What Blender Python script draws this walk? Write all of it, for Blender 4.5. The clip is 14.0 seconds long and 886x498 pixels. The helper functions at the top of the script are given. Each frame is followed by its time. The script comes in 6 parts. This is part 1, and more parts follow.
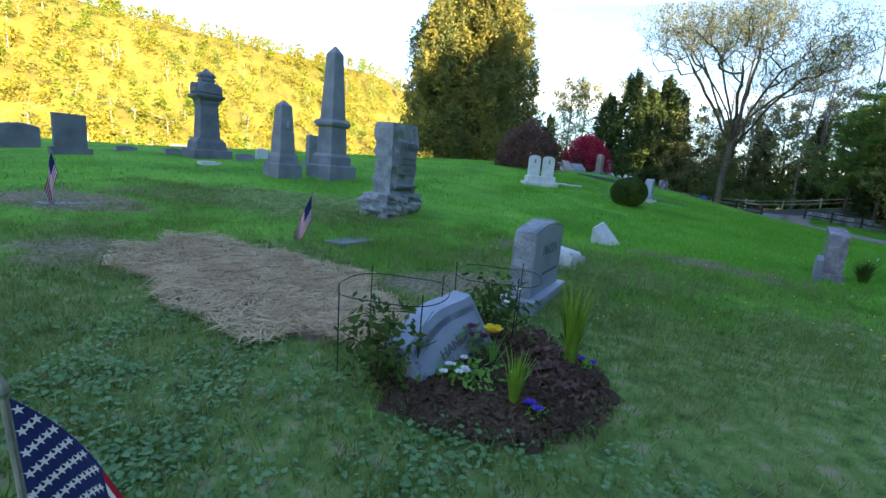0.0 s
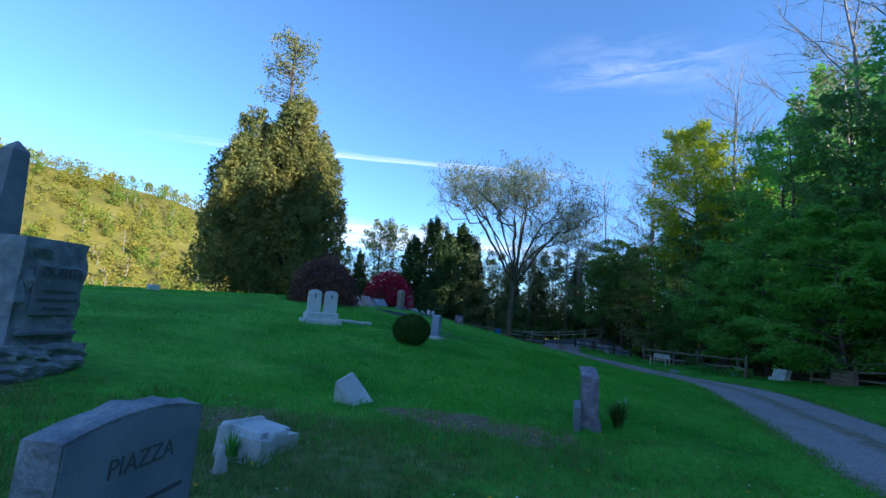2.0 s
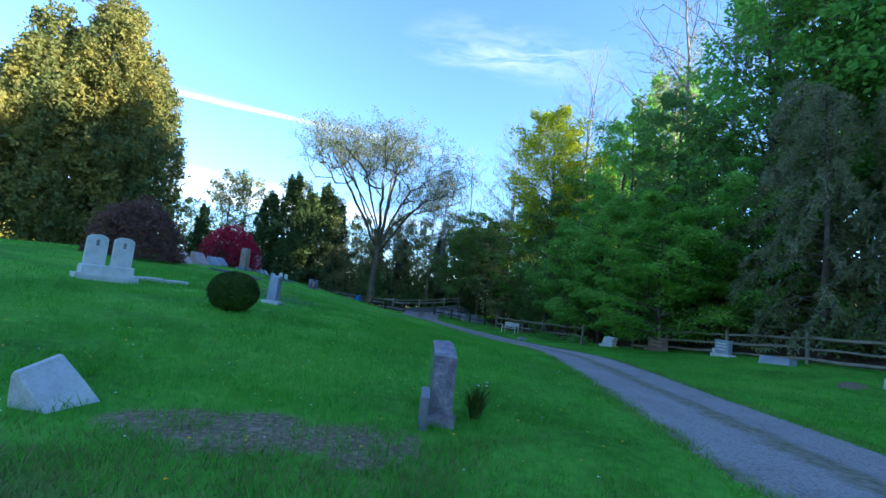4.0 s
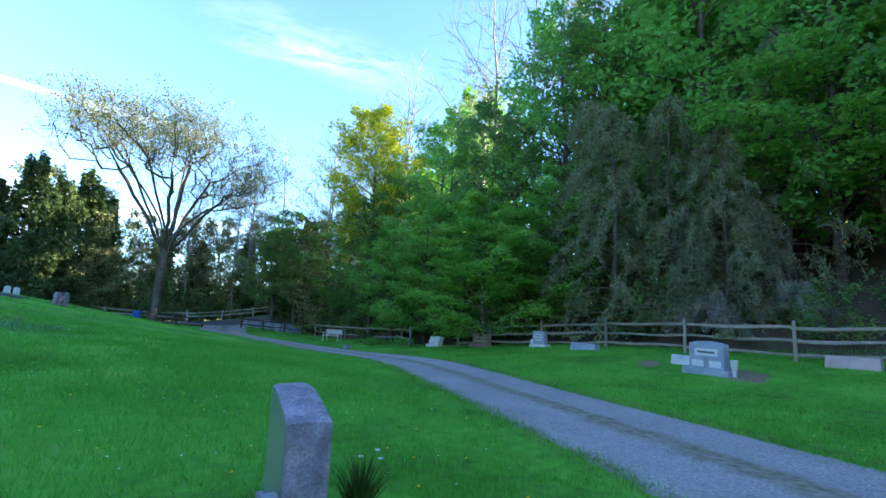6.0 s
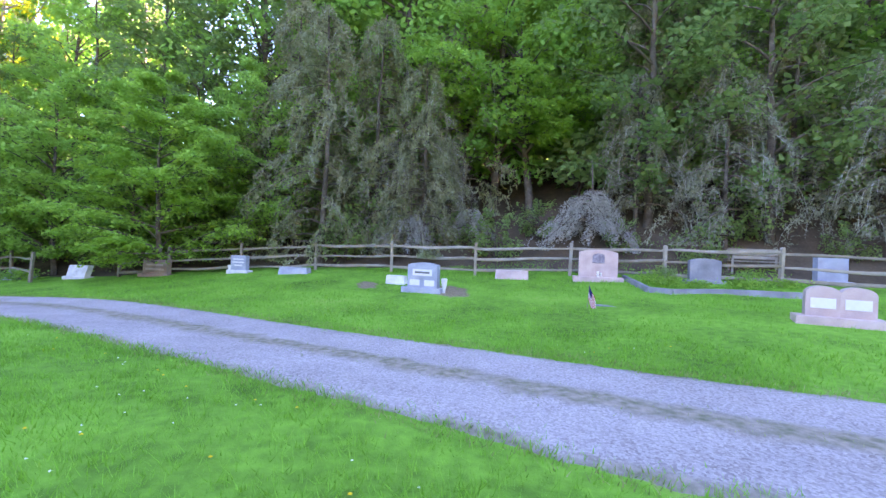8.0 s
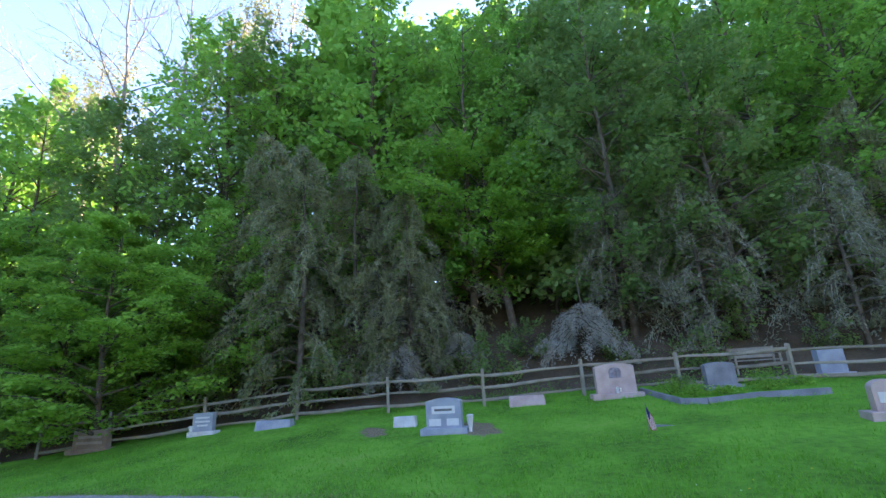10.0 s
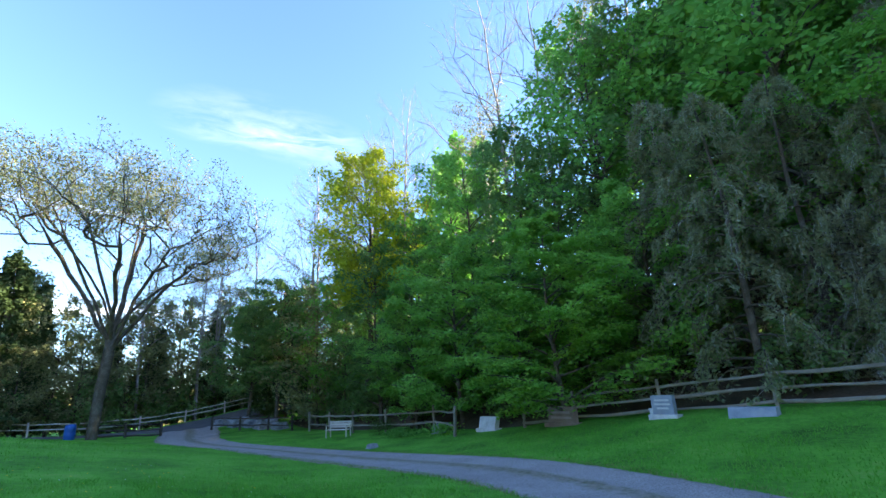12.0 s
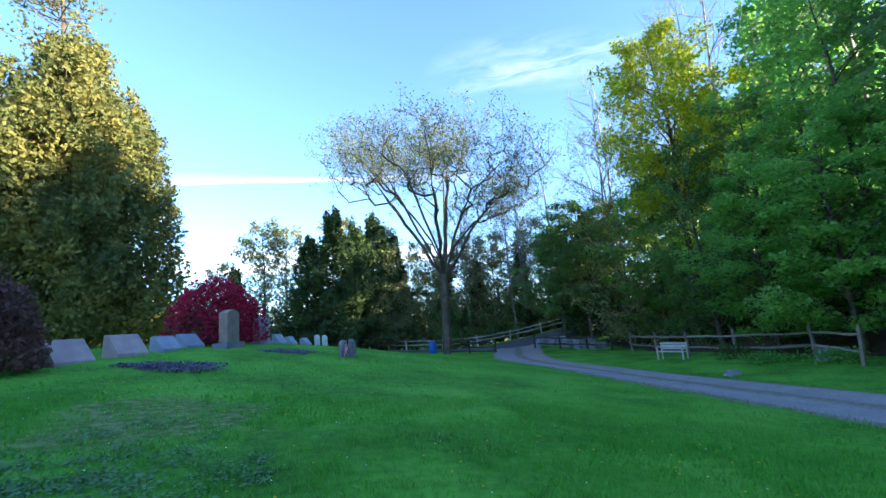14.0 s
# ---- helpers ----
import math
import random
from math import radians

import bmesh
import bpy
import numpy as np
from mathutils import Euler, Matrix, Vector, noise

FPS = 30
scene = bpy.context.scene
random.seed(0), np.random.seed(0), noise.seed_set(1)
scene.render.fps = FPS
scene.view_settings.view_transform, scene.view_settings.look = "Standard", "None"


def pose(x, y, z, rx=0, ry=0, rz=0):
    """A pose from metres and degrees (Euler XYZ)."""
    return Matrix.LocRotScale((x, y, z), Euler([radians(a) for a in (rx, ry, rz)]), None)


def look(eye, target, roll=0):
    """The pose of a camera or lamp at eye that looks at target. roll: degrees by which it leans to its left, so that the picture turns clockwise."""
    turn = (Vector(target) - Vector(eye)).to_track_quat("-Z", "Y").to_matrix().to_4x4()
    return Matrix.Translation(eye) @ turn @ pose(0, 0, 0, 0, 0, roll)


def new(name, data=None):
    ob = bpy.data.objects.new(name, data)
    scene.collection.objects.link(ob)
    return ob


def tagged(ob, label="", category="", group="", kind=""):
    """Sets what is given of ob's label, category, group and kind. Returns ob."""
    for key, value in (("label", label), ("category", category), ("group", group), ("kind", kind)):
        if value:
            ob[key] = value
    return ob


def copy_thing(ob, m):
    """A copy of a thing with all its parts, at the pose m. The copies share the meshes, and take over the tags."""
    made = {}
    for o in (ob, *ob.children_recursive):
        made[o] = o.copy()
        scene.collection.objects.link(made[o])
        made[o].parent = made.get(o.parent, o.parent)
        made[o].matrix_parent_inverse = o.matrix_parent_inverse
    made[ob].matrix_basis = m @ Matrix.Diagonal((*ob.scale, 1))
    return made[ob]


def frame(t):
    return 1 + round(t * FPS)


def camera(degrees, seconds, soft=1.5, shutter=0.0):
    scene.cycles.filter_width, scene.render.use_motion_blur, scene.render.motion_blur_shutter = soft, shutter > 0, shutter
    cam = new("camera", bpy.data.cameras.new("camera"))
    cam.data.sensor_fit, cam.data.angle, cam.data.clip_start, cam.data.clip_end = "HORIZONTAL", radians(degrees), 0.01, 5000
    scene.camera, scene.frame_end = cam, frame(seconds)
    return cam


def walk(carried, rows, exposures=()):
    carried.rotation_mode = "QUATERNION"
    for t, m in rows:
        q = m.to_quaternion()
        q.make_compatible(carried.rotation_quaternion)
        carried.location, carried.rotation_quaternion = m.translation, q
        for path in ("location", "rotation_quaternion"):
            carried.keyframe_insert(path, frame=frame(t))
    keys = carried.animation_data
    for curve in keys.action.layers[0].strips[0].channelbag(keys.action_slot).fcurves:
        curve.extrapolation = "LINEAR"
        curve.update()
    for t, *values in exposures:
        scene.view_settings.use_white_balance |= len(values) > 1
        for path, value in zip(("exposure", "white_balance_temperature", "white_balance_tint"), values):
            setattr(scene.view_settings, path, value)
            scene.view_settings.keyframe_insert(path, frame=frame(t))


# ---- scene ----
cam = camera(89.8, 14.0)
PATH = [
    (0, (-0.788, -4.549, 2.09), (-1.212, -2.628, 1.725), 4.8),
    (0.5, (-0.506, -4.093, 2.184), (-0.908, -2.134, 2.154), 5.6),
    (1, (-0.238, -3.633, 2.216), (-0.515, -1.655, 2.32), 2.3),
    (1.5, (0.072, -3.242, 2.247), (-0.067, -1.261, 2.484), 3.8),
    (2, (0.357, -2.816, 2.236), (0.656, -0.861, 2.533), 4.7),
    (2.5, (0.608, -2.383, 2.224), (1.012, -0.447, 2.515), 6.1),
    (3, (0.834, -1.933, 2.211), (1.437, -0.049, 2.505), 6.7),
    (3.5, (1.087, -1.486, 2.174), (1.807, 0.366, 2.406), 7.4),
    (3.7, (1.164, -1.321, 2.164), (1.954, 0.503, 2.381), 7.0),
    (5.8, (1.936, 0.788, 2.173), (3.274, 2.239, 2.498), 1.2),
    (6, (2.021, 0.989, 2.139), (3.528, 2.269, 2.434), 2.7),
    (6.5, (2.292, 1.481, 2.119), (4.082, 2.353, 2.308), 2.2),
    (7, (2.553, 1.994, 2.146), (4.487, 2.495, 2.248), 1.7),
    (7.5, (2.799, 2.453, 2.178), (4.791, 2.631, 2.19), 2.9),
    (8, (2.972, 3.066, 2.271), (4.972, 3.046, 2.262), 2.1),
    (8.2, (3.069, 3.281, 2.29), (5.068, 3.234, 2.305), 2.2),
    (10.3, (4.061, 5.637, 2.47), (5.944, 5.389, 3.094), -4.7),
    (10.5, (4.18, 5.816, 2.466), (6.079, 5.782, 3.094), -5.5),
    (11, (4.378, 6.319, 2.388), (6.222, 6.755, 3.028), -5.4),
    (11.5, (4.471, 7.04, 2.405), (6.186, 7.841, 3.052), -4.0),
    (12, (4.554, 7.791, 2.447), (6.105, 8.914, 3.024), -3.6),
    (12.5, (4.763, 8.426, 2.418), (6.139, 9.789, 2.916), -2.6),
    (13, (4.914, 9.053, 2.446), (6.108, 10.615, 2.814), -5.7),
    (13.5, (4.967, 9.596, 2.477), (5.873, 11.344, 2.828), -3.4),
    (14, (4.863, 10.301, 2.561), (5.467, 12.177, 2.899), -4.9),
]
EXPOSURES = [(0, 2.5, 8500, 15), (0.5, 1.9, 7000, 12), (1.0, 1.45, 6350, 14), (1.5, 1.2, 5800, 10), (2.5, 1.46, 5650, 9), (3.7, 2.0, 6050, 9), (5.8, 2.45, 6500, 8), (6.5, 2.95, 6900, 9), (7.5, 3.75, 8100, 14), (8.2, 4.0, 8600, 48), (10.3, 2.75, 8100, 21), (12.0, 2.4, 6850, 14), (14.0, 2.3, 6300, 13)]
walk(cam, [(t, look(eye, target, roll)) for t, eye, target, roll in PATH], EXPOSURES)

# ---------------------------------------------------------------- light
SUN_AZ, SUN_EL = 130.0, 19.0          # degrees, clockwise from +y; above the horizon
world = bpy.data.worlds.new("sky")
scene.world = world
world.use_nodes = True
wn = world.node_tree
sky = wn.nodes.new("ShaderNodeTexSky")
sky.sky_type, sky.sun_disc = "NISHITA", False
sky.sun_elevation, sky.sun_rotation = radians(SUN_EL), radians(SUN_AZ)
sky.altitude = 700.0
sky.air_density, sky.dust_density, sky.ozone_density = 1.0, 0.15, 5.0
background = wn.nodes["Background"]
background.inputs["Strength"].default_value = 0.14
wn.links.new(sky.outputs[0], background.inputs[0])
sun = new("sun", bpy.data.lights.new("sun", "SUN"))
sun.data.energy, sun.data.angle, sun.data.color = 5.0, radians(0.6), (1.0, 0.86, 0.62)
sx, sy = math.sin(radians(SUN_AZ)) * math.cos(radians(SUN_EL)), math.cos(radians(SUN_AZ)) * math.cos(radians(SUN_EL))
sun.matrix_world = look((60, -60, 60), (60 - sx, -60 - sy, 60 - math.sin(radians(SUN_EL))))

# ---------------------------------------------------------------- materials
def material(name, colours, scale=4.0, fine=60.0, rough=0.85, bump=0.3, bump_scale=40.0, spec=0.3, metal=0.0, through_light=0.0, by_object=0.0, island=0.0, cells=0.0):
    """Colours mixed by a broad and a fine noise; optional tint per object, per loose piece, or per cell of space."""
    m = bpy.data.materials.new(name)
    m.use_nodes = True
    nt = m.node_tree
    nd, ln = nt.nodes, nt.links
    bsdf = nd["Principled BSDF"]
    bsdf.inputs["Roughness"].default_value = rough
    bsdf.inputs["Metallic"].default_value = metal
    bsdf.inputs["Specular IOR Level"].default_value = spec
    co = nd.new("ShaderNodeTexCoord")
    broad, grain = nd.new("ShaderNodeTexNoise"), nd.new("ShaderNodeTexNoise")
    broad.inputs["Scale"].default_value, grain.inputs["Scale"].default_value = scale, fine
    broad.inputs["Detail"].default_value, grain.inputs["Detail"].default_value = 5.0, 4.0
    ln.new(co.outputs["Object"], broad.inputs["Vector"])
    ln.new(co.outputs["Object"], grain.inputs["Vector"])
    add = nd.new("ShaderNodeMath")
    add.operation = "MULTIPLY_ADD"
    add.inputs[1].default_value = 0.6
    ln.new(grain.outputs[0], add.inputs[0])
    ln.new(broad.outputs[0], add.inputs[2])
    value = add.outputs[0]
    for use, node, socket in ((by_object, "ShaderNodeObjectInfo", "Random"), (island, "ShaderNodeNewGeometry", "Random Per Island")):
        if use:
            src, mix = nd.new(node), nd.new("ShaderNodeMath")
            mix.operation = "MULTIPLY_ADD"
            mix.inputs[1].default_value = use
            ln.new(src.outputs[socket], mix.inputs[0])
            ln.new(value, mix.inputs[2])
            value = mix.outputs[0]
    if cells:
        vor, mix, sep = nd.new("ShaderNodeTexVoronoi"), nd.new("ShaderNodeMath"), nd.new("ShaderNodeSeparateColor")
        vor.inputs["Scale"].default_value = cells
        ln.new(co.outputs["Object"], vor.inputs["Vector"])
        ln.new(vor.outputs["Color"], sep.inputs[0])
        mix.operation = "MULTIPLY_ADD"
        mix.inputs[1].default_value = 0.9
        ln.new(sep.outputs[0], mix.inputs[0])
        ln.new(value, mix.inputs[2])
        value = mix.outputs[0]
    top = 1.25 + by_object + island + (0.9 if cells else 0)
    span = nd.new("ShaderNodeMapRange")
    span.inputs["From Min"].default_value, span.inputs["From Max"].default_value = 0.45 , top - 0.1
    ln.new(value, span.inputs[0])
    ramp = nd.new("ShaderNodeValToRGB")
    els = ramp.color_ramp.elements
    while len(els) < len(colours):
        els.new(0.5)
    for i, c in enumerate(colours):
        els[i].position, els[i].color = i / max(1, len(colours) - 1), (*c, 1)
    ln.new(span.outputs[0], ramp.inputs[0])
    ln.new(ramp.outputs[0], bsdf.inputs["Base Color"])
    if bump:
        bn, bp = nd.new("ShaderNodeTexNoise"), nd.new("ShaderNodeBump")
        bn.inputs["Scale"].default_value, bn.inputs["Detail"].default_value = bump_scale, 6.0
        bp.inputs["Strength"].default_value, bp.inputs["Distance"].default_value = bump, 0.02
        ln.new(co.outputs["Object"], bn.inputs["Vector"])
        ln.new(bn.outputs[0], bp.inputs["Height"])
        ln.new(bp.outputs[0], bsdf.inputs["Normal"])
    if through_light:
        tr, mixs = nd.new("ShaderNodeBsdfTranslucent"), nd.new("ShaderNodeMixShader")
        mixs.inputs[0].default_value = through_light
        ln.new(ramp.outputs[0], tr.inputs[0])
        ln.new(bsdf.outputs[0], mixs.inputs[1])
        ln.new(tr.outputs[0], mixs.inputs[2])
        ln.new(mixs.outputs[0], nd["Material Output"].inputs["Surface"])
    return m


M = {
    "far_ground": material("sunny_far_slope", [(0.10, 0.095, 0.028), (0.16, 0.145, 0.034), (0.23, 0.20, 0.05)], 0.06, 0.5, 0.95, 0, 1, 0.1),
    "blade_dry": material("dry_grass_blade", [(0.07, 0.12, 0.035), (0.12, 0.22, 0.05), (0.23, 0.28, 0.10), (0.44, 0.38, 0.22)], 1.2, 3, 0.7, 0, 1, 0.2, 0, 0.3, 0, 0.7),
    "lawn": material("lawn", [(0.035, 0.10, 0.016), (0.068, 0.23, 0.028), (0.11, 0.36, 0.042), (0.21, 0.34, 0.08)], 0.55, 7, 0.95, 0.9, 45, 0.1),
    "blade": material("grass_blade", [(0.045, 0.19, 0.02), (0.08, 0.34, 0.032), (0.13, 0.44, 0.05), (0.28, 0.37, 0.12)], 0.6, 3, 0.6, 0, 1, 0.25, 0, 0.35, 0, 0.5),
    "gravel": material("gravel", [(0.15, 0.13, 0.12), (0.27, 0.24, 0.23), (0.36, 0.33, 0.32), (0.47, 0.43, 0.42)], 0.9, 24, 0.95, 0.9, 55, 0.2, cells=48),
    "asphalt": material("asphalt", [(0.07, 0.07, 0.075), (0.12, 0.12, 0.125)], 0.8, 60, 0.9, 0.4, 80, 0.3),
    # grey granite with extra blue in its colour for the reflected sky
    "granite_blue": material("sky_tinted_blue_granite", [(0.18, 0.22, 0.29), (0.28, 0.325, 0.40), (0.40, 0.44, 0.51)], 3, 140, 0.5, 0.14, 160, 0.45),
    "granite_rock": material("rock_pitched_granite", [(0.12, 0.13, 0.15), (0.25, 0.27, 0.30), (0.42, 0.44, 0.46)], 6, 70, 0.85, 0.9, 26, 0.25),
    "granite_grey": material("weathered_grey_granite", [(0.12, 0.13, 0.155), (0.20, 0.215, 0.245), (0.30, 0.315, 0.345)], 2.5, 90, 0.8, 0.35, 70, 0.25),
    "granite_dark": material("dark_grey_granite", [(0.07, 0.08, 0.10), (0.13, 0.145, 0.17), (0.21, 0.225, 0.25)], 2.5, 90, 0.75, 0.3, 70, 0.3),
    "granite_pink": material("pink_granite", [(0.34, 0.24, 0.23), (0.46, 0.34, 0.33), (0.56, 0.45, 0.43)], 3, 120, 0.6, 0.15, 120, 0.35),
    "granite_mauve": material("mauve_granite", [(0.10, 0.085, 0.11), (0.22, 0.19, 0.23), (0.42, 0.39, 0.44)], 9, 70, 0.7, 1.0, 34, 0.4),
    "granite_polish": material("polished_granite", [(0.16, 0.17, 0.17), (0.24, 0.25, 0.25)], 3, 150, 0.16, 0.03, 90, 0.5),
    "granite_brown": material("brown_granite", [(0.20, 0.13, 0.11), (0.30, 0.21, 0.18), (0.38, 0.29, 0.26)], 3, 90, 0.6, 0.2, 80, 0.35),
    "marble": material("weathered_white_marble", [(0.38, 0.39, 0.38), (0.58, 0.59, 0.60), (0.72, 0.73, 0.74)], 4, 40, 0.75, 0.4, 30, 0.25),
    "lettering": material("dark_lettering", [(0.10, 0.11, 0.12), (0.15, 0.16, 0.17)], 10, 60, 0.8, 0, 1),
    "pale_panel": material("pale_etched_panel", [(0.55, 0.56, 0.58), (0.66, 0.67, 0.69)], 10, 90, 0.8, 0.1, 60),
    "wood": material("weathered_wood", [(0.13, 0.11, 0.085), (0.25, 0.225, 0.18), (0.40, 0.37, 0.31)], 3, 40, 0.9, 0.7, 25, 0.15, by_object=0.4),
    "pale_rail": material("pale_bleached_rail", [(0.34, 0.32, 0.28), (0.50, 0.48, 0.43), (0.62, 0.60, 0.55)], 3, 40, 0.9, 0.6, 25, 0.15, by_object=0.3),
    "dark_wood": material("dark_stained_wood", [(0.035, 0.03, 0.026), (0.09, 0.08, 0.07)], 4, 40, 0.9, 0.5, 30, 0.15),
    "bark": material("bark", [(0.05, 0.042, 0.033), (0.12, 0.10, 0.08), (0.20, 0.18, 0.15)], 3, 20, 0.95, 1.0, 14, 0.1),
    "bark_pale": material("pale_bark", [(0.16, 0.14, 0.13), (0.30, 0.27, 0.26), (0.42, 0.39, 0.38)], 2, 20, 0.95, 0.8, 14, 0.1),
    "leaf_green": material("fresh_green_leaves", [(0.09, 0.25, 0.05), (0.14, 0.39, 0.075), (0.23, 0.51, 0.10), (0.36, 0.63, 0.16)], 0.55, 2, 0.6, 0, 1, 0.3, 0, 0.6, 0.35, 0.12),
    "leaf_mid": material("dull_green_leaves", [(0.08, 0.17, 0.06), (0.14, 0.28, 0.085), (0.23, 0.38, 0.12), (0.36, 0.47, 0.19)], 0.55, 2, 0.6, 0, 1, 0.3, 0, 0.6, 0.4, 0.12),
    "leaf_bright": material("bright_maple_leaves", [(0.10, 0.27, 0.04), (0.17, 0.41, 0.065), (0.26, 0.53, 0.09), (0.40, 0.64, 0.14)], 0.55, 2, 0.6, 0, 1, 0.3, 0, 0.6, 0.1, 0.12),
    "leaf_yellow": material("yellow_green_leaves", [(0.26, 0.38, 0.025), (0.46, 0.52, 0.035), (0.62, 0.60, 0.05)], 0.3, 2, 0.6, 0, 1, 0.3, 0, 0.5, 0.1, 0.16),
    "leaf_oak": material("young_oak_leaves", [(0.12, 0.15, 0.06), (0.25, 0.28, 0.12), (0.42, 0.43, 0.25)], 0.4, 2, 0.6, 0, 1, 0.3, 0, 0.35, 0, 0.16),
    # green cedar mottled with gold that paints in low sunlight on the crown
    "cedar": material("cedar_foliage_sun_gold", [(0.08, 0.12, 0.06), (0.14, 0.175, 0.065), (0.26, 0.245, 0.07), (0.46, 0.36, 0.08)], 0.3, 1.2, 0.7, 0, 1, 0.2, 0, 0.42, 0, 0.06),
    "conifer": material("dark_conifer_foliage", [(0.04, 0.08, 0.035), (0.075, 0.13, 0.05), (0.12, 0.18, 0.06)], 0.4, 2, 0.7, 0, 1, 0.2, 0, 0.35, 0.2, 0.15),
    "hemlock": material("drooping_grey_green_foliage", [(0.12, 0.16, 0.07), (0.20, 0.24, 0.12), (0.30, 0.32, 0.19), (0.44, 0.43, 0.33)], 0.5, 2, 0.8, 0, 1, 0.2, 0, 0.45, 0.15, 0.2),
    "lichen": material("lichened_needles", [(0.13, 0.15, 0.09), (0.23, 0.25, 0.17), (0.36, 0.37, 0.28)], 0.6, 3, 0.85, 0, 1, 0.2, 0, 0.3, 0.2, 0.3),
    "grey_weep": material("pale_grey_twigs", [(0.22, 0.22, 0.19), (0.38, 0.38, 0.34), (0.54, 0.54, 0.50)], 0.6, 3, 0.85, 0, 1, 0.2, 0, 0.3, 0.2, 0.3),
    "brown_leaf": material("dark_maroon_foliage", [(0.08, 0.042, 0.038), (0.17, 0.085, 0.075), (0.26, 0.14, 0.12)], 0.8, 3, 0.7, 0, 1, 0.2, 0, 0.35, 0, 0.3),
    "red_leaf": material("crimson_leaves", [(0.24, 0.012, 0.035), (0.48, 0.02, 0.07), (0.64, 0.045, 0.12)], 0.8, 3, 0.6, 0, 1, 0.3, 0, 0.4, 0, 0.3),
    "yew": material("clipped_yew", [(0.025, 0.055, 0.012), (0.055, 0.105, 0.02), (0.10, 0.16, 0.03)], 3, 12, 0.7, 0, 1, 0.2, 0, 0.25, 0, 0.4),
    "far_leaf": material("hillside_foliage", [(0.18, 0.11, 0.055), (0.13, 0.155, 0.028), (0.28, 0.25, 0.04), (0.12, 0.21, 0.03), (0.34, 0.28, 0.055), (0.22, 0.15, 0.075)], 0.02, 0.3, 0.8, 0, 1, 0.1, 0, 0.3, 0, 0.08, 0.11),
    "forest_floor": material("leaf_litter", [(0.05, 0.04, 0.028), (0.10, 0.075, 0.05), (0.16, 0.12, 0.085)], 1, 12, 0.95, 0.8, 20, 0.1),
    "straw": material("straw", [(0.28, 0.16, 0.09), (0.60, 0.41, 0.25), (0.84, 0.65, 0.42)], 2, 10, 0.8, 0, 1, 0.2, 0, 0.1, 0, 0.6),
    "soil": material("dry_soil", [(0.13, 0.075, 0.05), (0.24, 0.155, 0.105), (0.34, 0.24, 0.17)], 2, 30, 0.95, 0.9, 40, 0.1),
    "mulch": material("dark_mulch", [(0.035, 0.02, 0.013), (0.085, 0.05, 0.034), (0.17, 0.105, 0.07)], 3, 30, 0.95, 0.8, 40, 0.15, 0, 0, 0, 0.5),
    "bare": material("thin_dry_grass", [(0.10, 0.10, 0.055), (0.21, 0.165, 0.11), (0.34, 0.26, 0.19)], 1.5, 20, 0.95, 0.8, 40, 0.1),
    "white": material("white_petal", [(0.7, 0.7, 0.66), (0.82, 0.82, 0.8)], 5, 30, 0.6, 0, 1, 0.3, 0, 0.2),
    "yellow": material("yellow_petal", [(0.75, 0.42, 0.01), (0.85, 0.58, 0.03)], 5, 30, 0.6, 0, 1, 0.3, 0, 0.25),
    "violet": material("violet_petal", [(0.05, 0.02, 0.35), (0.10, 0.04, 0.5)], 5, 30, 0.6, 0, 1, 0.3, 0, 0.2),
    "maroon": material("maroon_petal", [(0.12, 0.02, 0.07), (0.25, 0.04, 0.10)], 5, 30, 0.6, 0, 1, 0.3, 0, 0.2),
    "shoot": material("bright_green_shoots", [(0.10, 0.22, 0.02), (0.19, 0.36, 0.04), (0.28, 0.44, 0.08)], 4, 30, 0.5, 0, 1, 0.3, 0, 0.4),
    "wire": material("dark_green_wire", [(0.012, 0.02, 0.014), (0.025, 0.035, 0.025)], 8, 60, 0.5, 0, 1, 0.4, 0.3),
    "flag_red": material("flag_red_cloth", [(0.42, 0.015, 0.03), (0.52, 0.025, 0.045)], 8, 90, 0.8, 0.1, 200, 0.1, 0, 0.25),
    "flag_white": material("flag_white_cloth", [(0.74, 0.72, 0.74), (0.82, 0.80, 0.82)], 8, 90, 0.8, 0.1, 200, 0.1, 0, 0.25),
    "flag_blue": material("flag_blue_cloth", [(0.018, 0.026, 0.11), (0.03, 0.04, 0.15)], 8, 90, 0.8, 0.1, 200, 0.1, 0, 0.2),
    "bin_blue": material("blue_plastic", [(0.01, 0.09, 0.38), (0.02, 0.13, 0.48)], 3, 30, 0.4, 0.05, 30, 0.4),
    "house_white": material("white_siding", [(0.68, 0.67, 0.64), (0.78, 0.77, 0.74)], 1, 10, 0.7, 0.1, 8, 0.2),
    "roof_grey": material("grey_roofing", [(0.12, 0.12, 0.13), (0.2, 0.2, 0.21)], 1, 10, 0.9, 0.2, 8, 0.2),
    "glass_dark": material("dark_window_glass", [(0.02, 0.025, 0.03), (0.03, 0.035, 0.04)], 1, 5, 0.1, 0, 1, 0.5),
    "weed": material("dull_weed_leaves", [(0.07, 0.17, 0.06), (0.13, 0.28, 0.11), (0.21, 0.37, 0.17)], 1.5, 6, 0.6, 0, 1, 0.3, 0, 0.3, 0, 0.4),
    "lavender": material("grey_violet_groundcover", [(0.10, 0.10, 0.13), (0.18, 0.17, 0.22), (0.26, 0.25, 0.30)], 3, 20, 0.9, 0, 1, 0.1, 0, 0.1, 0, 0.4),
}

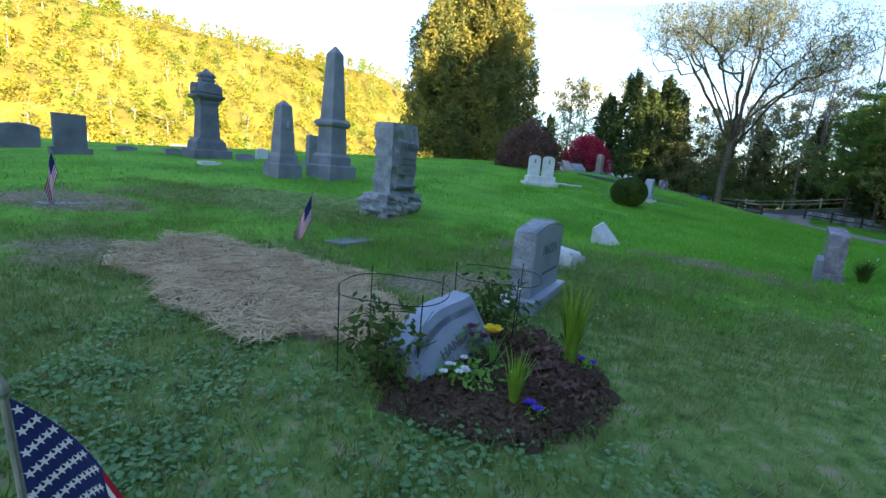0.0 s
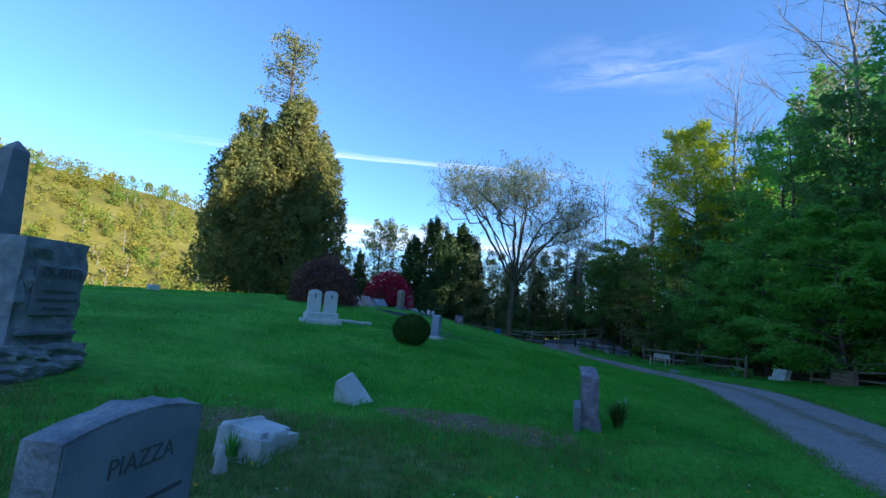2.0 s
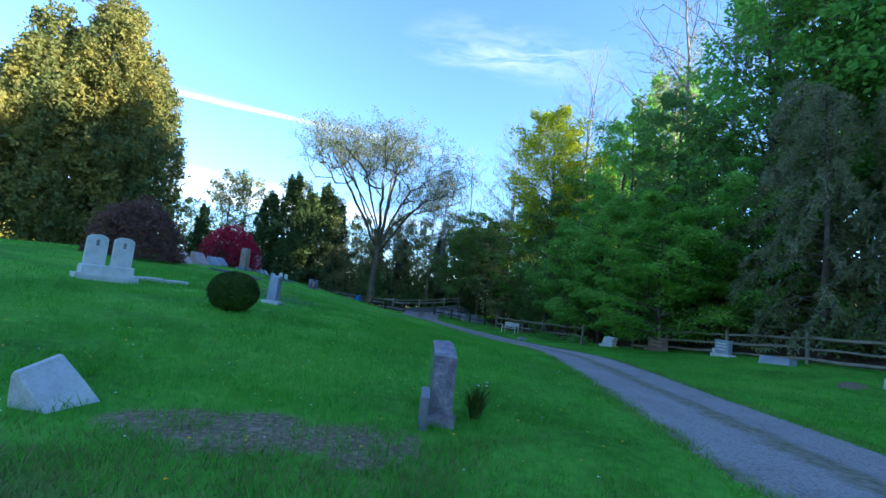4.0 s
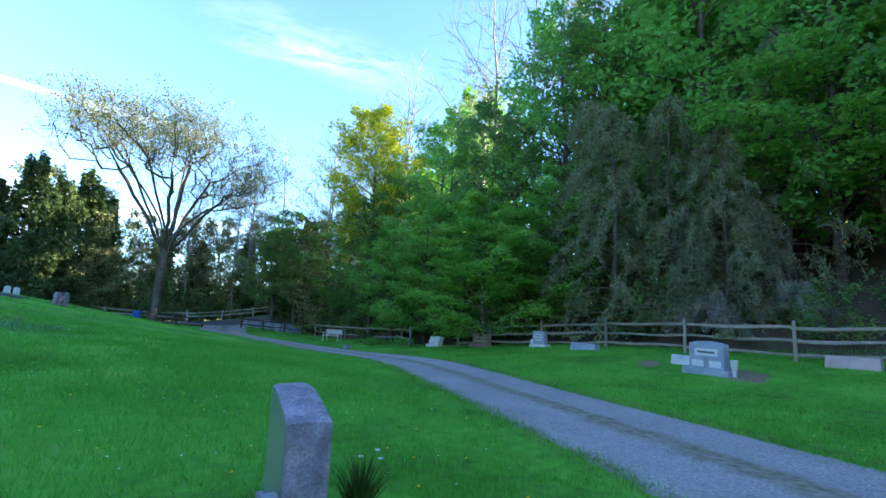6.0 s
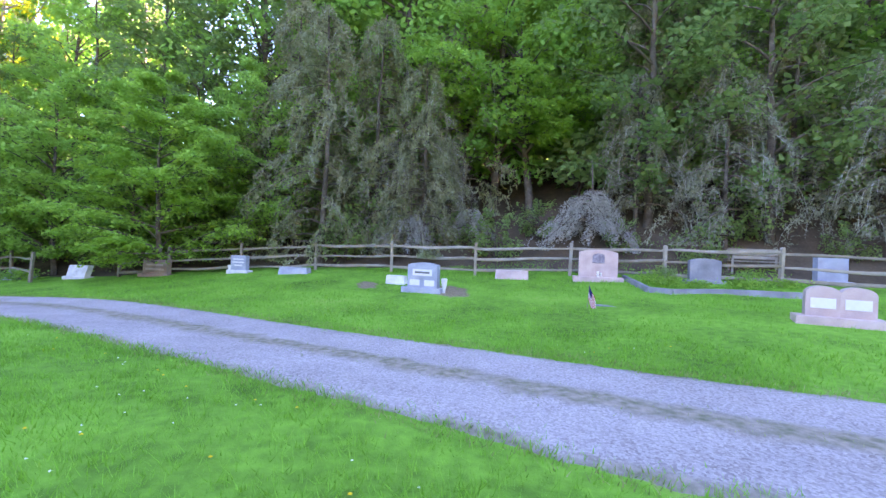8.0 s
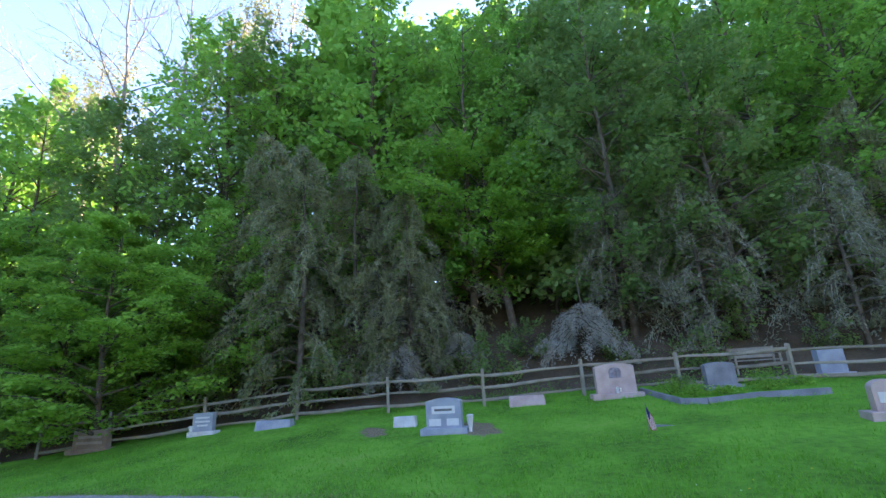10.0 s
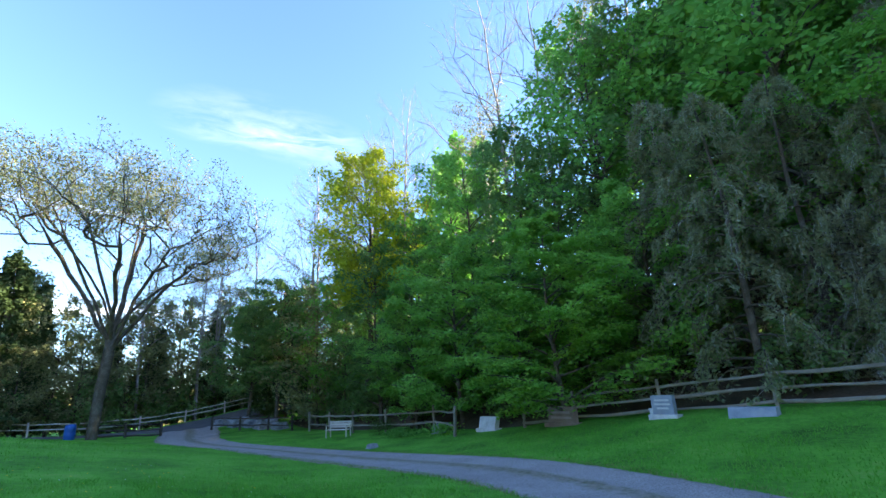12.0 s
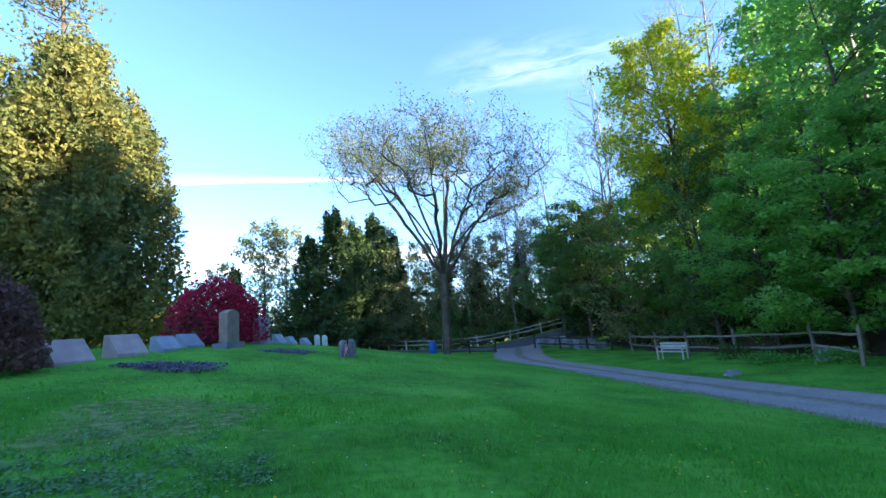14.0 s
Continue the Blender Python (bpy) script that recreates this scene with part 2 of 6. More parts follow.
# ---------------------------------------------------------------- builders
def mesh_object(name, verts, faces, mat, parent=None, label="", smooth=False):
    me = bpy.data.meshes.new(name)
    me.from_pydata(np.asarray(verts).tolist(), [], faces.tolist() if isinstance(faces, np.ndarray) else faces)
    if smooth:
        me.polygons.foreach_set("use_smooth", [True] * len(me.polygons))
    me.materials.append(mat)
    ob = new(name, me)
    if parent is not None:
        ob.parent = parent
    if label:
        tagged(ob, label)
    return ob


def part(name, bm, mat, parent=None, label="", smooth=False):
    """Links a bmesh as one mesh object under a thing."""
    me = bpy.data.meshes.new(name)
    bmesh.ops.recalc_face_normals(bm, faces=bm.faces)
    bm.to_mesh(me)
    bm.free()
    if smooth:
        me.polygons.foreach_set("use_smooth", [True] * len(me.polygons))
    me.materials.append(mat)
    ob = new(name, me)
    if parent is not None:
        ob.parent = parent
    if label:
        tagged(ob, label)
    return ob



def blend_by(mat, attribute, colours, scale, fine):
    """Lets a second mottled colour show where the mesh's own attribute says so, with a ragged edge."""
    nd, ln = mat.node_tree.nodes, mat.node_tree.links
    bsdf = nd["Principled BSDF"]
    first = bsdf.inputs["Base Color"].links[0].from_socket
    at, co, n1, n2 = nd.new("ShaderNodeAttribute"), nd.new("ShaderNodeTexCoord"), nd.new("ShaderNodeTexNoise"), nd.new("ShaderNodeTexNoise")
    at.attribute_name = attribute
    n1.inputs["Scale"].default_value, n1.inputs["Detail"].default_value = scale, 6.0
    n2.inputs["Scale"].default_value, n2.inputs["Detail"].default_value = fine, 5.0
    ln.new(co.outputs["Object"], n1.inputs["Vector"])
    ln.new(co.outputs["Object"], n2.inputs["Vector"])
    add, rng_ = nd.new("ShaderNodeMath"), nd.new("ShaderNodeMapRange")
    add.operation, add.inputs[1].default_value = "MULTIPLY_ADD", 1.3
    ln.new(n1.outputs[0], add.inputs[0])
    ln.new(at.outputs["Fac"], add.inputs[2])
    rng_.inputs["From Min"].default_value, rng_.inputs["From Max"].default_value = 0.95, 1.45
    ln.new(add.outputs[0], rng_.inputs[0])
    ramp, mix = nd.new("ShaderNodeValToRGB"), nd.new("ShaderNodeMix")
    els = ramp.color_ramp.elements
    while len(els) < len(colours):
        els.new(0.5)
    for k, c in enumerate(colours):
        els[k].position, els[k].color = 0.3 + 0.4 * k / (len(colours) - 1), (*c, 1)
    ln.new(n2.outputs[0], ramp.inputs[0])
    mix.data_type = "RGBA"
    ln.new(rng_.outputs[0], mix.inputs[0])
    ln.new(first, mix.inputs[6])
    ln.new(ramp.outputs[0], mix.inputs[7])
    ln.new(mix.outputs[2], bsdf.inputs["Base Color"])


blend_by(M["lawn"], "worn", [(0.07, 0.10, 0.04), (0.11, 0.20, 0.05), (0.17, 0.25, 0.075), (0.33, 0.27, 0.17)], 1.5, 7)
blend_by(M["lawn"], "bare", [(0.11, 0.10, 0.05), (0.22, 0.17, 0.11), (0.36, 0.28, 0.19)], 3.5, 22)
blend_by(M["gravel"], "middle", [(0.12, 0.13, 0.07), (0.22, 0.20, 0.15), (0.32, 0.27, 0.22)], 2.2, 9)


# the lie of the land: a bounded cubic with broad swells, then woods bank, valley and far hill
SWELL = [(-12, 4, .22), (-12, 12, .16), (-4.5, -4, -.15), (-4.5, 4, -.1), (-4.5, 12, .1), (-4.5, 28, .17), (-4.5, 36, .1), (3, -12, .11), (3, -4, .05),
         (3, 4, -.09), (3, 12, .05), (3, 28, .38), (3, 36, .2), (10.5, -12, .13), (10.5, -4, .16), (10.5, 20, -.17), (10.5, 28, .13), (10.5, 36, .08),
         (18, -12, .13), (18, 4, -.27), (18, 12, -.13), (18, 20, -.44), (18, 28, -.21), (18, 36, -.2), (25.5, -4, .21), (25.5, 4, .4), (25.5, 12, .28)]


def smooth01(v):
    v = np.clip(v, 0, 1)
    return v * v * (3 - 2 * v)


def fence_x(y):
    """The line of the rail fence, x for a given y."""
    return np.interp(y, [-40, -8, -2, 5, 12, 20, 26, 34, 60], [3.0, 16.6, 19.4, 21.1, 22.7, 23.2, 25.0, 25.5, 34.0])


def land(x, y):
    x, y = np.asarray(x, float), np.asarray(y, float)
    u, v = np.tanh((x - 6) / 22), np.tanh((y - 10) / 25)
    z = (1.086 - 1.339 * u + 0.911 * v + 0.516 * u * u - 1.854 * u * v - 0.051 * v * v + 1.687 * u**3 - 1.784 * u * u * v + 0.399 * u * v * v - 0.593 * v**3)
    for bx, by, a in SWELL:
        z = z + a * np.exp(-((x - bx) ** 2 + (y - by) ** 2) / 84.5)
    z = z + 2.4 * np.exp(-((x - 36) ** 2 / 130 + (y - 52) ** 2 / 60))
    past = x - fence_x(y) - 1.5
    z = z + np.where(past > 0, 9 * (1 - np.exp(-np.maximum(past, 0) ** 1.4 / 40)), 0) * smooth01((45 - y) / 13)
    away = np.hypot(x, y - 12)
    west = smooth01((14 - x) / 20)
    z = z - 7 * smooth01((away - 48) / 60) * west
    az = np.degrees(np.arctan2(x, y + 3))
    hill = smooth01((-4 - az) / 20) * smooth01((az + 175) / 40)
    z = z + hill * np.interp(az, [-90, -60, -22, 0], [75, 72, 60, 47]) * smooth01((away - 115) / 165) + 10 * smooth01((away - 130) / 200) * (1 - hill)
    return z


def worn(x, y):
    """How thin and dull the lawn is: round the first graves, a pillow stone and on the brow."""
    out = np.zeros(np.shape(x))
    for px, py, a, b, turn in ((-1.8, -2.7, 6.6, 3.3, 0.25), (-0.3, 1.2, 1.7, 1.3, 0.6), (3.0, 17.5, 1.5, 1.7, 0.3), (-5.5, 2.5, 2.5, 1.2, 0.3)):
        u = ((x - px) * math.cos(turn) + (y - py) * math.sin(turn)) / a
        v = ((y - py) * math.cos(turn) - (x - px) * math.sin(turn)) / b
        d = np.hypot(u, v) + 0.13 * np.sin(2.1 * x + 1.3 * np.sin(1.7 * y)) + 0.11 * np.sin(2.7 * y + 1.1 * np.sin(2.3 * x))
        out = np.maximum(out, smooth01((1.25 - d) / 0.6))
    return out


BARE = [(1.5, 2.9, 0.75, 0.42, -0.3), (2.35, 2.6, 0.6, 0.36, -0.2), (17.0, 2.75, 1.0, 0.5, 0.4), (18.3, 5.5, 0.7, 0.3, 0.2), (-7.3, 0.3, 1.2, 0.6, 0.2), (-1.0, 2.3, 0.5, 0.4, 0.3), (-5.2, -1.2, 0.5, 0.4, 0.0), (-1.7, -0.2, 0.7, 0.35, 0.6)]


def bare(x, y):
    """How far the turf is gone and brown."""
    out = np.zeros(np.shape(x))
    for px, py, a, b, turn in BARE:
        u = ((x - px) * math.cos(turn) + (y - py) * math.sin(turn)) / a
        v = ((y - py) * math.cos(turn) - (x - px) * math.sin(turn)) / b
        d = np.hypot(u, v) + 0.2 * np.sin(5.1 * x + 1.9 * np.sin(4.7 * y)) * np.sin(6.3 * y)
        out = np.maximum(out, 1.15 * smooth01((1.35 - d) / 0.5))
    return out


def ground_z(x, y):
    return float(land(x, y))


def thing(name, x, y, rz=0.0, label="", category="", group="", sink=0.01, lean=(0.0, 0.0), kind=""):
    ob = new(name)
    ob.matrix_world = pose(x, y, ground_z(x, y) - sink, lean[0], lean[1], rz)
    return tagged(ob, label, category, group, kind)


def solid(sections, bevel=0.0):
    """A lofted block: rows of (z, half width, half depth[, shift in y])."""
    bm = bmesh.new()
    rings = []
    for z, a, b, *s in sections:
        dy = s[0] if s else 0.0
        rings.append([bm.verts.new((i * a, j * b + dy, z)) for i, j in ((-1, -1), (1, -1), (1, 1), (-1, 1))])
    for r, q in zip(rings, rings[1:]):
        for k in range(4):
            bm.faces.new((r[k], r[(k + 1) % 4], q[(k + 1) % 4], q[k]))
    bm.faces.new(rings[0][::-1])
    bm.faces.new(rings[-1])
    if bevel:
        bmesh.ops.bevel(bm, geom=list(bm.edges), offset=bevel, segments=2, affect="EDGES", profile=0.6)
    return bm


def outline(width, height, top):
    """The upright outline of a tablet, from its left foot round over the top."""
    w = width / 2
    n = 14
    if top == "flat":
        crest = [(-w, height), (w, height)]
    elif top == "arch":
        crest = [(-w * math.cos(math.pi * i / n), height - w * 0.55 + w * 0.55 * math.sin(math.pi * i / n)) for i in range(n + 1)]
    elif top == "round":
        crest = [(-w * math.cos(math.pi * i / n), height - w + w * math.sin(math.pi * i / n)) for i in range(n + 1)]
    elif top == "half":
        crest = [(-w + width * i / n, height - 0.085 * max(0.0, 1 - 1.3 * i / n) ** 1.4) for i in range(n + 1)]
    elif top == "serp":
        crest = [(-w + width * i / n, height - 0.09 * height * (1 - math.cos(2 * math.pi * (i / n - 0.5))) / 2) for i in range(n + 1)]
    else:
        crest = [(-w + width * i / n, height - 0.1 * height * (2 * i / n - 1) ** 2) for i in range(n + 1)]
    return [(-w, 0.0), *crest, (w, 0.0)]


def tablet(width, height, thick, top="curve", rough=0.0, lean_back=0.0, z0=0.0, seed=0, bevel=0.006):
    """A gravestone slab with a front at -y; rough sides stand proud of the faces like broken rock."""
    pts = outline(width, height, top)
    fine = []
    step = 0.035 if rough else 0.3
    for (x0, h0), (x1, h1) in zip(pts, pts[1:]):
        n = max(1, round(math.hypot(x1 - x0, h1 - h0) / step))
        fine += [(x0 + (x1 - x0) * i / n, h0 + (h1 - h0) * i / n) for i in range(n)]
    fine.append(pts[-1])
    rows = 6 if rough else 1
    bm = bmesh.new()
    slope = math.tan(radians(lean_back))
    grid = []
    for j in range(rows + 1):
        y = thick * (j / rows - 0.5)
        ring = []
        for x, zz in fine:
            px, pz = x, zz
            if rough and 0 < j < rows and zz > 0.01:
                q = noise.noise(Vector((x * 9 + seed, y * 9, zz * 9))) + 0.5 * noise.noise(Vector((x * 23, y * 23 + seed, zz * 23)))
                out = rough * (0.75 + q)
                r = math.hypot(x, zz - height * 0.45) + 1e-6
                px, pz = x + out * x / r, zz + out * max(0, zz - height * 0.45) / r
            ring.append(bm.verts.new((px, y + zz * slope, pz + z0)))
        grid.append(ring)
    for a, b in zip(grid, grid[1:]):
        for k in range(len(fine) - 1):
            bm.faces.new((a[k], a[k + 1], b[k + 1], b[k]))
        bm.faces.new((a[-1], a[0], b[0], b[-1]))
    front, back = bm.faces.new(grid[0][::-1]), bm.faces.new(grid[-1])
    if bevel and not rough:
        bmesh.ops.bevel(bm, geom=list(front.edges) + list(back.edges), offset=bevel, segments=2, affect="EDGES", profile=0.5)
    return bm


def rough_block(width, depth, height, amount=0.02, seed=0, z0=0.0, taper=0.0):
    """A rock-faced block of split stone."""
    bm = bmesh.new()
    bmesh.ops.create_cube(bm, size=1.0)
    bmesh.ops.subdivide_edges(bm, edges=list(bm.edges), cuts=9, use_grid_fill=True)
    for v in bm.verts:
        p = v.co.copy()
        x, y, z = p.x * width, p.y * depth, (p.z + 0.5) * height
        edge = min(1.0, 4 * (0.5 - abs(p.z)) + 0.15)
        q = noise.noise(Vector((x * 5 + seed, y * 5, z * 6))) + 0.6 * noise.noise(Vector((x * 14, y * 14 + seed, z * 14)))
        k = 1 - taper * z / height
        out = amount * q * edge
        sx_, sy_ = (abs(p.x) > 0.49) * (1 if p.x > 0 else -1), (abs(p.y) > 0.49) * (1 if p.y > 0 else -1)
        v.co = Vector((x * k + out * sx_ * 1.5, y * k + out * sy_ * 1.5, z + z0 + (amount * 0.25 * q if p.z > 0.49 else 0)))
    return bm


def box(x0, x1, y0, y1, z0, z1, bevel=0.004):
    bm = bmesh.new()
    bmesh.ops.create_cube(bm, size=1.0)
    for v in bm.verts:
        v.co = Vector(((x0 + x1) / 2 + v.co.x * (x1 - x0), (y0 + y1) / 2 + v.co.y * (y1 - y0), (z0 + z1) / 2 + v.co.z * (z1 - z0)))
    if bevel:
        bmesh.ops.bevel(bm, geom=list(bm.edges), offset=bevel, segments=2, affect="EDGES", profile=0.6)
    return bm


def lathe(rows, n=16, cx=0.0, cy=0.0):
    """A turned shape from rows of (radius, z)."""
    bm = bmesh.new()
    rings = [[bm.verts.new((cx + r * math.cos(2 * math.pi * k / n), cy + r * math.sin(2 * math.pi * k / n), z)) for k in range(n)] for r, z in rows]
    for a, b in zip(rings, rings[1:]):
        for k in range(n):
            bm.faces.new((a[k], a[(k + 1) % n], b[(k + 1) % n], b[k]))
    bm.faces.new(rings[0][::-1])
    bm.faces.new(rings[-1])
    return bm


def letters(words, size, parent, x, y, z, mat, tilt=0.0, depth=0.003):
    """Raised or inked lettering on an upright face that looks to -y."""
    cu = bpy.data.curves.new("lettering", "FONT")
    cu.body, cu.size, cu.extrude, cu.align_x, cu.align_y = words, size, depth, "CENTER", "CENTER"
    tmp = bpy.data.objects.new("lettering_source", cu)
    scene.collection.objects.link(tmp)
    bpy.context.view_layer.update()
    me = bpy.data.meshes.new_from_object(tmp.evaluated_get(bpy.context.evaluated_depsgraph_get()))
    bpy.data.objects.remove(tmp)
    me.materials.clear()
    me.materials.append(mat)
    ob = new("lettering", me)
    ob.parent = parent
    ob.matrix_local = pose(x, y, z, 90 - tilt, 0, 0)
    return ob


def tubes(lines, sides=5):
    """Joined tapered tubes; each line is a list of (point, radius)."""
    verts, faces = [], []
    for line in lines:
        base = len(verts)
        for i, (p, r) in enumerate(line):
            a = Vector(line[max(0, i - 1)][0])
            b = Vector(line[min(len(line) - 1, i + 1)][0])
            d = (b - a).normalized() if (b - a).length > 1e-9 else Vector((0, 0, 1))
            s = d.orthogonal().normalized()
            t = d.cross(s)
            for k in range(sides):
                c, q = math.cos(2 * math.pi * k / sides), math.sin(2 * math.pi * k / sides)
                verts.append((p[0] + r * (c * s.x + q * t.x), p[1] + r * (c * s.y + q * t.y), p[2] + r * (c * s.z + q * t.z)))
        for i in range(len(line) - 1):
            for k in range(sides):
                a, b = base + i * sides + k, base + i * sides + (k + 1) % sides
                faces.append((a, b, b + sides, a + sides))
        faces.append(tuple(base + (len(line) - 1) * sides + k for k in range(sides)))
    return verts, faces


def leaf_quads(points, size, rng, flat=0.5, slim=0.55, droop=0.0):
    """One small pointed leaf at each point. flat: how far they lie level; droop: how far they hang."""
    n = len(points)
    along = rng.normal(size=(n, 3))
    along[:, 2] = along[:, 2] * (1 - flat) - droop
    along /= np.linalg.norm(along, axis=1, keepdims=True) + 1e-9
    side = np.cross(along, rng.normal(size=(n, 3)) * [1 - flat, 1 - flat, 1] + [0, 0, flat * 1.5])
    side /= np.linalg.norm(side, axis=1, keepdims=True) + 1e-9
    s = size * rng.uniform(0.6, 1.4, (n, 1))
    v = np.stack([points - along * s / 2, points + side * s * slim / 2, points + along * s / 2, points - side * s * slim / 2], 1).reshape(-1, 3)
    return v, np.arange(4 * n).reshape(n, 4)


def wobbly(a, b, r0, r1, rng, n=5, bend=0.08, sag=0.0):
    a, b = np.array(a, float), np.array(b, float)
    ln = np.linalg.norm(b - a)
    out = []
    off = rng.normal(size=3) * bend * ln
    for i in range(n + 1):
        t = i / n
        p = a + (b - a) * t + off * math.sin(math.pi * t) + rng.normal(size=3) * bend * ln * 0.12 * (0 < i < n)
        p[2] -= sag * ln * math.sin(math.pi * t) * -1
        out.append((tuple(p), r0 + (r1 - r0) * t))
    return out


def leafy_tree(name, height, spread, rng, mat, limbs=26, subs=7, per=50, leaf=0.15, low=0.25, trunk_r=0.18, lean=0.0, bark="bark", shape="round", rise=0.45, flat=0.45, thick=0.12, twig_every=1):
    """A tree: wobbling trunk, limbs that rise and bend outward, side branches on them, and a spray of leaves along each side branch."""
    ob = new(name)
    n = 12
    trunk = wobbly((0, 0, -0.4), (lean * height, 0, height * 0.96), trunk_r, trunk_r * 0.1, rng, n, 0.018)
    lines, pts = [trunk], []
    way = np.array([p for p, _ in trunk])

    def stem_at(z):
        return np.array([np.interp(z, way[:, 2], way[:, 0]), np.interp(z, way[:, 2], way[:, 1]), z])

    for i in range(limbs):
        s = (i + rng.uniform(0.05, 0.95)) / limbs
        if shape == "cone":
            prof = 0.12 + 0.98 * (1 - s) ** 0.85
        elif shape == "tier":
            prof = (0.55 + 0.45 * min(1.0, 3 * s)) * (1 - s * s) ** 0.5 + 0.1
        else:
            prof = max(0.15, math.sin(math.pi * (0.17 + 0.74 * s))) ** 0.8
        reach = spread * prof * rng.uniform(0.68, 1.18)
        ang = i * 2.4 + rng.uniform(-0.5, 0.5)
        z1 = height * (low + (0.99 - low) * s)
        climb = rise * reach * rng.uniform(0.5, 1.2)
        a = stem_at(max(height * low * 0.55, z1 - climb))
        out = np.array([math.cos(ang), math.sin(ang), 0.0])
        tip = a + out * reach + np.array([0, 0, climb])
        ctrl = a + out * reach * 0.45 + np.array([0, 0, climb * 0.85]) + rng.normal(size=3) * 0.06 * reach
        qs = np.linspace(0, 1, 6)
        curve = np.array([(1 - q) ** 2 * a + 2 * q * (1 - q) * ctrl + q * q * tip for q in qs])
        r0 = max(0.018, trunk_r * 0.36 * (1.1 - s) + 0.01)
        lines.append([(tuple(p), float(r0 * (1 - q) + 0.008)) for p, q in zip(curve, qs)])
        for k in range(subs):
            q = 0.26 + 0.74 * (k + rng.uniform(0, 1)) / subs
            at = np.array([np.interp(q, qs, curve[:, c]) for c in range(3)])
            turn = ang + (1 if k % 2 else -1) * rng.uniform(0.35, 1.15) * (1.15 - 0.6 * q)
            d = np.array([math.cos(turn), math.sin(turn), rng.normal() * 0.16])
            ln_ = reach * 0.36 * rng.uniform(0.6, 1.25) * (1.25 - 0.5 * q) + 0.22
            end = at + d * ln_
            if k % twig_every == 0:
                lines.append([(tuple(at), 0.011), (tuple(at + d * ln_ * 0.55 + rng.normal(size=3) * 0.03), 0.007), (tuple(end), 0.004)])
            u = rng.uniform(0.08, 1.08, (per, 1))
            side = np.array([-d[1], d[0], 0.0])
            wide = rng.normal(size=(per, 1)) * 0.27 * ln_ * (1.15 - 0.6 * u)
            pts.append(at + d * ln_ * u + side * wide + np.concatenate([rng.normal(size=(per, 2)) * 0.05, rng.normal(size=(per, 1)) * thick - 0.12 * ln_ * u * u - 0.25 * np.abs(wide)], 1))
    v, f = tubes(lines, 5)
    mesh_object("trunk", v, f, M[bark], ob, smooth=True)
    v, f = leaf_quads(np.concatenate(pts), leaf, rng, flat, 0.62)
    mesh_object("crown", v, f, mat, ob)
    return ob


def forked(start, way, length, radius, depth, rng, lines, tips, up=0.25, kids=3, spread=0.75):
    """Branching limbs, each bearing smaller ones, down to twigs."""
    end = np.array(start) + way * length
    line = wobbly(start, end, radius, radius * 0.62, rng, 4 if depth > 1 else 3, 0.05)
    lines.append(line)
    if depth == 0:
        tips.append(end)
        return
    for k in range(kids + (rng.uniform() < 0.4)):
        t = 1.0 if k == 0 else rng.uniform(0.35, 0.95)
        at = np.array(line[min(len(line) - 1, int(t * (len(line) - 1) + 0.5))][0])
        d = way + rng.normal(size=3) * spread * (0.5 if k == 0 else 1.0)
        d[2] += up * 0.5
        d /= np.linalg.norm(d)
        forked(at, d, length * rng.uniform(0.55, 0.82), radius * (0.62 if k == 0 else 0.45), depth - 1, rng, lines, tips, up, kids, spread)


def grown(mains, attractors, root, rng, tip_r=0.008, step=0.7, power=0.46):
    """Limbs that reach out from a rooted stem to each point of the crown, thick where many twigs hang on them."""
    nodes = [np.array(p, float) for p in root]
    parent = [i - 1 for i in range(len(nodes))]
    lines_at = [list(range(len(nodes)))]
    top = nodes[-1]
    for j, p in enumerate(mains):
        k = len(root) - 1 - (j % 3)
        a, span = nodes[k], float(np.linalg.norm(p - nodes[k]))
        n, chain, last = max(3, int(span / step)), [k], k
        lift = np.array([0, 0, 0.10 * span]) + rng.normal(size=3) * 0.04 * span
        for i in range(1, n + 1):
            t = i / n
            nodes.append(a + (p - a) * t + lift * math.sin(math.pi * t) + rng.normal(size=3) * 0.05 * (i < n))
            parent.append(last)
            last = len(nodes) - 1
            chain.append(last)
        lines_at.append(chain)
    for p in sorted(attractors, key=lambda q: float(np.linalg.norm(q - top))):
        arr = np.array(nodes[5:])
        gap = p - arr
        cost = np.linalg.norm(gap, axis=1) + 0.9 * np.maximum(0, -gap[:, 2]) + 0.6 * np.maximum(0, np.hypot(gap[:, 0], gap[:, 1]) - gap[:, 2])
        k = int(np.argmin(cost)) + 5
        a = nodes[k]
        n = max(1, int(np.linalg.norm(p - a) / step))
        chain, last = [k], k
        bow = rng.normal(size=3) * 0.05 * np.linalg.norm(p - a) - np.array([0, 0, 0.03 * np.linalg.norm(p - a)])
        for i in range(1, n + 1):
            t = i / n
            nodes.append(a + (p - a) * t + bow * math.sin(math.pi * t) + rng.normal(size=3) * 0.04 * (i < n))
            parent.append(last)
            last = len(nodes) - 1
            chain.append(last)
        lines_at.append(chain)
    load = np.zeros(len(nodes))
    for chain in lines_at[1:]:
        load[chain[-1]] += 1
    for i in range(len(nodes) - 1, 0, -1):
        load[parent[i]] += load[i]
    rad = tip_r * np.maximum(load, 1) ** power
    out = []
    for j, chain in enumerate(lines_at):
        line = [(tuple(nodes[i]), float(rad[i])) for i in chain]
        if j:
            line[0] = (line[0][0], line[1][1])
        out.append(line)
    return out


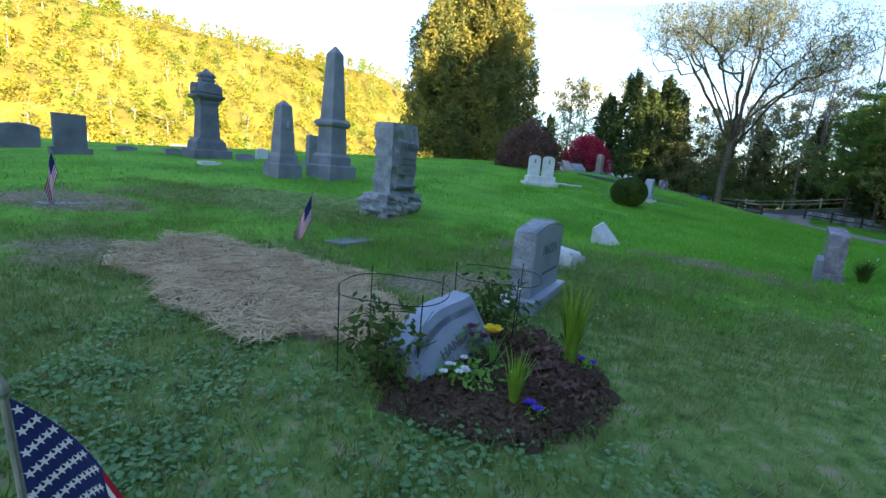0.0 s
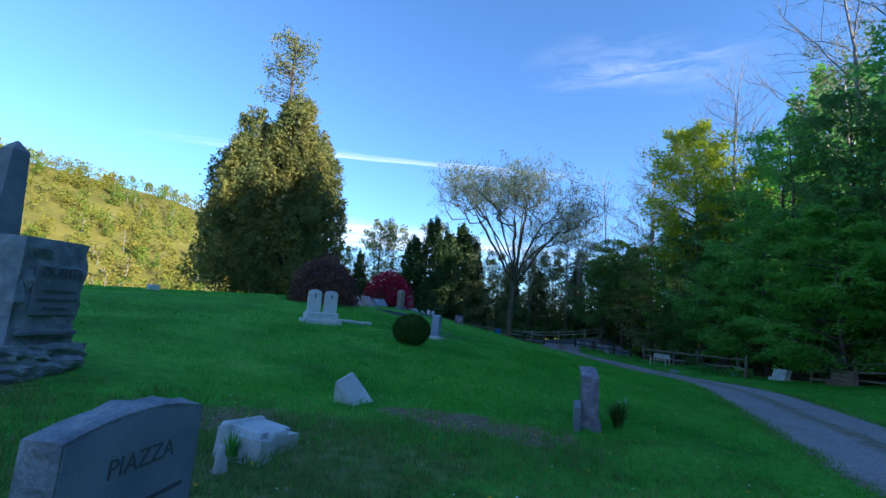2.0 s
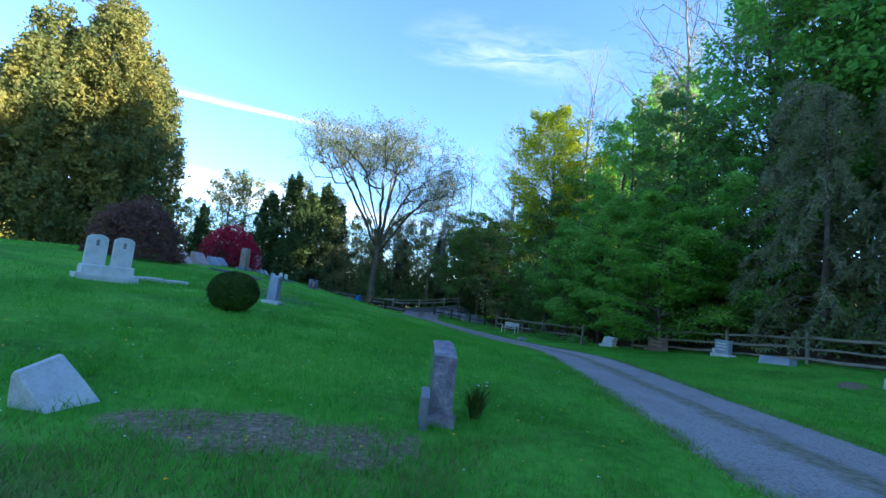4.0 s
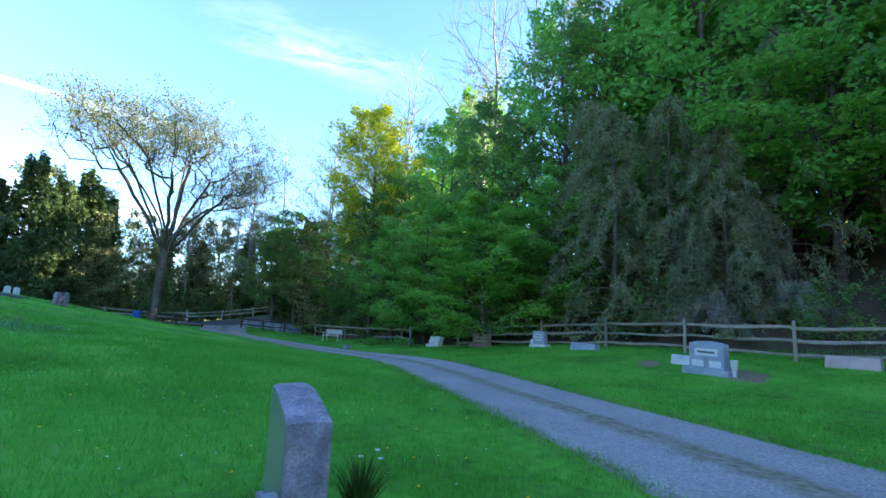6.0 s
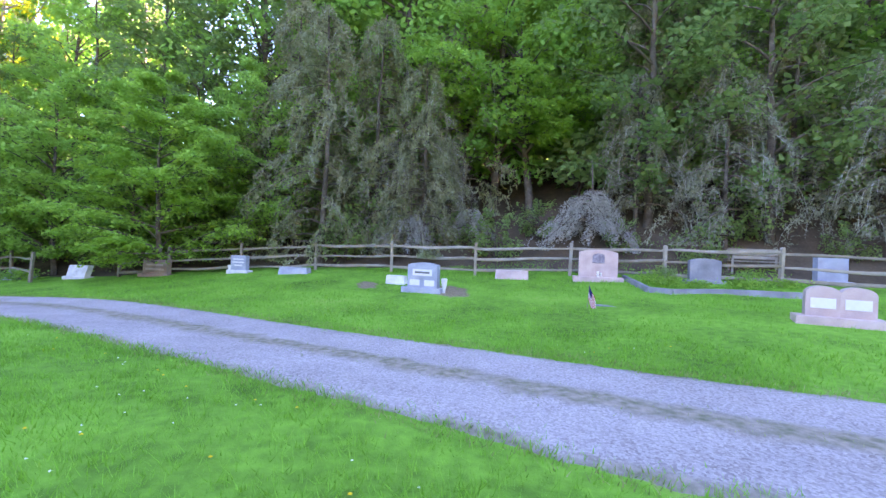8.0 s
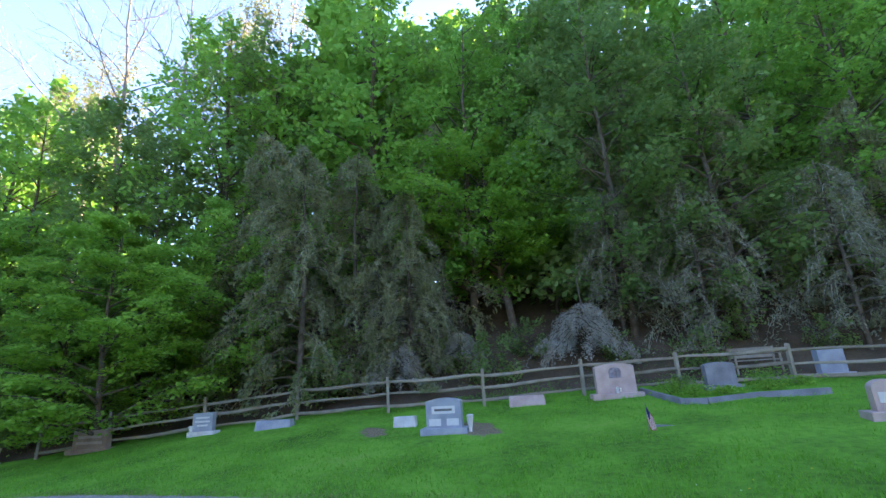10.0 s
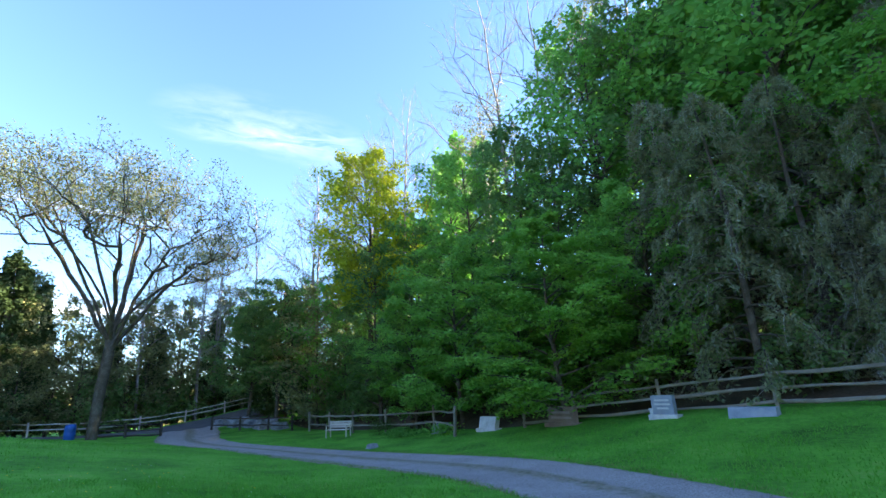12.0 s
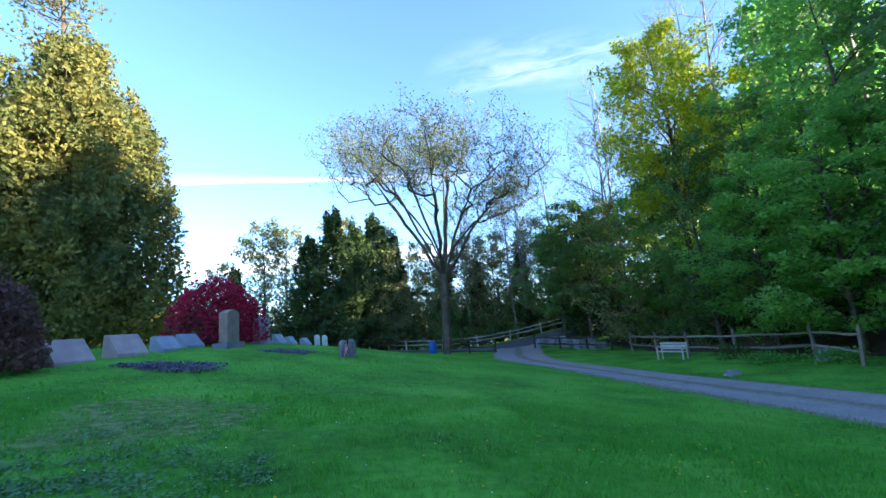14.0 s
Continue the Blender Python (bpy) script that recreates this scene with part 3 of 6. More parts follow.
def hemlock_tree(name, height, spread, rng, mat, n_bough=46, twigs=9, per=22, strand=0.8, low=0.06, trunk_r=0.16, leaf=0.13, top=1.0):
    """An evergreen with arched boughs, hanging side twigs and fine needled sprays along them."""
    ob = new(name)
    trunk = wobbly((0, 0, -0.3), (0, 0, height), trunk_r, 0.03, rng, 8, 0.015)
    lines, fine, pts = [trunk], [], []
    for i in range(n_bough):
        t = low + (top - low) * i / n_bough
        ang = i * 2.4 + rng.uniform(-0.5, 0.5)
        reach = spread * (1 - t / top) ** 0.65 * rng.uniform(0.45, 1.2) + 0.3
        z0, up = t * height, rng.uniform(0.15, 0.5)
        bend = rng.normal() * 0.35
        qs = np.linspace(0, 1, 7)
        turn = ang + bend * qs
        bough = np.stack([reach * qs * np.cos(turn), reach * qs * np.sin(turn), z0 + reach * (up * qs - (up + 0.42) * qs**2)], 1) + rng.normal(size=(7, 3)) * 0.04 * qs[:, None]
        bough[:, 2] = np.maximum(bough[:, 2], 0.35)
        lines.append([(tuple(p), float(0.038 * (1 - q) * (1.3 - t) + 0.007)) for p, q in zip(bough, qs)])
        for k in range(twigs):
            q = rng.uniform(0.15, 1.0) ** 0.75
            at = np.array([np.interp(q, qs, bough[:, c]) for c in range(3)])
            a2 = ang + bend * q + rng.normal() * 0.8
            ln_ = strand * rng.uniform(0.4, 1.35)
            out = np.array([math.cos(a2), math.sin(a2), 0.0])
            us = np.array([0, 0.35, 0.7, 1.0])
            tw = at + out * ln_ * (0.75 * us - 0.3 * us**2)[:, None] + np.array([0, 0, 1.0]) * (ln_ * (0.08 * us - 0.95 * us**1.6))[:, None] + rng.normal(size=(4, 3)) * 0.03 * us[:, None]
            tw[:, 2] = np.maximum(tw[:, 2], 0.06)
            if k % 2 == 0:
                fine.append([(tuple(p), float(0.011 * (1 - 0.7 * u))) for p, u in zip(tw, us)])
            u = rng.uniform(0.05, 1.05, per)
            p = np.stack([np.interp(u, us, tw[:, c]) for c in range(3)], 1) + rng.normal(size=(per, 3)) * np.array([0.08, 0.08, 0.06]) * strand
            p[:, 2] = np.maximum(p[:, 2], 0.06)
            pts.append(p)
    vv, ff = tubes(lines, 5)
    mesh_object("trunk", vv, ff, M["bark"], ob, smooth=True)
    vv, ff = tubes(fine, 3)
    tagged(mesh_object("twig_spray", vv, ff, M["grey_weep"], ob), "thin grey lichened twigs", kind="stuff")
    v, f = leaf_quads(np.concatenate(pts), leaf, rng, 0.1, 0.3, 0.9)
    mesh_object("crown", v, f, mat, ob)
    return ob


def stand(ob, x, y, rz=0.0, s=1.0, label="", category="tree", group="", kind=""):
    ob.matrix_world = pose(x, y, ground_z(x, y), 0, 0, rz) @ Matrix.Scale(s, 4)
    return tagged(ob, label, category, group, kind)

# ---------------------------------------------------------------- ground, drive, road
def graded(lo, hi, step, far_lo, far_hi, growth=1.16):
    mid = list(np.arange(lo, hi + step / 2, step))
    down, s, p = [], step, lo
    while p > far_lo:
        s *= growth
        p -= s
        down.append(p)
    up, s, p = [], step, mid[-1]
    while p < far_hi:
        s *= growth
        p += s
        up.append(p)
    return np.array(down[::-1] + mid + up)


gx, gy = graded(-16, 30, 0.3, -900, 900), graded(-10, 50, 0.3, -700, 1200)
GX, GY = np.meshgrid(gx, gy)
relief = np.zeros_like(GX)
for kx, ky, amp in ((1.9, 1.3, 0.010), (-1.1, 2.7, 0.008), (3.7, -2.9, 0.006), (0.6, -0.45, 0.02)):
    relief += amp * np.sin(kx * GX + ky * GY + amp * 900)
road_mid = [(-1.5, -18), (2.0, -10), (4.9, -3.6), (7.1, 0.75), (8.85, 3.65), (10.75, 6.8), (12.95, 10.3), (15.0, 14.0), (16.3, 18.0), (17.0, 22.0), (17.2, 27.0), (17.6, 33.0), (19.6, 40.0), (22.6, 46.5), (24.5, 51.0)]


def smooth_line(pts, n):
    """A smooth curve through points (Catmull-Rom)."""
    p = np.array([2 * np.array(pts[0]) - np.array(pts[1]), *pts, 2 * np.array(pts[-1]) - np.array(pts[-2])], float)
    out = []
    for i in range(1, len(p) - 2):
        for t in np.linspace(0, 1, n, endpoint=False):
            a, b, c, d = p[i - 1], p[i], p[i + 1], p[i + 2]
            out.append(0.5 * (2 * b + (c - a) * t + (2 * a - 5 * b + 4 * c - d) * t * t + (3 * b - a - 3 * c + d) * t**3))
    return np.array(out)


drive = smooth_line(road_mid, 14)


def from_drive(x, y):
    """Distance from the middle of the drive."""
    x, y = np.asarray(x, float), np.asarray(y, float)
    best = np.full(np.broadcast(x, y).shape, 1e9)
    for px, py in drive[::3]:
        best = np.minimum(best, np.hypot(x - px, y - py))
    return best


near = (GX > -10) & (GX < 34) & (GY > -24) & (GY < 56)
on_drive = np.zeros_like(GX)
on_drive[near] = 1 - smooth01((from_drive(GX[near], GY[near]) - 1.1) / 0.9)
GZ = land(GX, GY) + relief * (1 - on_drive) - 0.035 * on_drive
nx, ny = len(gx), len(gy)
verts = np.stack([GX.ravel(), GY.ravel(), GZ.ravel()], 1)
ii = (np.arange(ny - 1)[:, None] * nx + np.arange(nx - 1)[None, :]).ravel()
quads = np.stack([ii, ii + 1, ii + nx + 1, ii + nx], 1)
ground = mesh_object("ground", verts, quads, M["lawn"], smooth=True)
ground.data.materials.append(M["forest_floor"])
cx, cy = verts[quads].mean(1)[:, 0], verts[quads].mean(1)[:, 1]
woods = (cx > fence_x(cy) + 0.9) & (cy < 44) | (np.hypot(cx, cy) > 110)
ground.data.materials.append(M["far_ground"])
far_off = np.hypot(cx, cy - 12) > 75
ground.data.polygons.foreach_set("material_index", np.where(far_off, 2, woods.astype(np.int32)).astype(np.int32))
worn_at = ground.data.attributes.new("worn", "FLOAT", "POINT")
spot = np.empty(3 * len(ground.data.vertices), np.float32)
ground.data.vertices.foreach_get("co", spot)
worn_at.data.foreach_set("value", worn(spot[0::3], spot[1::3]).astype(np.float32))
ground.data.attributes.new("bare", "FLOAT", "POINT").data.foreach_set("value", bare(spot[0::3], spot[1::3]).astype(np.float32))
tagged(ground, "mown green cemetery grass on a rounded slope", "ground", kind="structure")


def ribbon(name, line, half, mat, lift, label, ragged=0.12, cols=10, seed=1):
    """A strip laid on the land along a line, with uneven edges."""
    rng = np.random.default_rng(seed)
    d = np.gradient(line, axis=0)
    d /= np.linalg.norm(d, axis=1, keepdims=True)
    side = np.stack([d[:, 1], -d[:, 0]], 1)
    v = []
    for k in range(cols + 1):
        t = 2 * k / cols - 1
        w = half * t
        jag = ragged * rng.normal(size=len(line)) * 0.5 + ragged * np.sin(np.arange(len(line)) * 0.9 + k) if abs(t) == 1 else 0
        q = line + side * (w + jag * np.sign(t))[:, None] if np.ndim(w + jag) else line + side * (w + jag)
        z = land(q[:, 0], q[:, 1]) + lift - (0.03 if abs(t) == 1 else 0) + 0.012 * math.cos(3 * math.pi * t)
        v.append(np.column_stack([q, z]))
    v = np.concatenate(v)
    m = len(line)
    f = [(k * m + i, k * m + i + 1, (k + 1) * m + i + 1, (k + 1) * m + i) for k in range(cols) for i in range(m - 1)]
    ob = mesh_object(name, v, f, mat, smooth=True)
    across = np.abs(np.repeat(np.linspace(-1, 1, cols + 1), m))
    middle = np.maximum(0.9 * np.exp(-(across / 0.2) ** 2), 0.85 * smooth01((across - 0.72) / 0.28))
    ob.data.attributes.new("middle", "FLOAT", "POINT").data.foreach_set("value", middle.astype(np.float32))
    return tagged(ob, label, "road", kind="structure")


drive_fine = smooth_line(road_mid, 40)
ribbon("road", drive_fine, np.interp(drive_fine[:, 1], [-20, 6, 22, 50], [1.58, 1.58, 1.75, 2.2]), M["gravel"], 0.02, "pale grey gravel drive with worn wheel tracks", 0.05, 20)
ribbon("road", smooth_line([(-30, 64), (0, 57.5), (11, 52.8), (18, 50.6), (24, 49.6), (30, 49.0), (37, 49.0), (60, 55)], 24), 2.6, M["asphalt"], 0.05, "dark asphalt road rising past the gate", 0.04, 6, 3)

rng = np.random.default_rng(7)


def patch(name, x, y, a, b, turn, mat, lift, label, category, seed=0, kind="stuff", dome=0.0):
    """A ragged-edged patch lying on the land."""
    r = np.random.default_rng(seed)
    n, rows = 64, 9
    ph = r.uniform(0, 6.28, 5)
    v, f = [], []
    for j in range(rows + 1):
        for k in range(n):
            t = 2 * math.pi * k / n
            e = 1 + 0.09 * math.sin(3 * t + ph[0]) + 0.07 * math.sin(5 * t + ph[1]) + 0.05 * math.sin(11 * t + ph[2]) + 0.04 * math.sin(17 * t + ph[3])
            q = j / rows * (e if j == rows else 1 + (e - 1) * j / rows)
            px, py = a * q * math.cos(t), b * q * math.sin(t)
            wx, wy = x + px * math.cos(turn) - py * math.sin(turn), y + px * math.sin(turn) + py * math.cos(turn)
            v.append((wx, wy, ground_z(wx, wy) + lift + dome * (1 - (j / rows) ** 2) + (r.normal() * 0.006 if j < rows else -0.03)))
    for j in range(rows):
        for k in range(n):
            f.append((j * n + k, j * n + (k + 1) % n, (j + 1) * n + (k + 1) % n, (j + 1) * n + k))
    ob = mesh_object(name, v, f, mat, smooth=True)
    return tagged(ob, label, category, kind=kind)


PATCHES = [(-3.28, -1.12, 1.7, 0.76, -0.35), (-1.0, -2.0, 0.68, 0.66, 0.3)]
patch("straw_patch", PATCHES[0][0], PATCHES[0][1], 1.5, 0.62, PATCHES[0][4], M["soil"], 0.012, "new grave of bare soil covered with straw", "straw", 1)
patch("mulch_bed", *PATCHES[1], M["mulch"], 0.03, "dark brown mulch bed planted with spring flowers", "flower bed", 2, dome=0.05)
def in_patch(x, y, p, grow=1.0):
    px, py, a, b, t = p
    u, v = (x - px) * math.cos(t) + (y - py) * math.sin(t), -(x - px) * math.sin(t) + (y - py) * math.cos(t)
    return (u / a) ** 2 + (v / b) ** 2 < grow


# ---------------------------------------------------------------- rail fences
def rail_fence(points, rails, label, mat, post_h=1.2, post_r=0.065, seed=5, back=0.0):
    """Split rails between posts that stand on the land."""
    r = np.random.default_rng(seed)
    top = tagged(new("fence"), label, "fence")
    x0, y0 = points[0]
    base = Vector((x0, y0, ground_z(x0, y0)))
    top.location = base
    tops = []
    for x, y in points:
        z = ground_z(x, y)
        h = post_h * r.uniform(0.97, 1.05)
        lx, ly = r.normal(size=2) * 0.02
        bm = solid([(-0.25, post_r, post_r * 0.8), (h - 0.03, post_r * 0.95, post_r * 0.75), (h, post_r * 0.7, post_r * 0.5)], 0.008)
        for v in bm.verts:
            v.co = Vector((v.co.x + lx * v.co.z + x - base.x, v.co.y + ly * v.co.z + y - base.y, v.co.z + z - base.z))
        part("post", bm, mat, top)
        tops.append((x, y, z))
    for (xa, ya, za), (xb, yb, zb) in zip(tops, tops[1:]):
        for h in rails:
            a = Vector((xa, ya, za + h + r.normal() * 0.02)) - base
            b = Vector((xb, yb, zb + h + r.normal() * 0.02)) - base
            d = (b - a).normalized()
            a, b = a - d * 0.08, b + d * 0.08
            n, bm = 7, bmesh.new()
            side, rings = Vector((-d.y, d.x, 0)).normalized(), []
            ph = r.uniform(0, 6)
            for i in range(n + 1):
                t = i / n
                c = a.lerp(b, t) + Vector((0, 0, 0.018 * math.sin(2.6 * t * math.pi + ph) - 0.02 * math.sin(math.pi * t))) + side * (0.02 * math.sin(3 * t + ph))
                hw, hh = 0.03 + 0.012 * math.sin(5 * t + ph), (0.052 + 0.012 * math.sin(4 * t + ph)) * (0.75 if i in (0, n) else 1)
                rings.append([bm.verts.new(c + side * (sx_ * hw) + Vector((0, 0, sz * hh))) for sx_, sz in ((-1, -0.7), (0.1, -1), (1, -0.6), (0.9, 0.7), (0, 1), (-0.9, 0.6))])
            for p, q in zip(rings, rings[1:]):
                for k in range(6):
                    bm.faces.new((p[k], p[(k + 1) % 6], q[(k + 1) % 6], q[k]))
            bm.faces.new(rings[0][::-1])
            bm.faces.new(rings[-1])
            part("rail", bm, mat, top)
    return top


rail_fence([(4.6, -25.5), (7.0, -22.6), (9.3, -19.8), (11.4, -16.8), (13.3, -13.9), (15.2, -10.9), (16.75, -7.65), (18.25, -4.75), (19.43, -1.83), (20.0, 1.64), (21.1, 4.96), (22.09, 8.31), (22.6, 11.7), (23.0, 15.1), (23.4, 17.6)],
           (0.2, 0.62, 1.02), "weathered grey split-rail fence along the wood's edge", M["wood"])
rail_fence([(22.4, 20.7), (24.6, 23.6), (24.3, 26.9), (24.8, 30.2), (25.6, 33.4), (26.4, 36.6)], (0.45, 1.02), "weathered two-rail fence beyond the pale bench", M["wood"], 1.32, seed=6)
rail_fence([(15.9, 46.6), (17.9, 45.9), (19.9, 45.2)], (0.15, 0.5, 0.85), "dark three-rail barrier beside the drive's end", M["dark_wood"], 1.0, 0.08, seed=8)
rail_fence([(4.0, 58.9), (7.5, 57.4), (11, 56.0), (14.5, 54.8), (18, 53.9), (21.5, 53.3), (25, 52.9), (28.5, 52.6), (32, 52.4), (35.5, 52.4), (39, 52.8)], (0.55, 0.95), "pale two-rail fence along the asphalt road", M["pale_rail"], 1.1, seed=9)
rail_fence([(23.6, 45.2), (24.8, 43.2), (26.0, 41.2), (26.6, 39.0)], (0.4, 0.9), "dark old rails among the rocks by the drive", M["dark_wood"], 1.05, seed=10)

# ---------------------------------------------------------------- gravestones
def headstone(x, y, rz, w, h, t, top, mat, label, base=None, rough=0.0, side=None, lean=0.0, group="", name="headstone", seed=0, base_mat=None, sink=0.02):
    """A tablet on an optional base (width, depth, height)."""
    ob = thing(name, x, y, rz, label, "gravestone", group, sink)
    z0 = 0.0
    if base:
        part("base", box(-base[0] / 2, base[0] / 2, -base[1] / 2, base[1] / 2, -0.06, base[2], 0.01), base_mat or mat, ob)
        z0 = base[2]
    body = tablet(w, h, t, top, rough, lean, z0 - (0 if base else 0.06), seed)
    part("tablet", body, side or mat, ob)
    return ob


def panel(parent, x0, x1, z0, z1, y, mat, name="panel"):
    return part(name, box(x0, x1, y - 0.006, y + 0.004, z0, z1, 0.002), mat, parent)


def bars(parent, x, z, y, widths, size, gap, mat):
    for i, w in enumerate(widths):
        part("inscription", box(x - w / 2, x + w / 2, y - 0.004, y + 0.003, z - i * gap - size / 2, z - i * gap + size / 2, 0), mat, parent)


# slanted marker in the flower bed
ob = thing("slant_marker", -1.15, -2.0, 68, "blue grey granite slant marker leaning back in mulch", "gravestone", "", 0.06, (0, -15))
part("tablet", tablet(0.69, 0.48, 0.14, "serp", 0, 26, -0.04, 1), M["granite_blue"], ob)
part("border", tablet(0.65, 0.43, 0.006, "serp", 0, 26, -0.04, 1, 0.002), M["granite_grey"], ob).location = (0, -0.067, 0)
part("face", tablet(0.61, 0.39, 0.006, "serp", 0, 26, -0.04, 1, 0.002), M["granite_blue"], ob).location = (0, -0.070, 0)
letters("HANDAL", 0.085, ob, 0.03, 0.043, 0.25, M["lettering"], 26)
bars(ob, 0.06, 0.13, -0.019, [0.3], 0.02, 0.05, M["lettering"])

# large serpentine headstone beyond the bed
ob = thing("headstone", -0.80, -0.2, 74, "blue grey granite headstone with rock-pitched edges on base", "gravestone", "", 0.03)
part("base", box(-0.54, 0.54, -0.18, 0.18, -0.06, 0.12, 0.012), M["granite_blue"], ob, "pale sawn granite base")
part("tablet", tablet(0.90, 0.65, 0.20, "curve", 0.022, 0, 0.12, 3), M["granite_rock"], ob)
part("face", tablet(0.875, 0.625, 0.206, "curve", 0, 0, 0.125, 3, 0.003), M["granite_blue"], ob, "smooth steeled granite faces")
letters("PIAZZA", 0.13, ob, 0.02, -0.104, 0.52, M["lettering"])
bars(ob, 0.1, 0.3, -0.103, [0.5], 0.025, 0.06, M["lettering"])

# mauve slanted-top stone by the path
ob = thing("headstone", 3.56, 3.33, 67, "mauve grey granite headstone with polished face", "gravestone", "", 0.03)
part("base", rough_block(0.80, 0.29, 0.18, 0.01, 4, -0.05), M["granite_mauve"], ob)
part("tablet", tablet(0.70, 0.65, 0.225, "half", 0.014, 0, 0.13, 5), M["granite_mauve"], ob)
part("face", tablet(0.685, 0.64, 0.232, "half", 0, 0, 0.132, 5, 0.002), M["granite_polish"], ob, "polished dark green grey faces")
ob = thing("footstone", 3.24, 3.02, 67, "small pale granite marker leaning at a headstone's foot", "gravestone", lean=(0, -6))
part("tablet", tablet(0.30, 0.42, 0.08, "curve", 0.006, 0, -0.05, 6), M["granite_grey"], ob)

# rock-faced monument
ob = thing("monument", -3.44, 3.03, 74, "rock-faced grey granite monument on a rough base", "gravestone", "", 0.05)
part("base", rough_block(1.08, 0.52, 0.46, 0.085, 11, -0.05), M["granite_rock"], ob)
part("die", rough_block(0.75, 0.36, 1.20, 0.045, 17, 0.40), M["granite_rock"], ob)
part("panel", box(-0.22, 0.30, -0.215, -0.19, 0.74, 1.30, 0.01), M["granite_grey"], ob, "smooth recessed name panel")
part("ledge", box(-0.30, 0.36, -0.25, -0.17, 0.52, 0.57, 0.012), M["granite_grey"], ob)
letters("DURGA", 0.15, ob, 0.08, -0.228, 1.23, M["lettering"])
bars(ob, 0.06, 1.02, -0.224, [0.4, 0.46, 0.3], 0.022, 0.1, M["lettering"])

# obelisks and the capped monument
G, D = M["granite_grey"], M["granite_dark"]
ob = thing("obelisk", -6.25, 6.1, 70, "tall grey granite obelisk on a stepped pedestal", "gravestone", "", 0.1)
part("plinth", solid([(-0.05, .44, .44), (.36, .44, .44), (.40, .42, .42)], 0.01), G, ob)
part("step", solid([(.40, .35, .35), (.60, .34, .34), (.68, .285, .285)], 0.008), G, ob)
part("die", solid([(.68, .265, .265), (1.32, .24, .24)], 0.008), G, ob)
part("cornice", solid([(1.32, .25, .25), (1.38, .315, .315), (1.45, .325, .325), (1.52, .25, .25)], 0.006), G, ob)
part("shaft", solid([(1.52, .22, .22), (3.08, .145, .145), (3.26, .02, .02)], 0.008), G, ob)
ob = thing("obelisk", -7.0, 5.1, 66, "short grey granite obelisk with a carved emblem", "gravestone", "", 0.08)
part("plinth", solid([(-0.05, .32, .32), (.36, .32, .32), (.39, .30, .30)], 0.01), G, ob)
part("step", solid([(.39, .26, .26), (.53, .245, .245), (.62, .205, .205)], 0.008), G, ob)
part("shaft", solid([(.62, .195, .195), (1.1, .18, .18), (1.13, .17, .17), (1.70, .135, .135), (1.82, .02, .02)], 0.008), G, ob)
part("emblem", box(-0.04, 0.04, -0.185, -0.16, 1.2, 1.36, 0.01), M["granite_blue"], ob)
ob = thing("monument", -10.4, 6.6, 62, "dark grey granite pillar monument with a gabled cap", "gravestone", "", 0.1)
part("plinth", solid([(-0.05, .52, .46), (.30, .52, .46), (.33, .50, .44)], 0.012), D, ob)
part("step", solid([(.33, .41, .36), (.52, .39, .34), (.62, .32, .29)], 0.01), D, ob)
part("shaft", solid([(.62, .28, .25), (.70, .265, .24), (1.52, .235, .215), (1.58, .26, .24), (1.66, .27, .245)], 0.01), D, ob)
part("cornice", solid([(1.66, .27, .25), (1.74, .37, .34), (1.80, .38, .35), (1.83, .31, .28)], 0.008), D, ob)
part("cap", solid([(1.83, .33, .30), (1.93, .32, .29), (2.10, .26, .24), (2.14, .22, .20)], 0.02), D, ob)
for rz_ in (0, 90, 180, 270):
    gb = part("gable", tablet(0.36, 0.26, 0.05, "arch", 0, 0, 1.85), D, ob)
    gb.matrix_local = pose(0, 0, 0, 0, 0, rz_) @ pose(0, -0.31 if rz_ % 180 == 0 else -0.34, 0)
part("finial", solid([(2.14, .16, .16), (2.20, .18, .18), (2.27, .15, .15), (2.30, .19, .19), (2.36, .18, .18), (2.50, .02, .02)], 0.012), D, ob)
headstone(-12.3, 4.25, 62, 0.64, 0.80, 0.24, "flat", D, "square grey granite headstone on a wide base", (0.82, 0.42, 0.18), 0.0)
headstone(-14.6, 4.7, 62, 0.80, 0.72, 0.28, "curve", D, "dark low granite headstone at the crest", None, 0.02)
for x, y, w, h, t, mat_ in ((-12.8, 6.2, .5, .22, .2, "granite_grey"), (-11.3, 6.3, .4, .26, .2, "granite_grey"), (-9.3, 5.4, .5, .14, .3, "marble"), (-9.3, 6.8, .45, .28, .2, "granite_grey"), (-9.4, 7.7, .35, .4, .12, "marble"), (-9.2, 18.9, .5, .32, .2, "marble")):
    headstone(x, y, 64, w, h, t, "curve", M[mat_], "small weathered footstone low in the grass", group="footstones", name="footstone")
headstone(-7.75, 7.9, 66, 0.48, 0.75, 0.16, "flat", M["granite_grey"], "plain upright grey stone behind an obelisk", (0.6, 0.3, 0.14))

# twin marble tablets, flat slabs
ob = thing("twin_monument", -1.1, 11.65, 24, "white marble twin tablets on a stepped base", "gravestone", "", 0.05)
part("plinth", rough_block(1.2, 0.55, 0.24, 0.01, 3, -0.05), M["marble"], ob)
part("step", solid([(.17, .5, .2), (.36, .5, .2), (.39, .47, .18)], 0.008), M["marble"], ob)
for sx_ in (-0.26, 0.26):
    tb = part("tablet", tablet(0.40, 0.70, 0.13, "arch", 0, 0, 0.38), M["marble"], ob)
    tb.location.x = sx_
    em = part("emblem", tablet(0.06, 0.14, 0.02, "round", 0, 0, 0.82), M["granite_grey"], ob)
    em.location = (sx_, -0.07, 0)
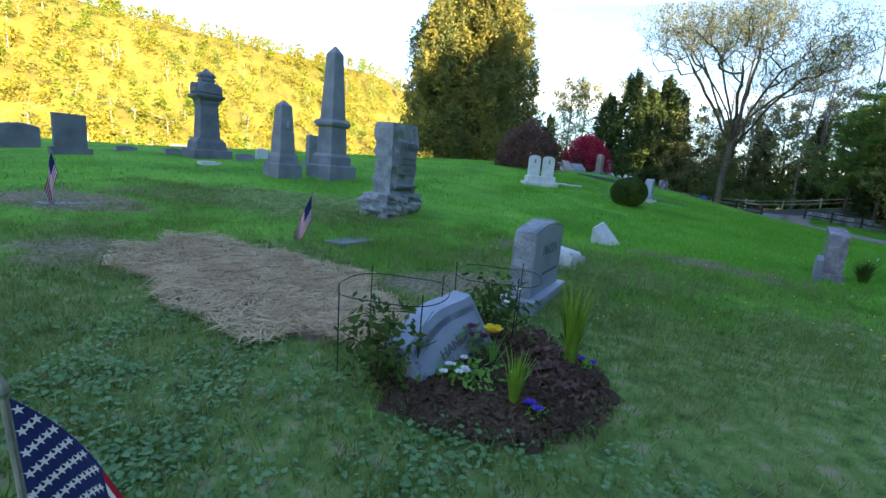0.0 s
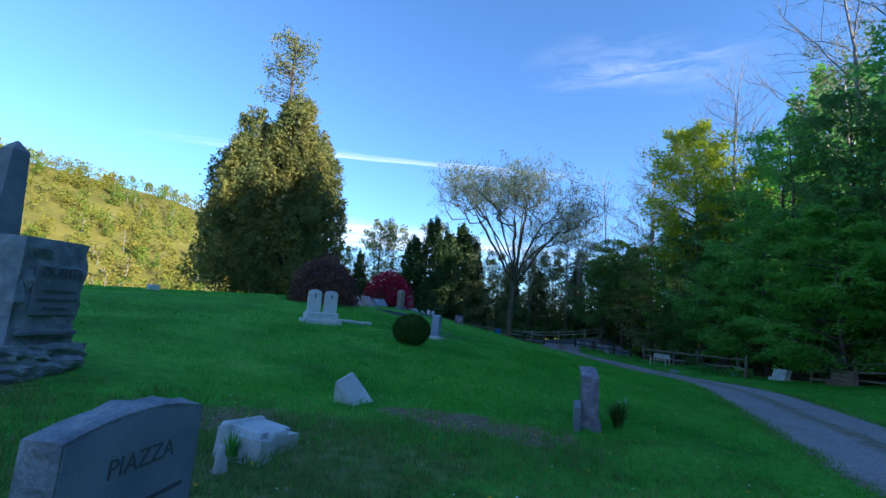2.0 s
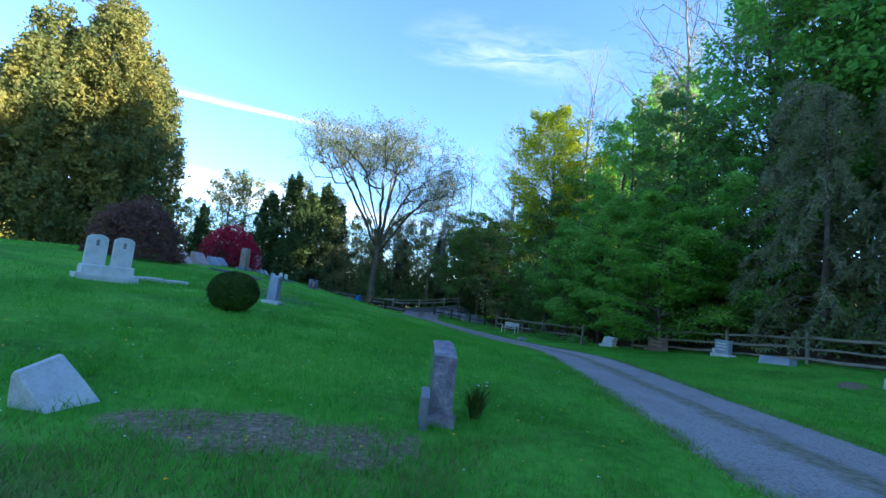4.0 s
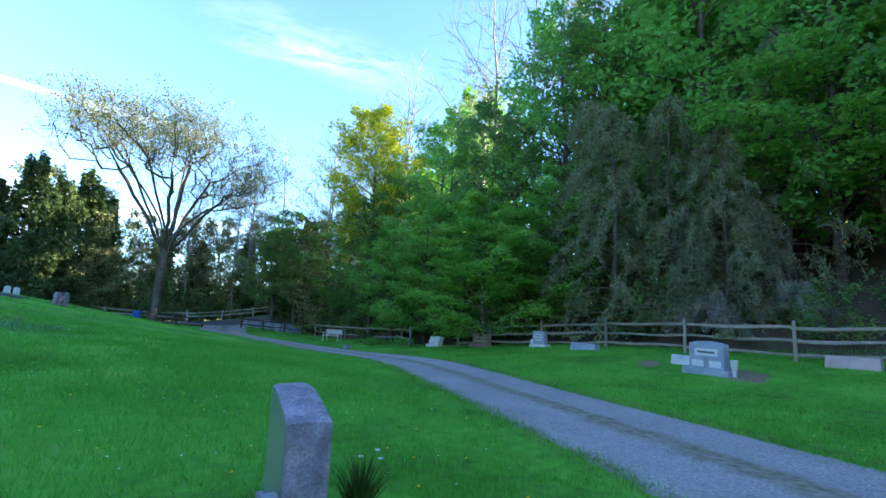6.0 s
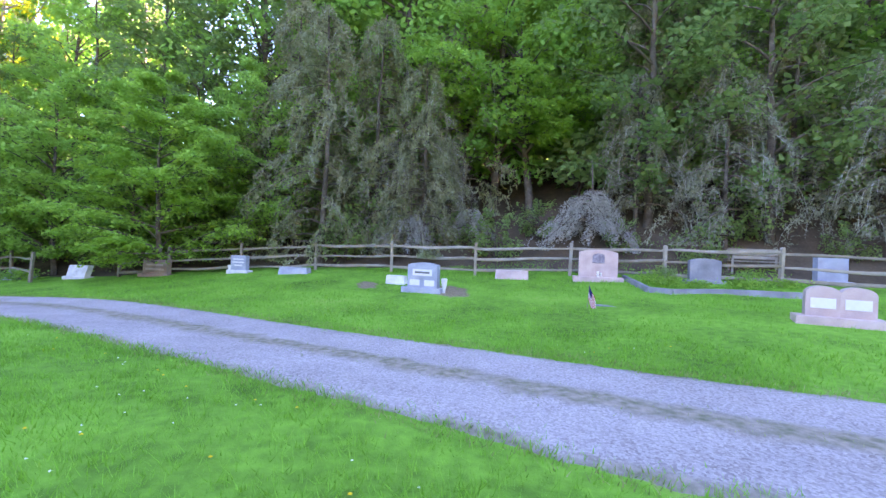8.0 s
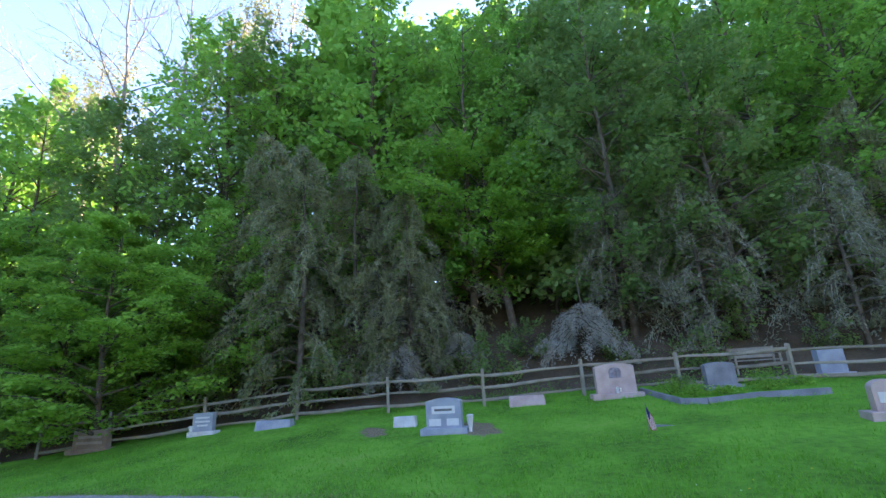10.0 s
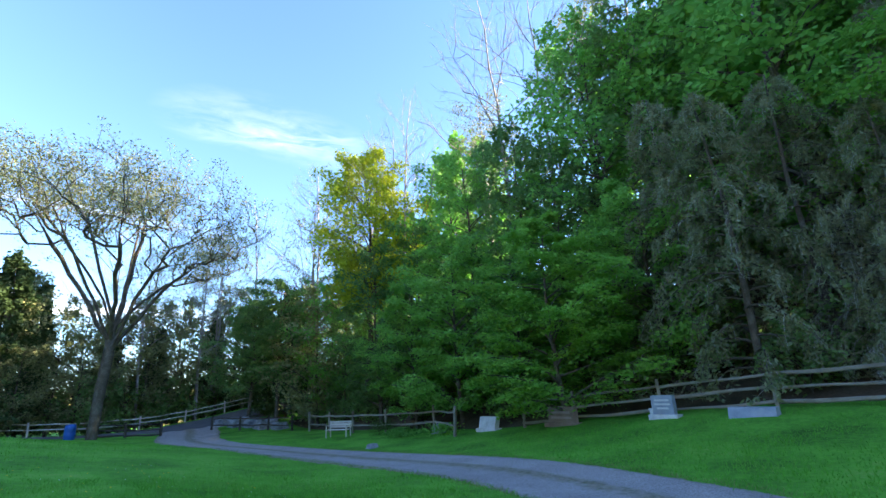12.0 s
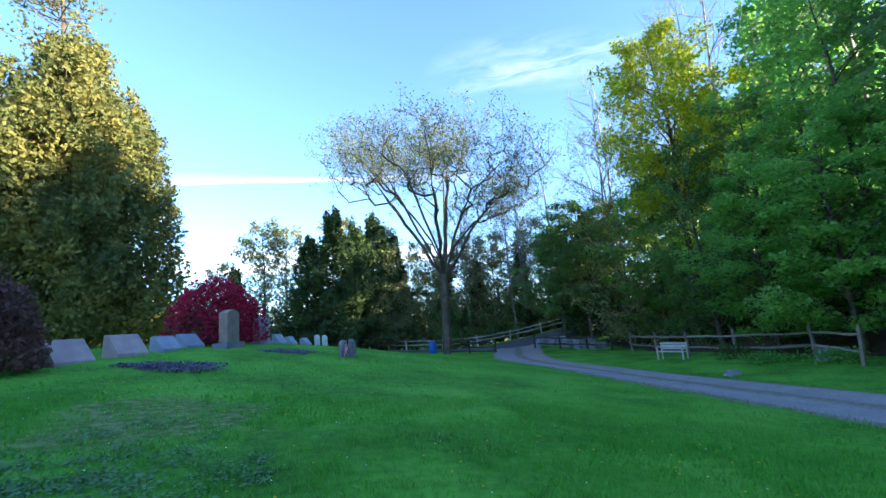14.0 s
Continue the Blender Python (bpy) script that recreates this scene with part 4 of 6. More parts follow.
for x, y, r_ in ((-0.55, 13.3, 30), (0.05, 13.6, 28)):
    ob = thing("flat_marker", x, y, r_, "white flat stone slab flush with the grass", "gravestone", "flat slabs")
    part("slab", box(-0.38, 0.38, -0.24, 0.24, -0.05, 0.07, 0.012), M["marble"], ob)
ob = thing("headstone", 2.72, 12.7, 70, "leaning pale blue grey headstone with curled top", "gravestone", lean=(0, 4))
part("base", box(-0.36, 0.36, -0.24, 0.24, -0.06, 0.09, 0.015), M["marble"], ob)
part("tablet", tablet(0.5, 0.74, 0.24, "serp", 0, 0, 0.085), M["granite_blue"], ob)
bars(ob, 0, 0.7, -0.122, [0.25, 0.2], 0.03, 0.08, M["lettering"])

# broken marble fragment and pillow stone
ob = thing("broken_stone", 0.26, 3.42, 62, "broken white marble slab leaning in the grass", "gravestone", "", 0.02, (0, -13))
bm = solid([(-0.06, .21, .19, -.03), (.12, .205, .115, .035), (.30, .19, .035, .10), (.33, .18, .02, .10)], 0.012)
part("slab", bm, M["marble"], ob)
ob = thing("pillow_stone", -0.48, 1.5, 70, "white marble pillow stone with a scrolled top", "gravestone", sink=0.1, lean=(0, 3))
bm = rough_block(0.62, 0.42, 0.30, 0.008, 21, -0.06)
for v in bm.verts:
    if v.co.z > 0.05:
        v.co.z += 0.16 * v.co.y - 0.06 * v.co.x + 0.02 * noise.noise(v.co * 6)
part("base", bm, M["marble"], ob)
bm = rough_block(0.50, 0.30, 0.05, 0.006, 33, 0.23)
for v in bm.verts:
    v.co.z += 0.16 * v.co.y - 0.06 * v.co.x
part("pillow", bm, M["marble"], ob)
for sy_, w_, r_, z_ in ((0.17, 0.58, 0.055, 0.27), (-0.16, 0.30, 0.045, 0.215)):
    bm = lathe([(r_ * 0.5, -w_ / 2), (r_, -w_ / 2 + 0.03), (r_ * 0.92, 0), (r_, w_ / 2 - 0.03), (r_ * 0.5, w_ / 2)], 14)
    for v in bm.verts:
        v.co = Vector((v.co.z, v.co.x + sy_, v.co.y + z_ - 0.06 * v.co.z))
    part("scroll", bm, M["marble"], ob, smooth=True)
bm = lathe([(.075, 0), (.085, .03), (.07, .06), (.06, .12), (.05, .17), (.035, .19), (.045, .23), (.04, .265), (.015, .285)], 12)
for v in bm.verts:
    v.co.x *= 1 + 0.25 * noise.noise(v.co * 14)
    v.co.y *= 0.8 + 0.3 * noise.noise(v.co * 11)
ob = part("statuette", bm, M["marble"], None, smooth=True)
ob.matrix_world = pose(-0.62, 0.95, ground_z(-0.62, 0.95) - 0.01, 4, -6, 30) @ Matrix.Scale(0.72, 4)
tagged(ob, "small weathered white garden statuette in the grass", "statuette")

# slant markers, tall brown stone and neighbours on the far brow
for i, (x, y, mat_) in enumerate(((-0.45, 23.1, "granite_pink"), (0.2, 24.75, "granite_pink"), (0.85, 26.0, "granite_blue"), (1.2, 27.3, "granite_blue"))):
    ob = thing("slant_marker", x, y, 66, "pinkish granite slant marker on the brow" if i < 2 else "pale blue granite slant marker on the brow", "gravestone", "slant markers", 0.03)
    k_ = 1.25 if i < 2 else 1.0
    bm = solid([(-0.05, .42 * k_, .24), (.1, .42 * k_, .24), (.5 * k_, .40 * k_, .06, .16)], 0.012)
    part("tablet", bm, M[mat_], ob)
ob = thing("headstone", 2.4, 27.3, 70, "tall brown granite headstone with a pale base", "gravestone", "", 0.04)
part("base", box(-0.62, 0.62, -0.25, 0.25, -0.06, 0.22, 0.015), M["granite_grey"], ob)
part("tablet", tablet(0.78, 1.1, 0.3, "curve", 0.015, 0, 0.22, 9), M["granite_brown"], ob)
headstone(3.2, 30.0, 70, 0.92, 1.0, 0.28, "curve", M["granite_blue"], "square blue granite headstone beside a red maple", (1.1, 0.45, 0.14), 0.012)
for x, y, w, h in ((3.7, 33.3, .75, .5), (4.2, 34.4, .6, .45), (4.9, 35.2, .6, .45)):
    ob = thing("slant_marker", x, y, 66, "pale granite slant marker beyond the brow", "gravestone", "far slant markers", 0.02)
    part("tablet", solid([(-0.05, w / 2, .2), (.12, w / 2, .2), (h, w / 2 - .02, .06, .12)], 0.012), M["granite_blue"], ob)
for dx in (0, 0.4):
    headstone(5.5 + dx, 36.2, 30, 0.28, 0.75, 0.12, "round", M["marble"], "thin white marble tablet on the brow", group="thin tablets")
headstone(6.1, 26.0, 40, 0.32, 0.5, 0.14, "round", M["granite_mauve"], "small mauve granite stone beside a flag", (0.36, 0.2, 0.05))
headstone(6.38, 26.2, 40, 0.28, 0.54, 0.14, "round", M["granite_mauve"], "small mauve granite stone beside a flag", (0.32, 0.2, 0.05))

# stones along the fence
ob = headstone(23.6, 19.6, -100, 1.0, 0.5, 0.3, "flat", M["marble"], "white granite slant stone by the fence", (1.2, 0.5, 0.1), lean=18)
ob = headstone(22.95, 15.6, -104, 1.3, 0.62, 0.25, "flat", M["granite_brown"], "wide brown granite headstone under the trees", (1.6, 0.5, 0.1))
bars(ob, 0, 0.5, -0.127, [0.9, 1.0], 0.09, 0.2, M["granite_pink"])
ob = headstone(22.0, 11.5, -104, 0.75, 0.62, 0.22, "flat", M["granite_blue"], "dark blue granite headstone on a pale base", (1.0, 0.42, 0.16), base_mat=M["marble"])
bars(ob, 0, 0.62, -0.112, [0.5, 0.56, 0.4], 0.06, 0.13, M["pale_panel"])
part("vase", lathe([(.05, .16), (.06, .2), (.09, .34), (.07, .36)], 10, -0.42, -0.1), M["marble"], ob)
ob = thing("flat_marker", 21.2, 8.9, -104, "low pale granite marker by the fence", "gravestone")
part("slab", solid([(-0.05, .64, .22), (.28, .62, .17)], 0.015), M["granite_blue"], ob)
ob = headstone(16.95, 3.5, -112, 1.0, 0.78, 0.25, "curve", M["granite_blue"], "two-toned blue grey headstone with pale panels", (1.32, 0.5, 0.18))
panel(ob, -0.33, 0.33, 0.55, 0.75, -0.127, M["pale_panel"])
panel(ob, -0.42, -0.08, 0.24, 0.42, -0.127, M["pale_panel"])
panel(ob, 0.08, 0.42, 0.24, 0.42, -0.127, M["pale_panel"])
bars(ob, 0, 0.65, -0.135, [0.5], 0.06, 0.1, M["lettering"])
part("vase", lathe([(.06, .0), (.04, .1), (.08, .3), (.1, .48), (.07, .5)], 12, 0.72, -0.05), M["marble"], ob, "white urn vase")
ob = thing("flat_marker", 18.6, 4.5, -108, "small white marker near the fence", "gravestone")
part("slab", solid([(-0.05, .36, .16), (.3, .34, .12)], 0.015), M["marble"], ob)
ob = thing("flat_marker", 19.2, 0.35, -104, "low pink granite marker by the fence", "gravestone")
part("slab", solid([(-0.05, .6, .2), (.3, .58, .15)], 0.015), M["granite_pink"], ob)
ob = headstone(18.4, -2.5, -102, 1.28, 0.95, 0.25, "curve", M["granite_pink"], "pink granite headstone with carved arch on base", (1.65, 0.5, 0.14))
part("arch", tablet(0.4, 0.34, 0.02, "arch", 0, 0, 0.62), M["granite_mauve"], ob).location = (0, -0.128, 0)
bm = bmesh.new()
for k in range(10):
    bmesh.ops.create_icosphere(bm, subdivisions=1, radius=0.035, matrix=pose(0.1 * math.cos(k * 2.4) * (k % 3) / 2, -0.17, 0.24 + 0.08 * math.sin(k * 2.4)))
part("flowers", bm, M["white"], ob, "white artificial flowers")
ob = headstone(17.6, -5.75, -102, 0.95, 0.72, 0.24, "curve", M["granite_grey"], "grey granite headstone inside a kerbed plot", (1.2, 0.45, 0.1))
headstone(17.2, -9.6, -98, 0.9, 0.75, 0.24, "flat", M["granite_blue"], "pale blue granite headstone by the fence", (1.2, 0.45, 0.12))
ob = thing("headstone", 11.7, -4.9, -118, "pink granite double-heart headstone on a base", "gravestone", "", 0.03)
part("base", box(-0.72, 0.72, -0.26, 0.26, -0.06, 0.2, 0.02), M["granite_pink"], ob)
for sx_ in (-0.27, 0.27):
    hb = part("heart", tablet(0.56, 0.62, 0.24, "arch", 0, 0, 0.18), M["granite_pink"], ob)
    hb.location.x = sx_
    pl = part("panel", box(-0.2, 0.2, -0.128, -0.118, 0.36, 0.56, 0.004), M["pale_panel"], ob)
    pl.location.x = sx_
# kerb round the plot
ob = thing("grave_kerb", 16.3, -4.6, 0, "pale concrete kerb round a grave plot", "kerb")
kerb = [(18.6, -3.5), (16.3, -3.3), (15.85, -3.8), (15.7, -5.2), (15.0, -6.9)]
for (xa, ya), (xb, yb) in zip(kerb, kerb[1:]):
    bm = bmesh.new()
    d = Vector((xb - xa, yb - ya, 0)).normalized()
    s = Vector((-d.y, d.x, 0)) * 0.07
    za, zb = ground_z(xa, ya), ground_z(xb, yb)
    o = Vector(ob.location)
    ring = [[bm.verts.new(Vector((px, py, pz + dz)) + s * q - o) for q, dz in ((-1, -0.05), (1, -0.05), (0.8, 0.13), (-0.8, 0.13))] for px, py, pz in ((xa, ya, za), (xb, yb, zb))]
    for k in range(4):
        bm.faces.new((ring[0][k], ring[0][(k + 1) % 4], ring[1][(k + 1) % 4], ring[1][k]))
    bm.faces.new(ring[0])
    bm.faces.new(ring[1])
    part("kerbstone", bm, M["granite_grey"], ob)


def bench(x, y, rz, w, mat, label, stone=False):
    ob = thing("bench", x, y, rz, label, "bench")
    for k in range(4):
        part("seat_slat", box(-w / 2, w / 2, -0.24 + k * 0.12, -0.14 + k * 0.12, 0.40, 0.435), mat, ob)
    for k in range(3):
        part("back_slat", box(-w / 2, w / 2, 0.235, 0.26, 0.50 + k * 0.13, 0.61 + k * 0.13), mat, ob)
    for sx_ in (-1, 1):
        px = sx_ * (w / 2 - 0.06)
        part("leg", box(px - 0.03, px + 0.03, -0.24, -0.18, -0.05, 0.62), mat, ob)
        part("leg", box(px - 0.03, px + 0.03, 0.2, 0.26, -0.05, 0.88), mat, ob)
        part("armrest", box(px - 0.04, px + 0.04, -0.28, 0.24, 0.62, 0.65), mat, ob)
    return ob


bench(23.2, 29.7, -75, 1.5, M["pale_rail"], "weathered grey slatted garden bench by the fence")
bench(18.7, -8.2, -108, 1.6, M["wood"], "grey weathered wooden bench by the fence")
ob = thing("barrel", 14.7, 45.8, 0, "blue plastic barrel bin beside an oak", "bin")
part("body", lathe([(.26, 0), (.3, .05), (.31, .3), (.32, .32), (.31, .34), (.31, .6), (.32, .62), (.3, .88), (.27, .92)], 20), M["bin_blue"], ob, smooth=True)
part("lid", lathe([(.28, .91), (.29, .95), (.1, .97), (.02, .975)], 20), M["bin_blue"], ob)
for x, y, s_ in ((25.2, 46.6, .8), (25.9, 45.2, 1.1), (26.3, 43.9, .9), (26.6, 42.4, 1.2), (26.9, 41.0, .8), (19.6, 23.2, .35), (24.0, 22.6, .7)):
    bm = rough_block(s_ * 1.6, s_, s_ * 0.7, 0.08 * s_ + .02, s_ * 90, -0.06, 0.3)
    ob = part("boulder", bm, M["granite_rock"], None)
    ob.location = (x, y, ground_z(x, y))
    tagged(ob, "grey weathered field boulder in the grass", "rock", "boulders by the drive")


# ---------------------------------------------------------------- flags
def stick_flag(x, y, rz, pole_h, w, h, label, lean=(0.0, 0.0), stars=True, drop=0.85, wide=0.42):
    """A small cloth flag hanging limp from a stick: stripes, canton and stars are pieces of cloth."""
    ob = thing("grave_flag", x, y, rz, label, "flag", "grave flags", 0.05, lean)
    part("stick", lathe([(.006, -0.1), (.005, pole_h), (.009, pole_h + .01), (.002, pole_h + .04)], 8), M["wood"], ob)

    def cloth(u, v):
        """u runs from the stick outward, v up; the fly end sags and folds."""
        sag = drop * u * w * (1 + 0.3 * u)
        fold = 0.16 * w * math.sin(5.2 * u + 1.5 * v) * u
        return (0.008 + u * w * wide, fold, pole_h - h + v * h - sag)

    def strip(name, u0, u1, v0, v1, mat, lift=0.0, nu=8):
        vs, fs = [], []
        for k in range(nu + 1):
            for v in (v0, v1):
                p = cloth(u0 + (u1 - u0) * k / nu, v)
                vs += [(p[0], p[1] - 0.001 - lift, p[2]), (p[0], p[1] + 0.001 + lift, p[2])]
        for k in range(nu):
            a = 4 * k
            fs += [(a, a + 4, a + 6, a + 2), (a + 1, a + 3, a + 7, a + 5)]
        fs += [(a_, a_ + 1, a_ + 5, a_ + 4) for a_ in range(0, 4 * nu, 4)] + [(a_ + 2, a_ + 6, a_ + 7, a_ + 3) for a_ in range(0, 4 * nu, 4)]
        mesh_object(name, vs, fs, mat, ob)

    for i in range(13):
        v1 = 1 - i / 13
        strip("stripe", 0.4 if i < 7 else 0.0, 1.0, v1 - 1 / 13, v1, M["flag_red" if i % 2 == 0 else "flag_white"])
    strip("canton", 0.0, 0.4, 6 / 13, 1.0, M["flag_blue"])
    if stars:
        for r_ in range(9):
            for c_ in range(6 - r_ % 2):
                u, v = 0.4 * (c_ + 0.5 + 0.5 * (r_ % 2)) / 6, 6 / 13 + (7 / 13) * (r_ + 0.5) / 9
                vs, fs = [], []
                for face in (-1, 1):
                    b0 = len(vs)
                    for k in range(10):
                        rr = (0.0088 if k % 2 == 0 else 0.0036) * h / 0.3
                        u_ = u + rr * math.sin(k * math.pi / 5) / (w * wide)
                        v_ = v + (rr * math.cos(k * math.pi / 5) + drop * w * (u_ * (1 + 0.3 * u_) - u * (1 + 0.3 * u))) / h
                        p = cloth(u_, v_)
                        vs.append((p[0], p[1] + face * 0.0035, p[2]))
                    fs.append(tuple(range(b0, b0 + 10)))
                mesh_object("star", vs, fs, M["flag_white"], ob)
    return ob


stick_flag(-1.47, -4.08, 20, 0.93, 0.36, 0.30, "small cloth stars and stripes flag on a stick", (0, -4), True, 0.75, 0.82)
stick_flag(-3.62, 0.5, 212, 0.62, 0.48, 0.32, "small cloth flag beside a flat marker", stars=False)
stick_flag(-6.9, 0.05, 215, 0.78, 0.42, 0.28, "small cloth flag beside a flat marker", (0, 10), stars=False)
stick_flag(13.76, -0.6, -66, 0.66, 0.46, 0.32, "small cloth flag in the lawn by the drive", (0, 4), wide=0.55, stars=False)
stick_flag(6.25, 25.7, 210, 0.7, 0.42, 0.28, "small cloth flag beside a mauve stone", stars=False)
for x, y in ((-3.2, 0.75), (-7.15, 0.2), (14.2, -1.25)):
    ob = thing("flat_marker", x, y, 70, "flat pale bronze-edged marker flush with the ground", "gravestone", "flush markers")
    part("slab", box(-0.3, 0.3, -0.16, 0.16, -0.05, 0.035, 0.01), M["granite_grey"], ob)

# ---------------------------------------------------------------- trees
T = np.random.default_rng(21)
# the great cedar: several stems in one dense crown with a thin open spire
ob = new("cedar_tree")
lines = [wobbly((0, 0, -0.3), (-1.0, 0, 28.3), 0.55, 0.05, T, 10, 0.01)]
pts = []
stems = [(0.6, 0, 20.6, 3.3), (-3.4, -0.4, 18.2, 2.9), (2.6, 0.4, 17.4, 3.3), (0.3, -2.4, 18.8, 3.5), (-1.6, 2.3, 18.0, 3.5), (3.9, -0.8, 14.6, 3.2), (-4.9, 0.5, 14.6, 3.2), (2.0, -3.0, 15.2, 3.4), (-3.2, -2.8, 14.8, 3.5)]
for sx_, sy_, sh, sr in stems:
    lines.append(wobbly((sx_ * 0.25, sy_ * 0.25, 0), (sx_, sy_, sh * 0.97), 0.28, 0.03, T, 7, 0.015))
    for _ in range(int(sh * sr * 5.0)):
        t = T.uniform(0.05, 1.0)
        prof = sr * (1 - t) ** 0.34 * min(1.0, 0.8 + 1.2 * t) * T.uniform(0.6, 1.06)
        a = T.uniform(0, 2 * math.pi)
        c = np.array([sx_ + prof * math.cos(a), sy_ + prof * math.sin(a), sh * t])
        u = T.uniform(0, 1, (62, 1))
        pts.append(c + np.array([0.45 * math.cos(a), 0.45 * math.sin(a), 1.4]) * (u - 0.4) + T.normal(size=(62, 3)) * np.array([0.38, 0.38, 0.32]) * (1.25 - u))
for _ in range(80):
    t = T.uniform(0, 1)
    z = 19.8 + 8.6 * t
    reach = (3.6 if t < 0.85 else 2.2) * (1.08 - t) ** 0.3 * T.uniform(0.2, 1.0)
    a = T.uniform(0, 2 * math.pi)
    tip = (-1 + reach * math.cos(a), reach * math.sin(a), z + 0.25 * reach)
    lines.append(wobbly((-0.9, 0, z - 0.3), tip, 0.05, 0.012, T, 3, 0.06))
    pts.append(np.array(tip) * [0.9, 0.9, 1.0] + T.normal(size=(24, 3)) * np.array([0.34, 0.34, 0.42]))
v, f = tubes(lines, 6)
mesh_object("trunk", v, f, M["bark"], ob, smooth=True)
v, f = leaf_quads(np.concatenate(pts), 0.27, T, 0.0, 0.6, -0.4)
mesh_object("crown", v, f, M["cedar"], ob)
stand(ob, -9.3, 43.0, 10, 1.0, "huge dark cedar with a sunlit golden crown")

# spreading oak by the drive's end
ob = new("oak_tree")
stem = [(0, 0, -0.4), (0.08, 0, 1.0), (0.12, 0.05, 2.2), (0.2, 0.05, 3.4), (0.25, 0, 4.4), (0.3, 0, 5.2), (0.3, 0.1, 6.0), (0.45, 0.1, 6.9)]
mains, twigs_ = [], []
for k in range(24):
    s_ = ((k * 0.618) % 1.0)
    far_ = 8.2 * math.sin(math.pi * (0.33 + 0.6 * s_)) * T.uniform(0.82, 1.06)
    a_ = k * 2.4 + T.uniform(-0.2, 0.2)
    c_ = np.array([0.5 + far_ * math.cos(a_), far_ * math.sin(a_), 11.6 + 7.7 * s_ ** 0.8 + T.uniform(-0.6, 0.6)])
    mains.append(c_)
    w_ = np.clip(T.normal(size=(90, 3)), -1.5, 1.5) * [1.6, 1.6, 1.15]
    twigs_.append(c_ + w_ - np.array([math.cos(a_), math.sin(a_), 0.8]) * (T.uniform(0, 1, (90, 1)) ** 2 * 3.4))
q = np.concatenate(twigs_)
q = q[q[:, 2] > 8.6 + 0.38 * np.hypot(q[:, 0] - 0.5, q[:, 1])]
v, f = tubes(grown(mains[:10], list(q), stem, T, 0.009, 0.9, 0.465), 4)
mesh_object("trunk", v, f, M["bark"], ob, smooth=True)
v, f = leaf_quads(np.repeat(q, 22, 0) + np.clip(T.normal(size=(len(q) * 22, 3)), -1.6, 1.6) * [0.3, 0.3, 0.22], 0.135, T, 0.3)
mesh_object("crown", v, f, M["leaf_oak"], ob)
stand(ob, 15.6, 44.9, 15, 1.06, "spreading old oak in thin young leaf")


def bare_tree(name, height, rng_, depth=5, r0=0.26, bark_="bark_pale", up=0.5, first=0.42):
    ob = new(name)
    lines, tips = [], []
    lines.append(wobbly((0, 0, -0.4), (0, 0, height * 0.96), r0, 0.03, rng_, 9, 0.02))
    n = 15
    for k in range(n):
        t = first + (0.96 - first) * k / n
        a = k * 2.4 + rng_.uniform(-0.5, 0.5)
        d = np.array([math.cos(a), math.sin(a), up + 0.5 * t])
        d /= np.linalg.norm(d)
        start = np.array(lines[0][min(9, int(t * 9))][0])
        start[2] = height * 0.96 * t
        forked(start, d, height * 0.17 * (1.25 - t), r0 * 0.38 * (1.2 - t), depth - 2, rng_, lines, tips, 0.3, 3, 0.55)
    v, f = tubes(lines, 3)
    mesh_object("trunk", v, f, M[bark_], ob, smooth=True)
    return ob, np.array(tips)


dead, _ = bare_tree("bare_tree", 30.0, T)
stand(dead, 32.6, 22.8, 0, 1.12, "tall bare pale tree standing above the wood")
for x, y, r_, s_ in ((31.0, 29.5, 140, 0.78), (30.0, 41.0, 60, 0.72), (35.0, 19.0, 220, 0.92), (28.0, 55.5, 30, 0.66), (24.5, 60.0, 200, 0.66), (34.0, 46.0, 99, 0.8), (20.0, 60.0, 310, 0.62), (31.5, 55.0, 15, 0.74), (38.0, 38.0, 77, 0.9)):
    c = copy_thing(dead, pose(x, y, ground_z(x, y), 0, 0, r_) @ Matrix.Scale(s_, 4))
    tagged(c, "bare leafless tree among the wood's edge", "tree", "bare trees")

hazy, tips_ = bare_tree("budding_tree", 19.0, T, 5, 0.2, "bark_pale", 0.8, 0.3)
v, f = leaf_quads(np.repeat(tips_, 7, 0) + np.clip(T.normal(size=(len(tips_) * 7, 3)), -1.5, 1.5) * 0.26, 0.15, T, 0.3)
mesh_object("crown", v, f, M["leaf_oak"], hazy)
stand(hazy, 26.5, 54.2, 0, 1.0, "thin tree in bud behind the drive")
for x, y, r_, s_ in ((29.5, 56.5, 50, 1.05), (22.0, 55.5, 110, 0.9), (32.0, 44.5, 200, 1.05), (36.5, 15.5, 260, 1.45), (33.0, 36.0, 33, 1.1), (38.5, 27.0, 145, 1.3), (35.0, 11.0, 12, 1.55)):
    tagged(copy_thing(hazy, pose(x, y, ground_z(x, y), 0, 0, r_) @ Matrix.Scale(s_, 4)), "thin tree in bud at the wood's edge", "tree", "budding trees")

# bright maples and the tall wood
yellow = leafy_tree("poplar_tree", 22.0, 4.3, T, M["leaf_yellow"], 54, 8, 60, 0.24, 0.42, 0.26, 0, "bark", "round", 0.9, 0.25, 0.3, 2)
stand(yellow, 28.6, 33.2, 0, 1.0, "tall tree with sunlit yellow green leaves")
maple = leafy_tree("maple_tree", 9.0, 3.7, T, M["leaf_bright"], 42, 9, 84, 0.16, 0.1, 0.13, 0, "bark", "tier", 0.36, 0.65, 0.07, 3)
stand(maple, 22.9, 15.4, 20, 1.0, "layered fresh green maple overhanging the fence")
maple = leafy_tree("maple_tree", 9.4, 3.2, T, M["leaf_green"], 40, 8, 62, 0.15, 0.12, 0.13, 0, "bark", "round", 0.5, 0.5, 0.1, 2)
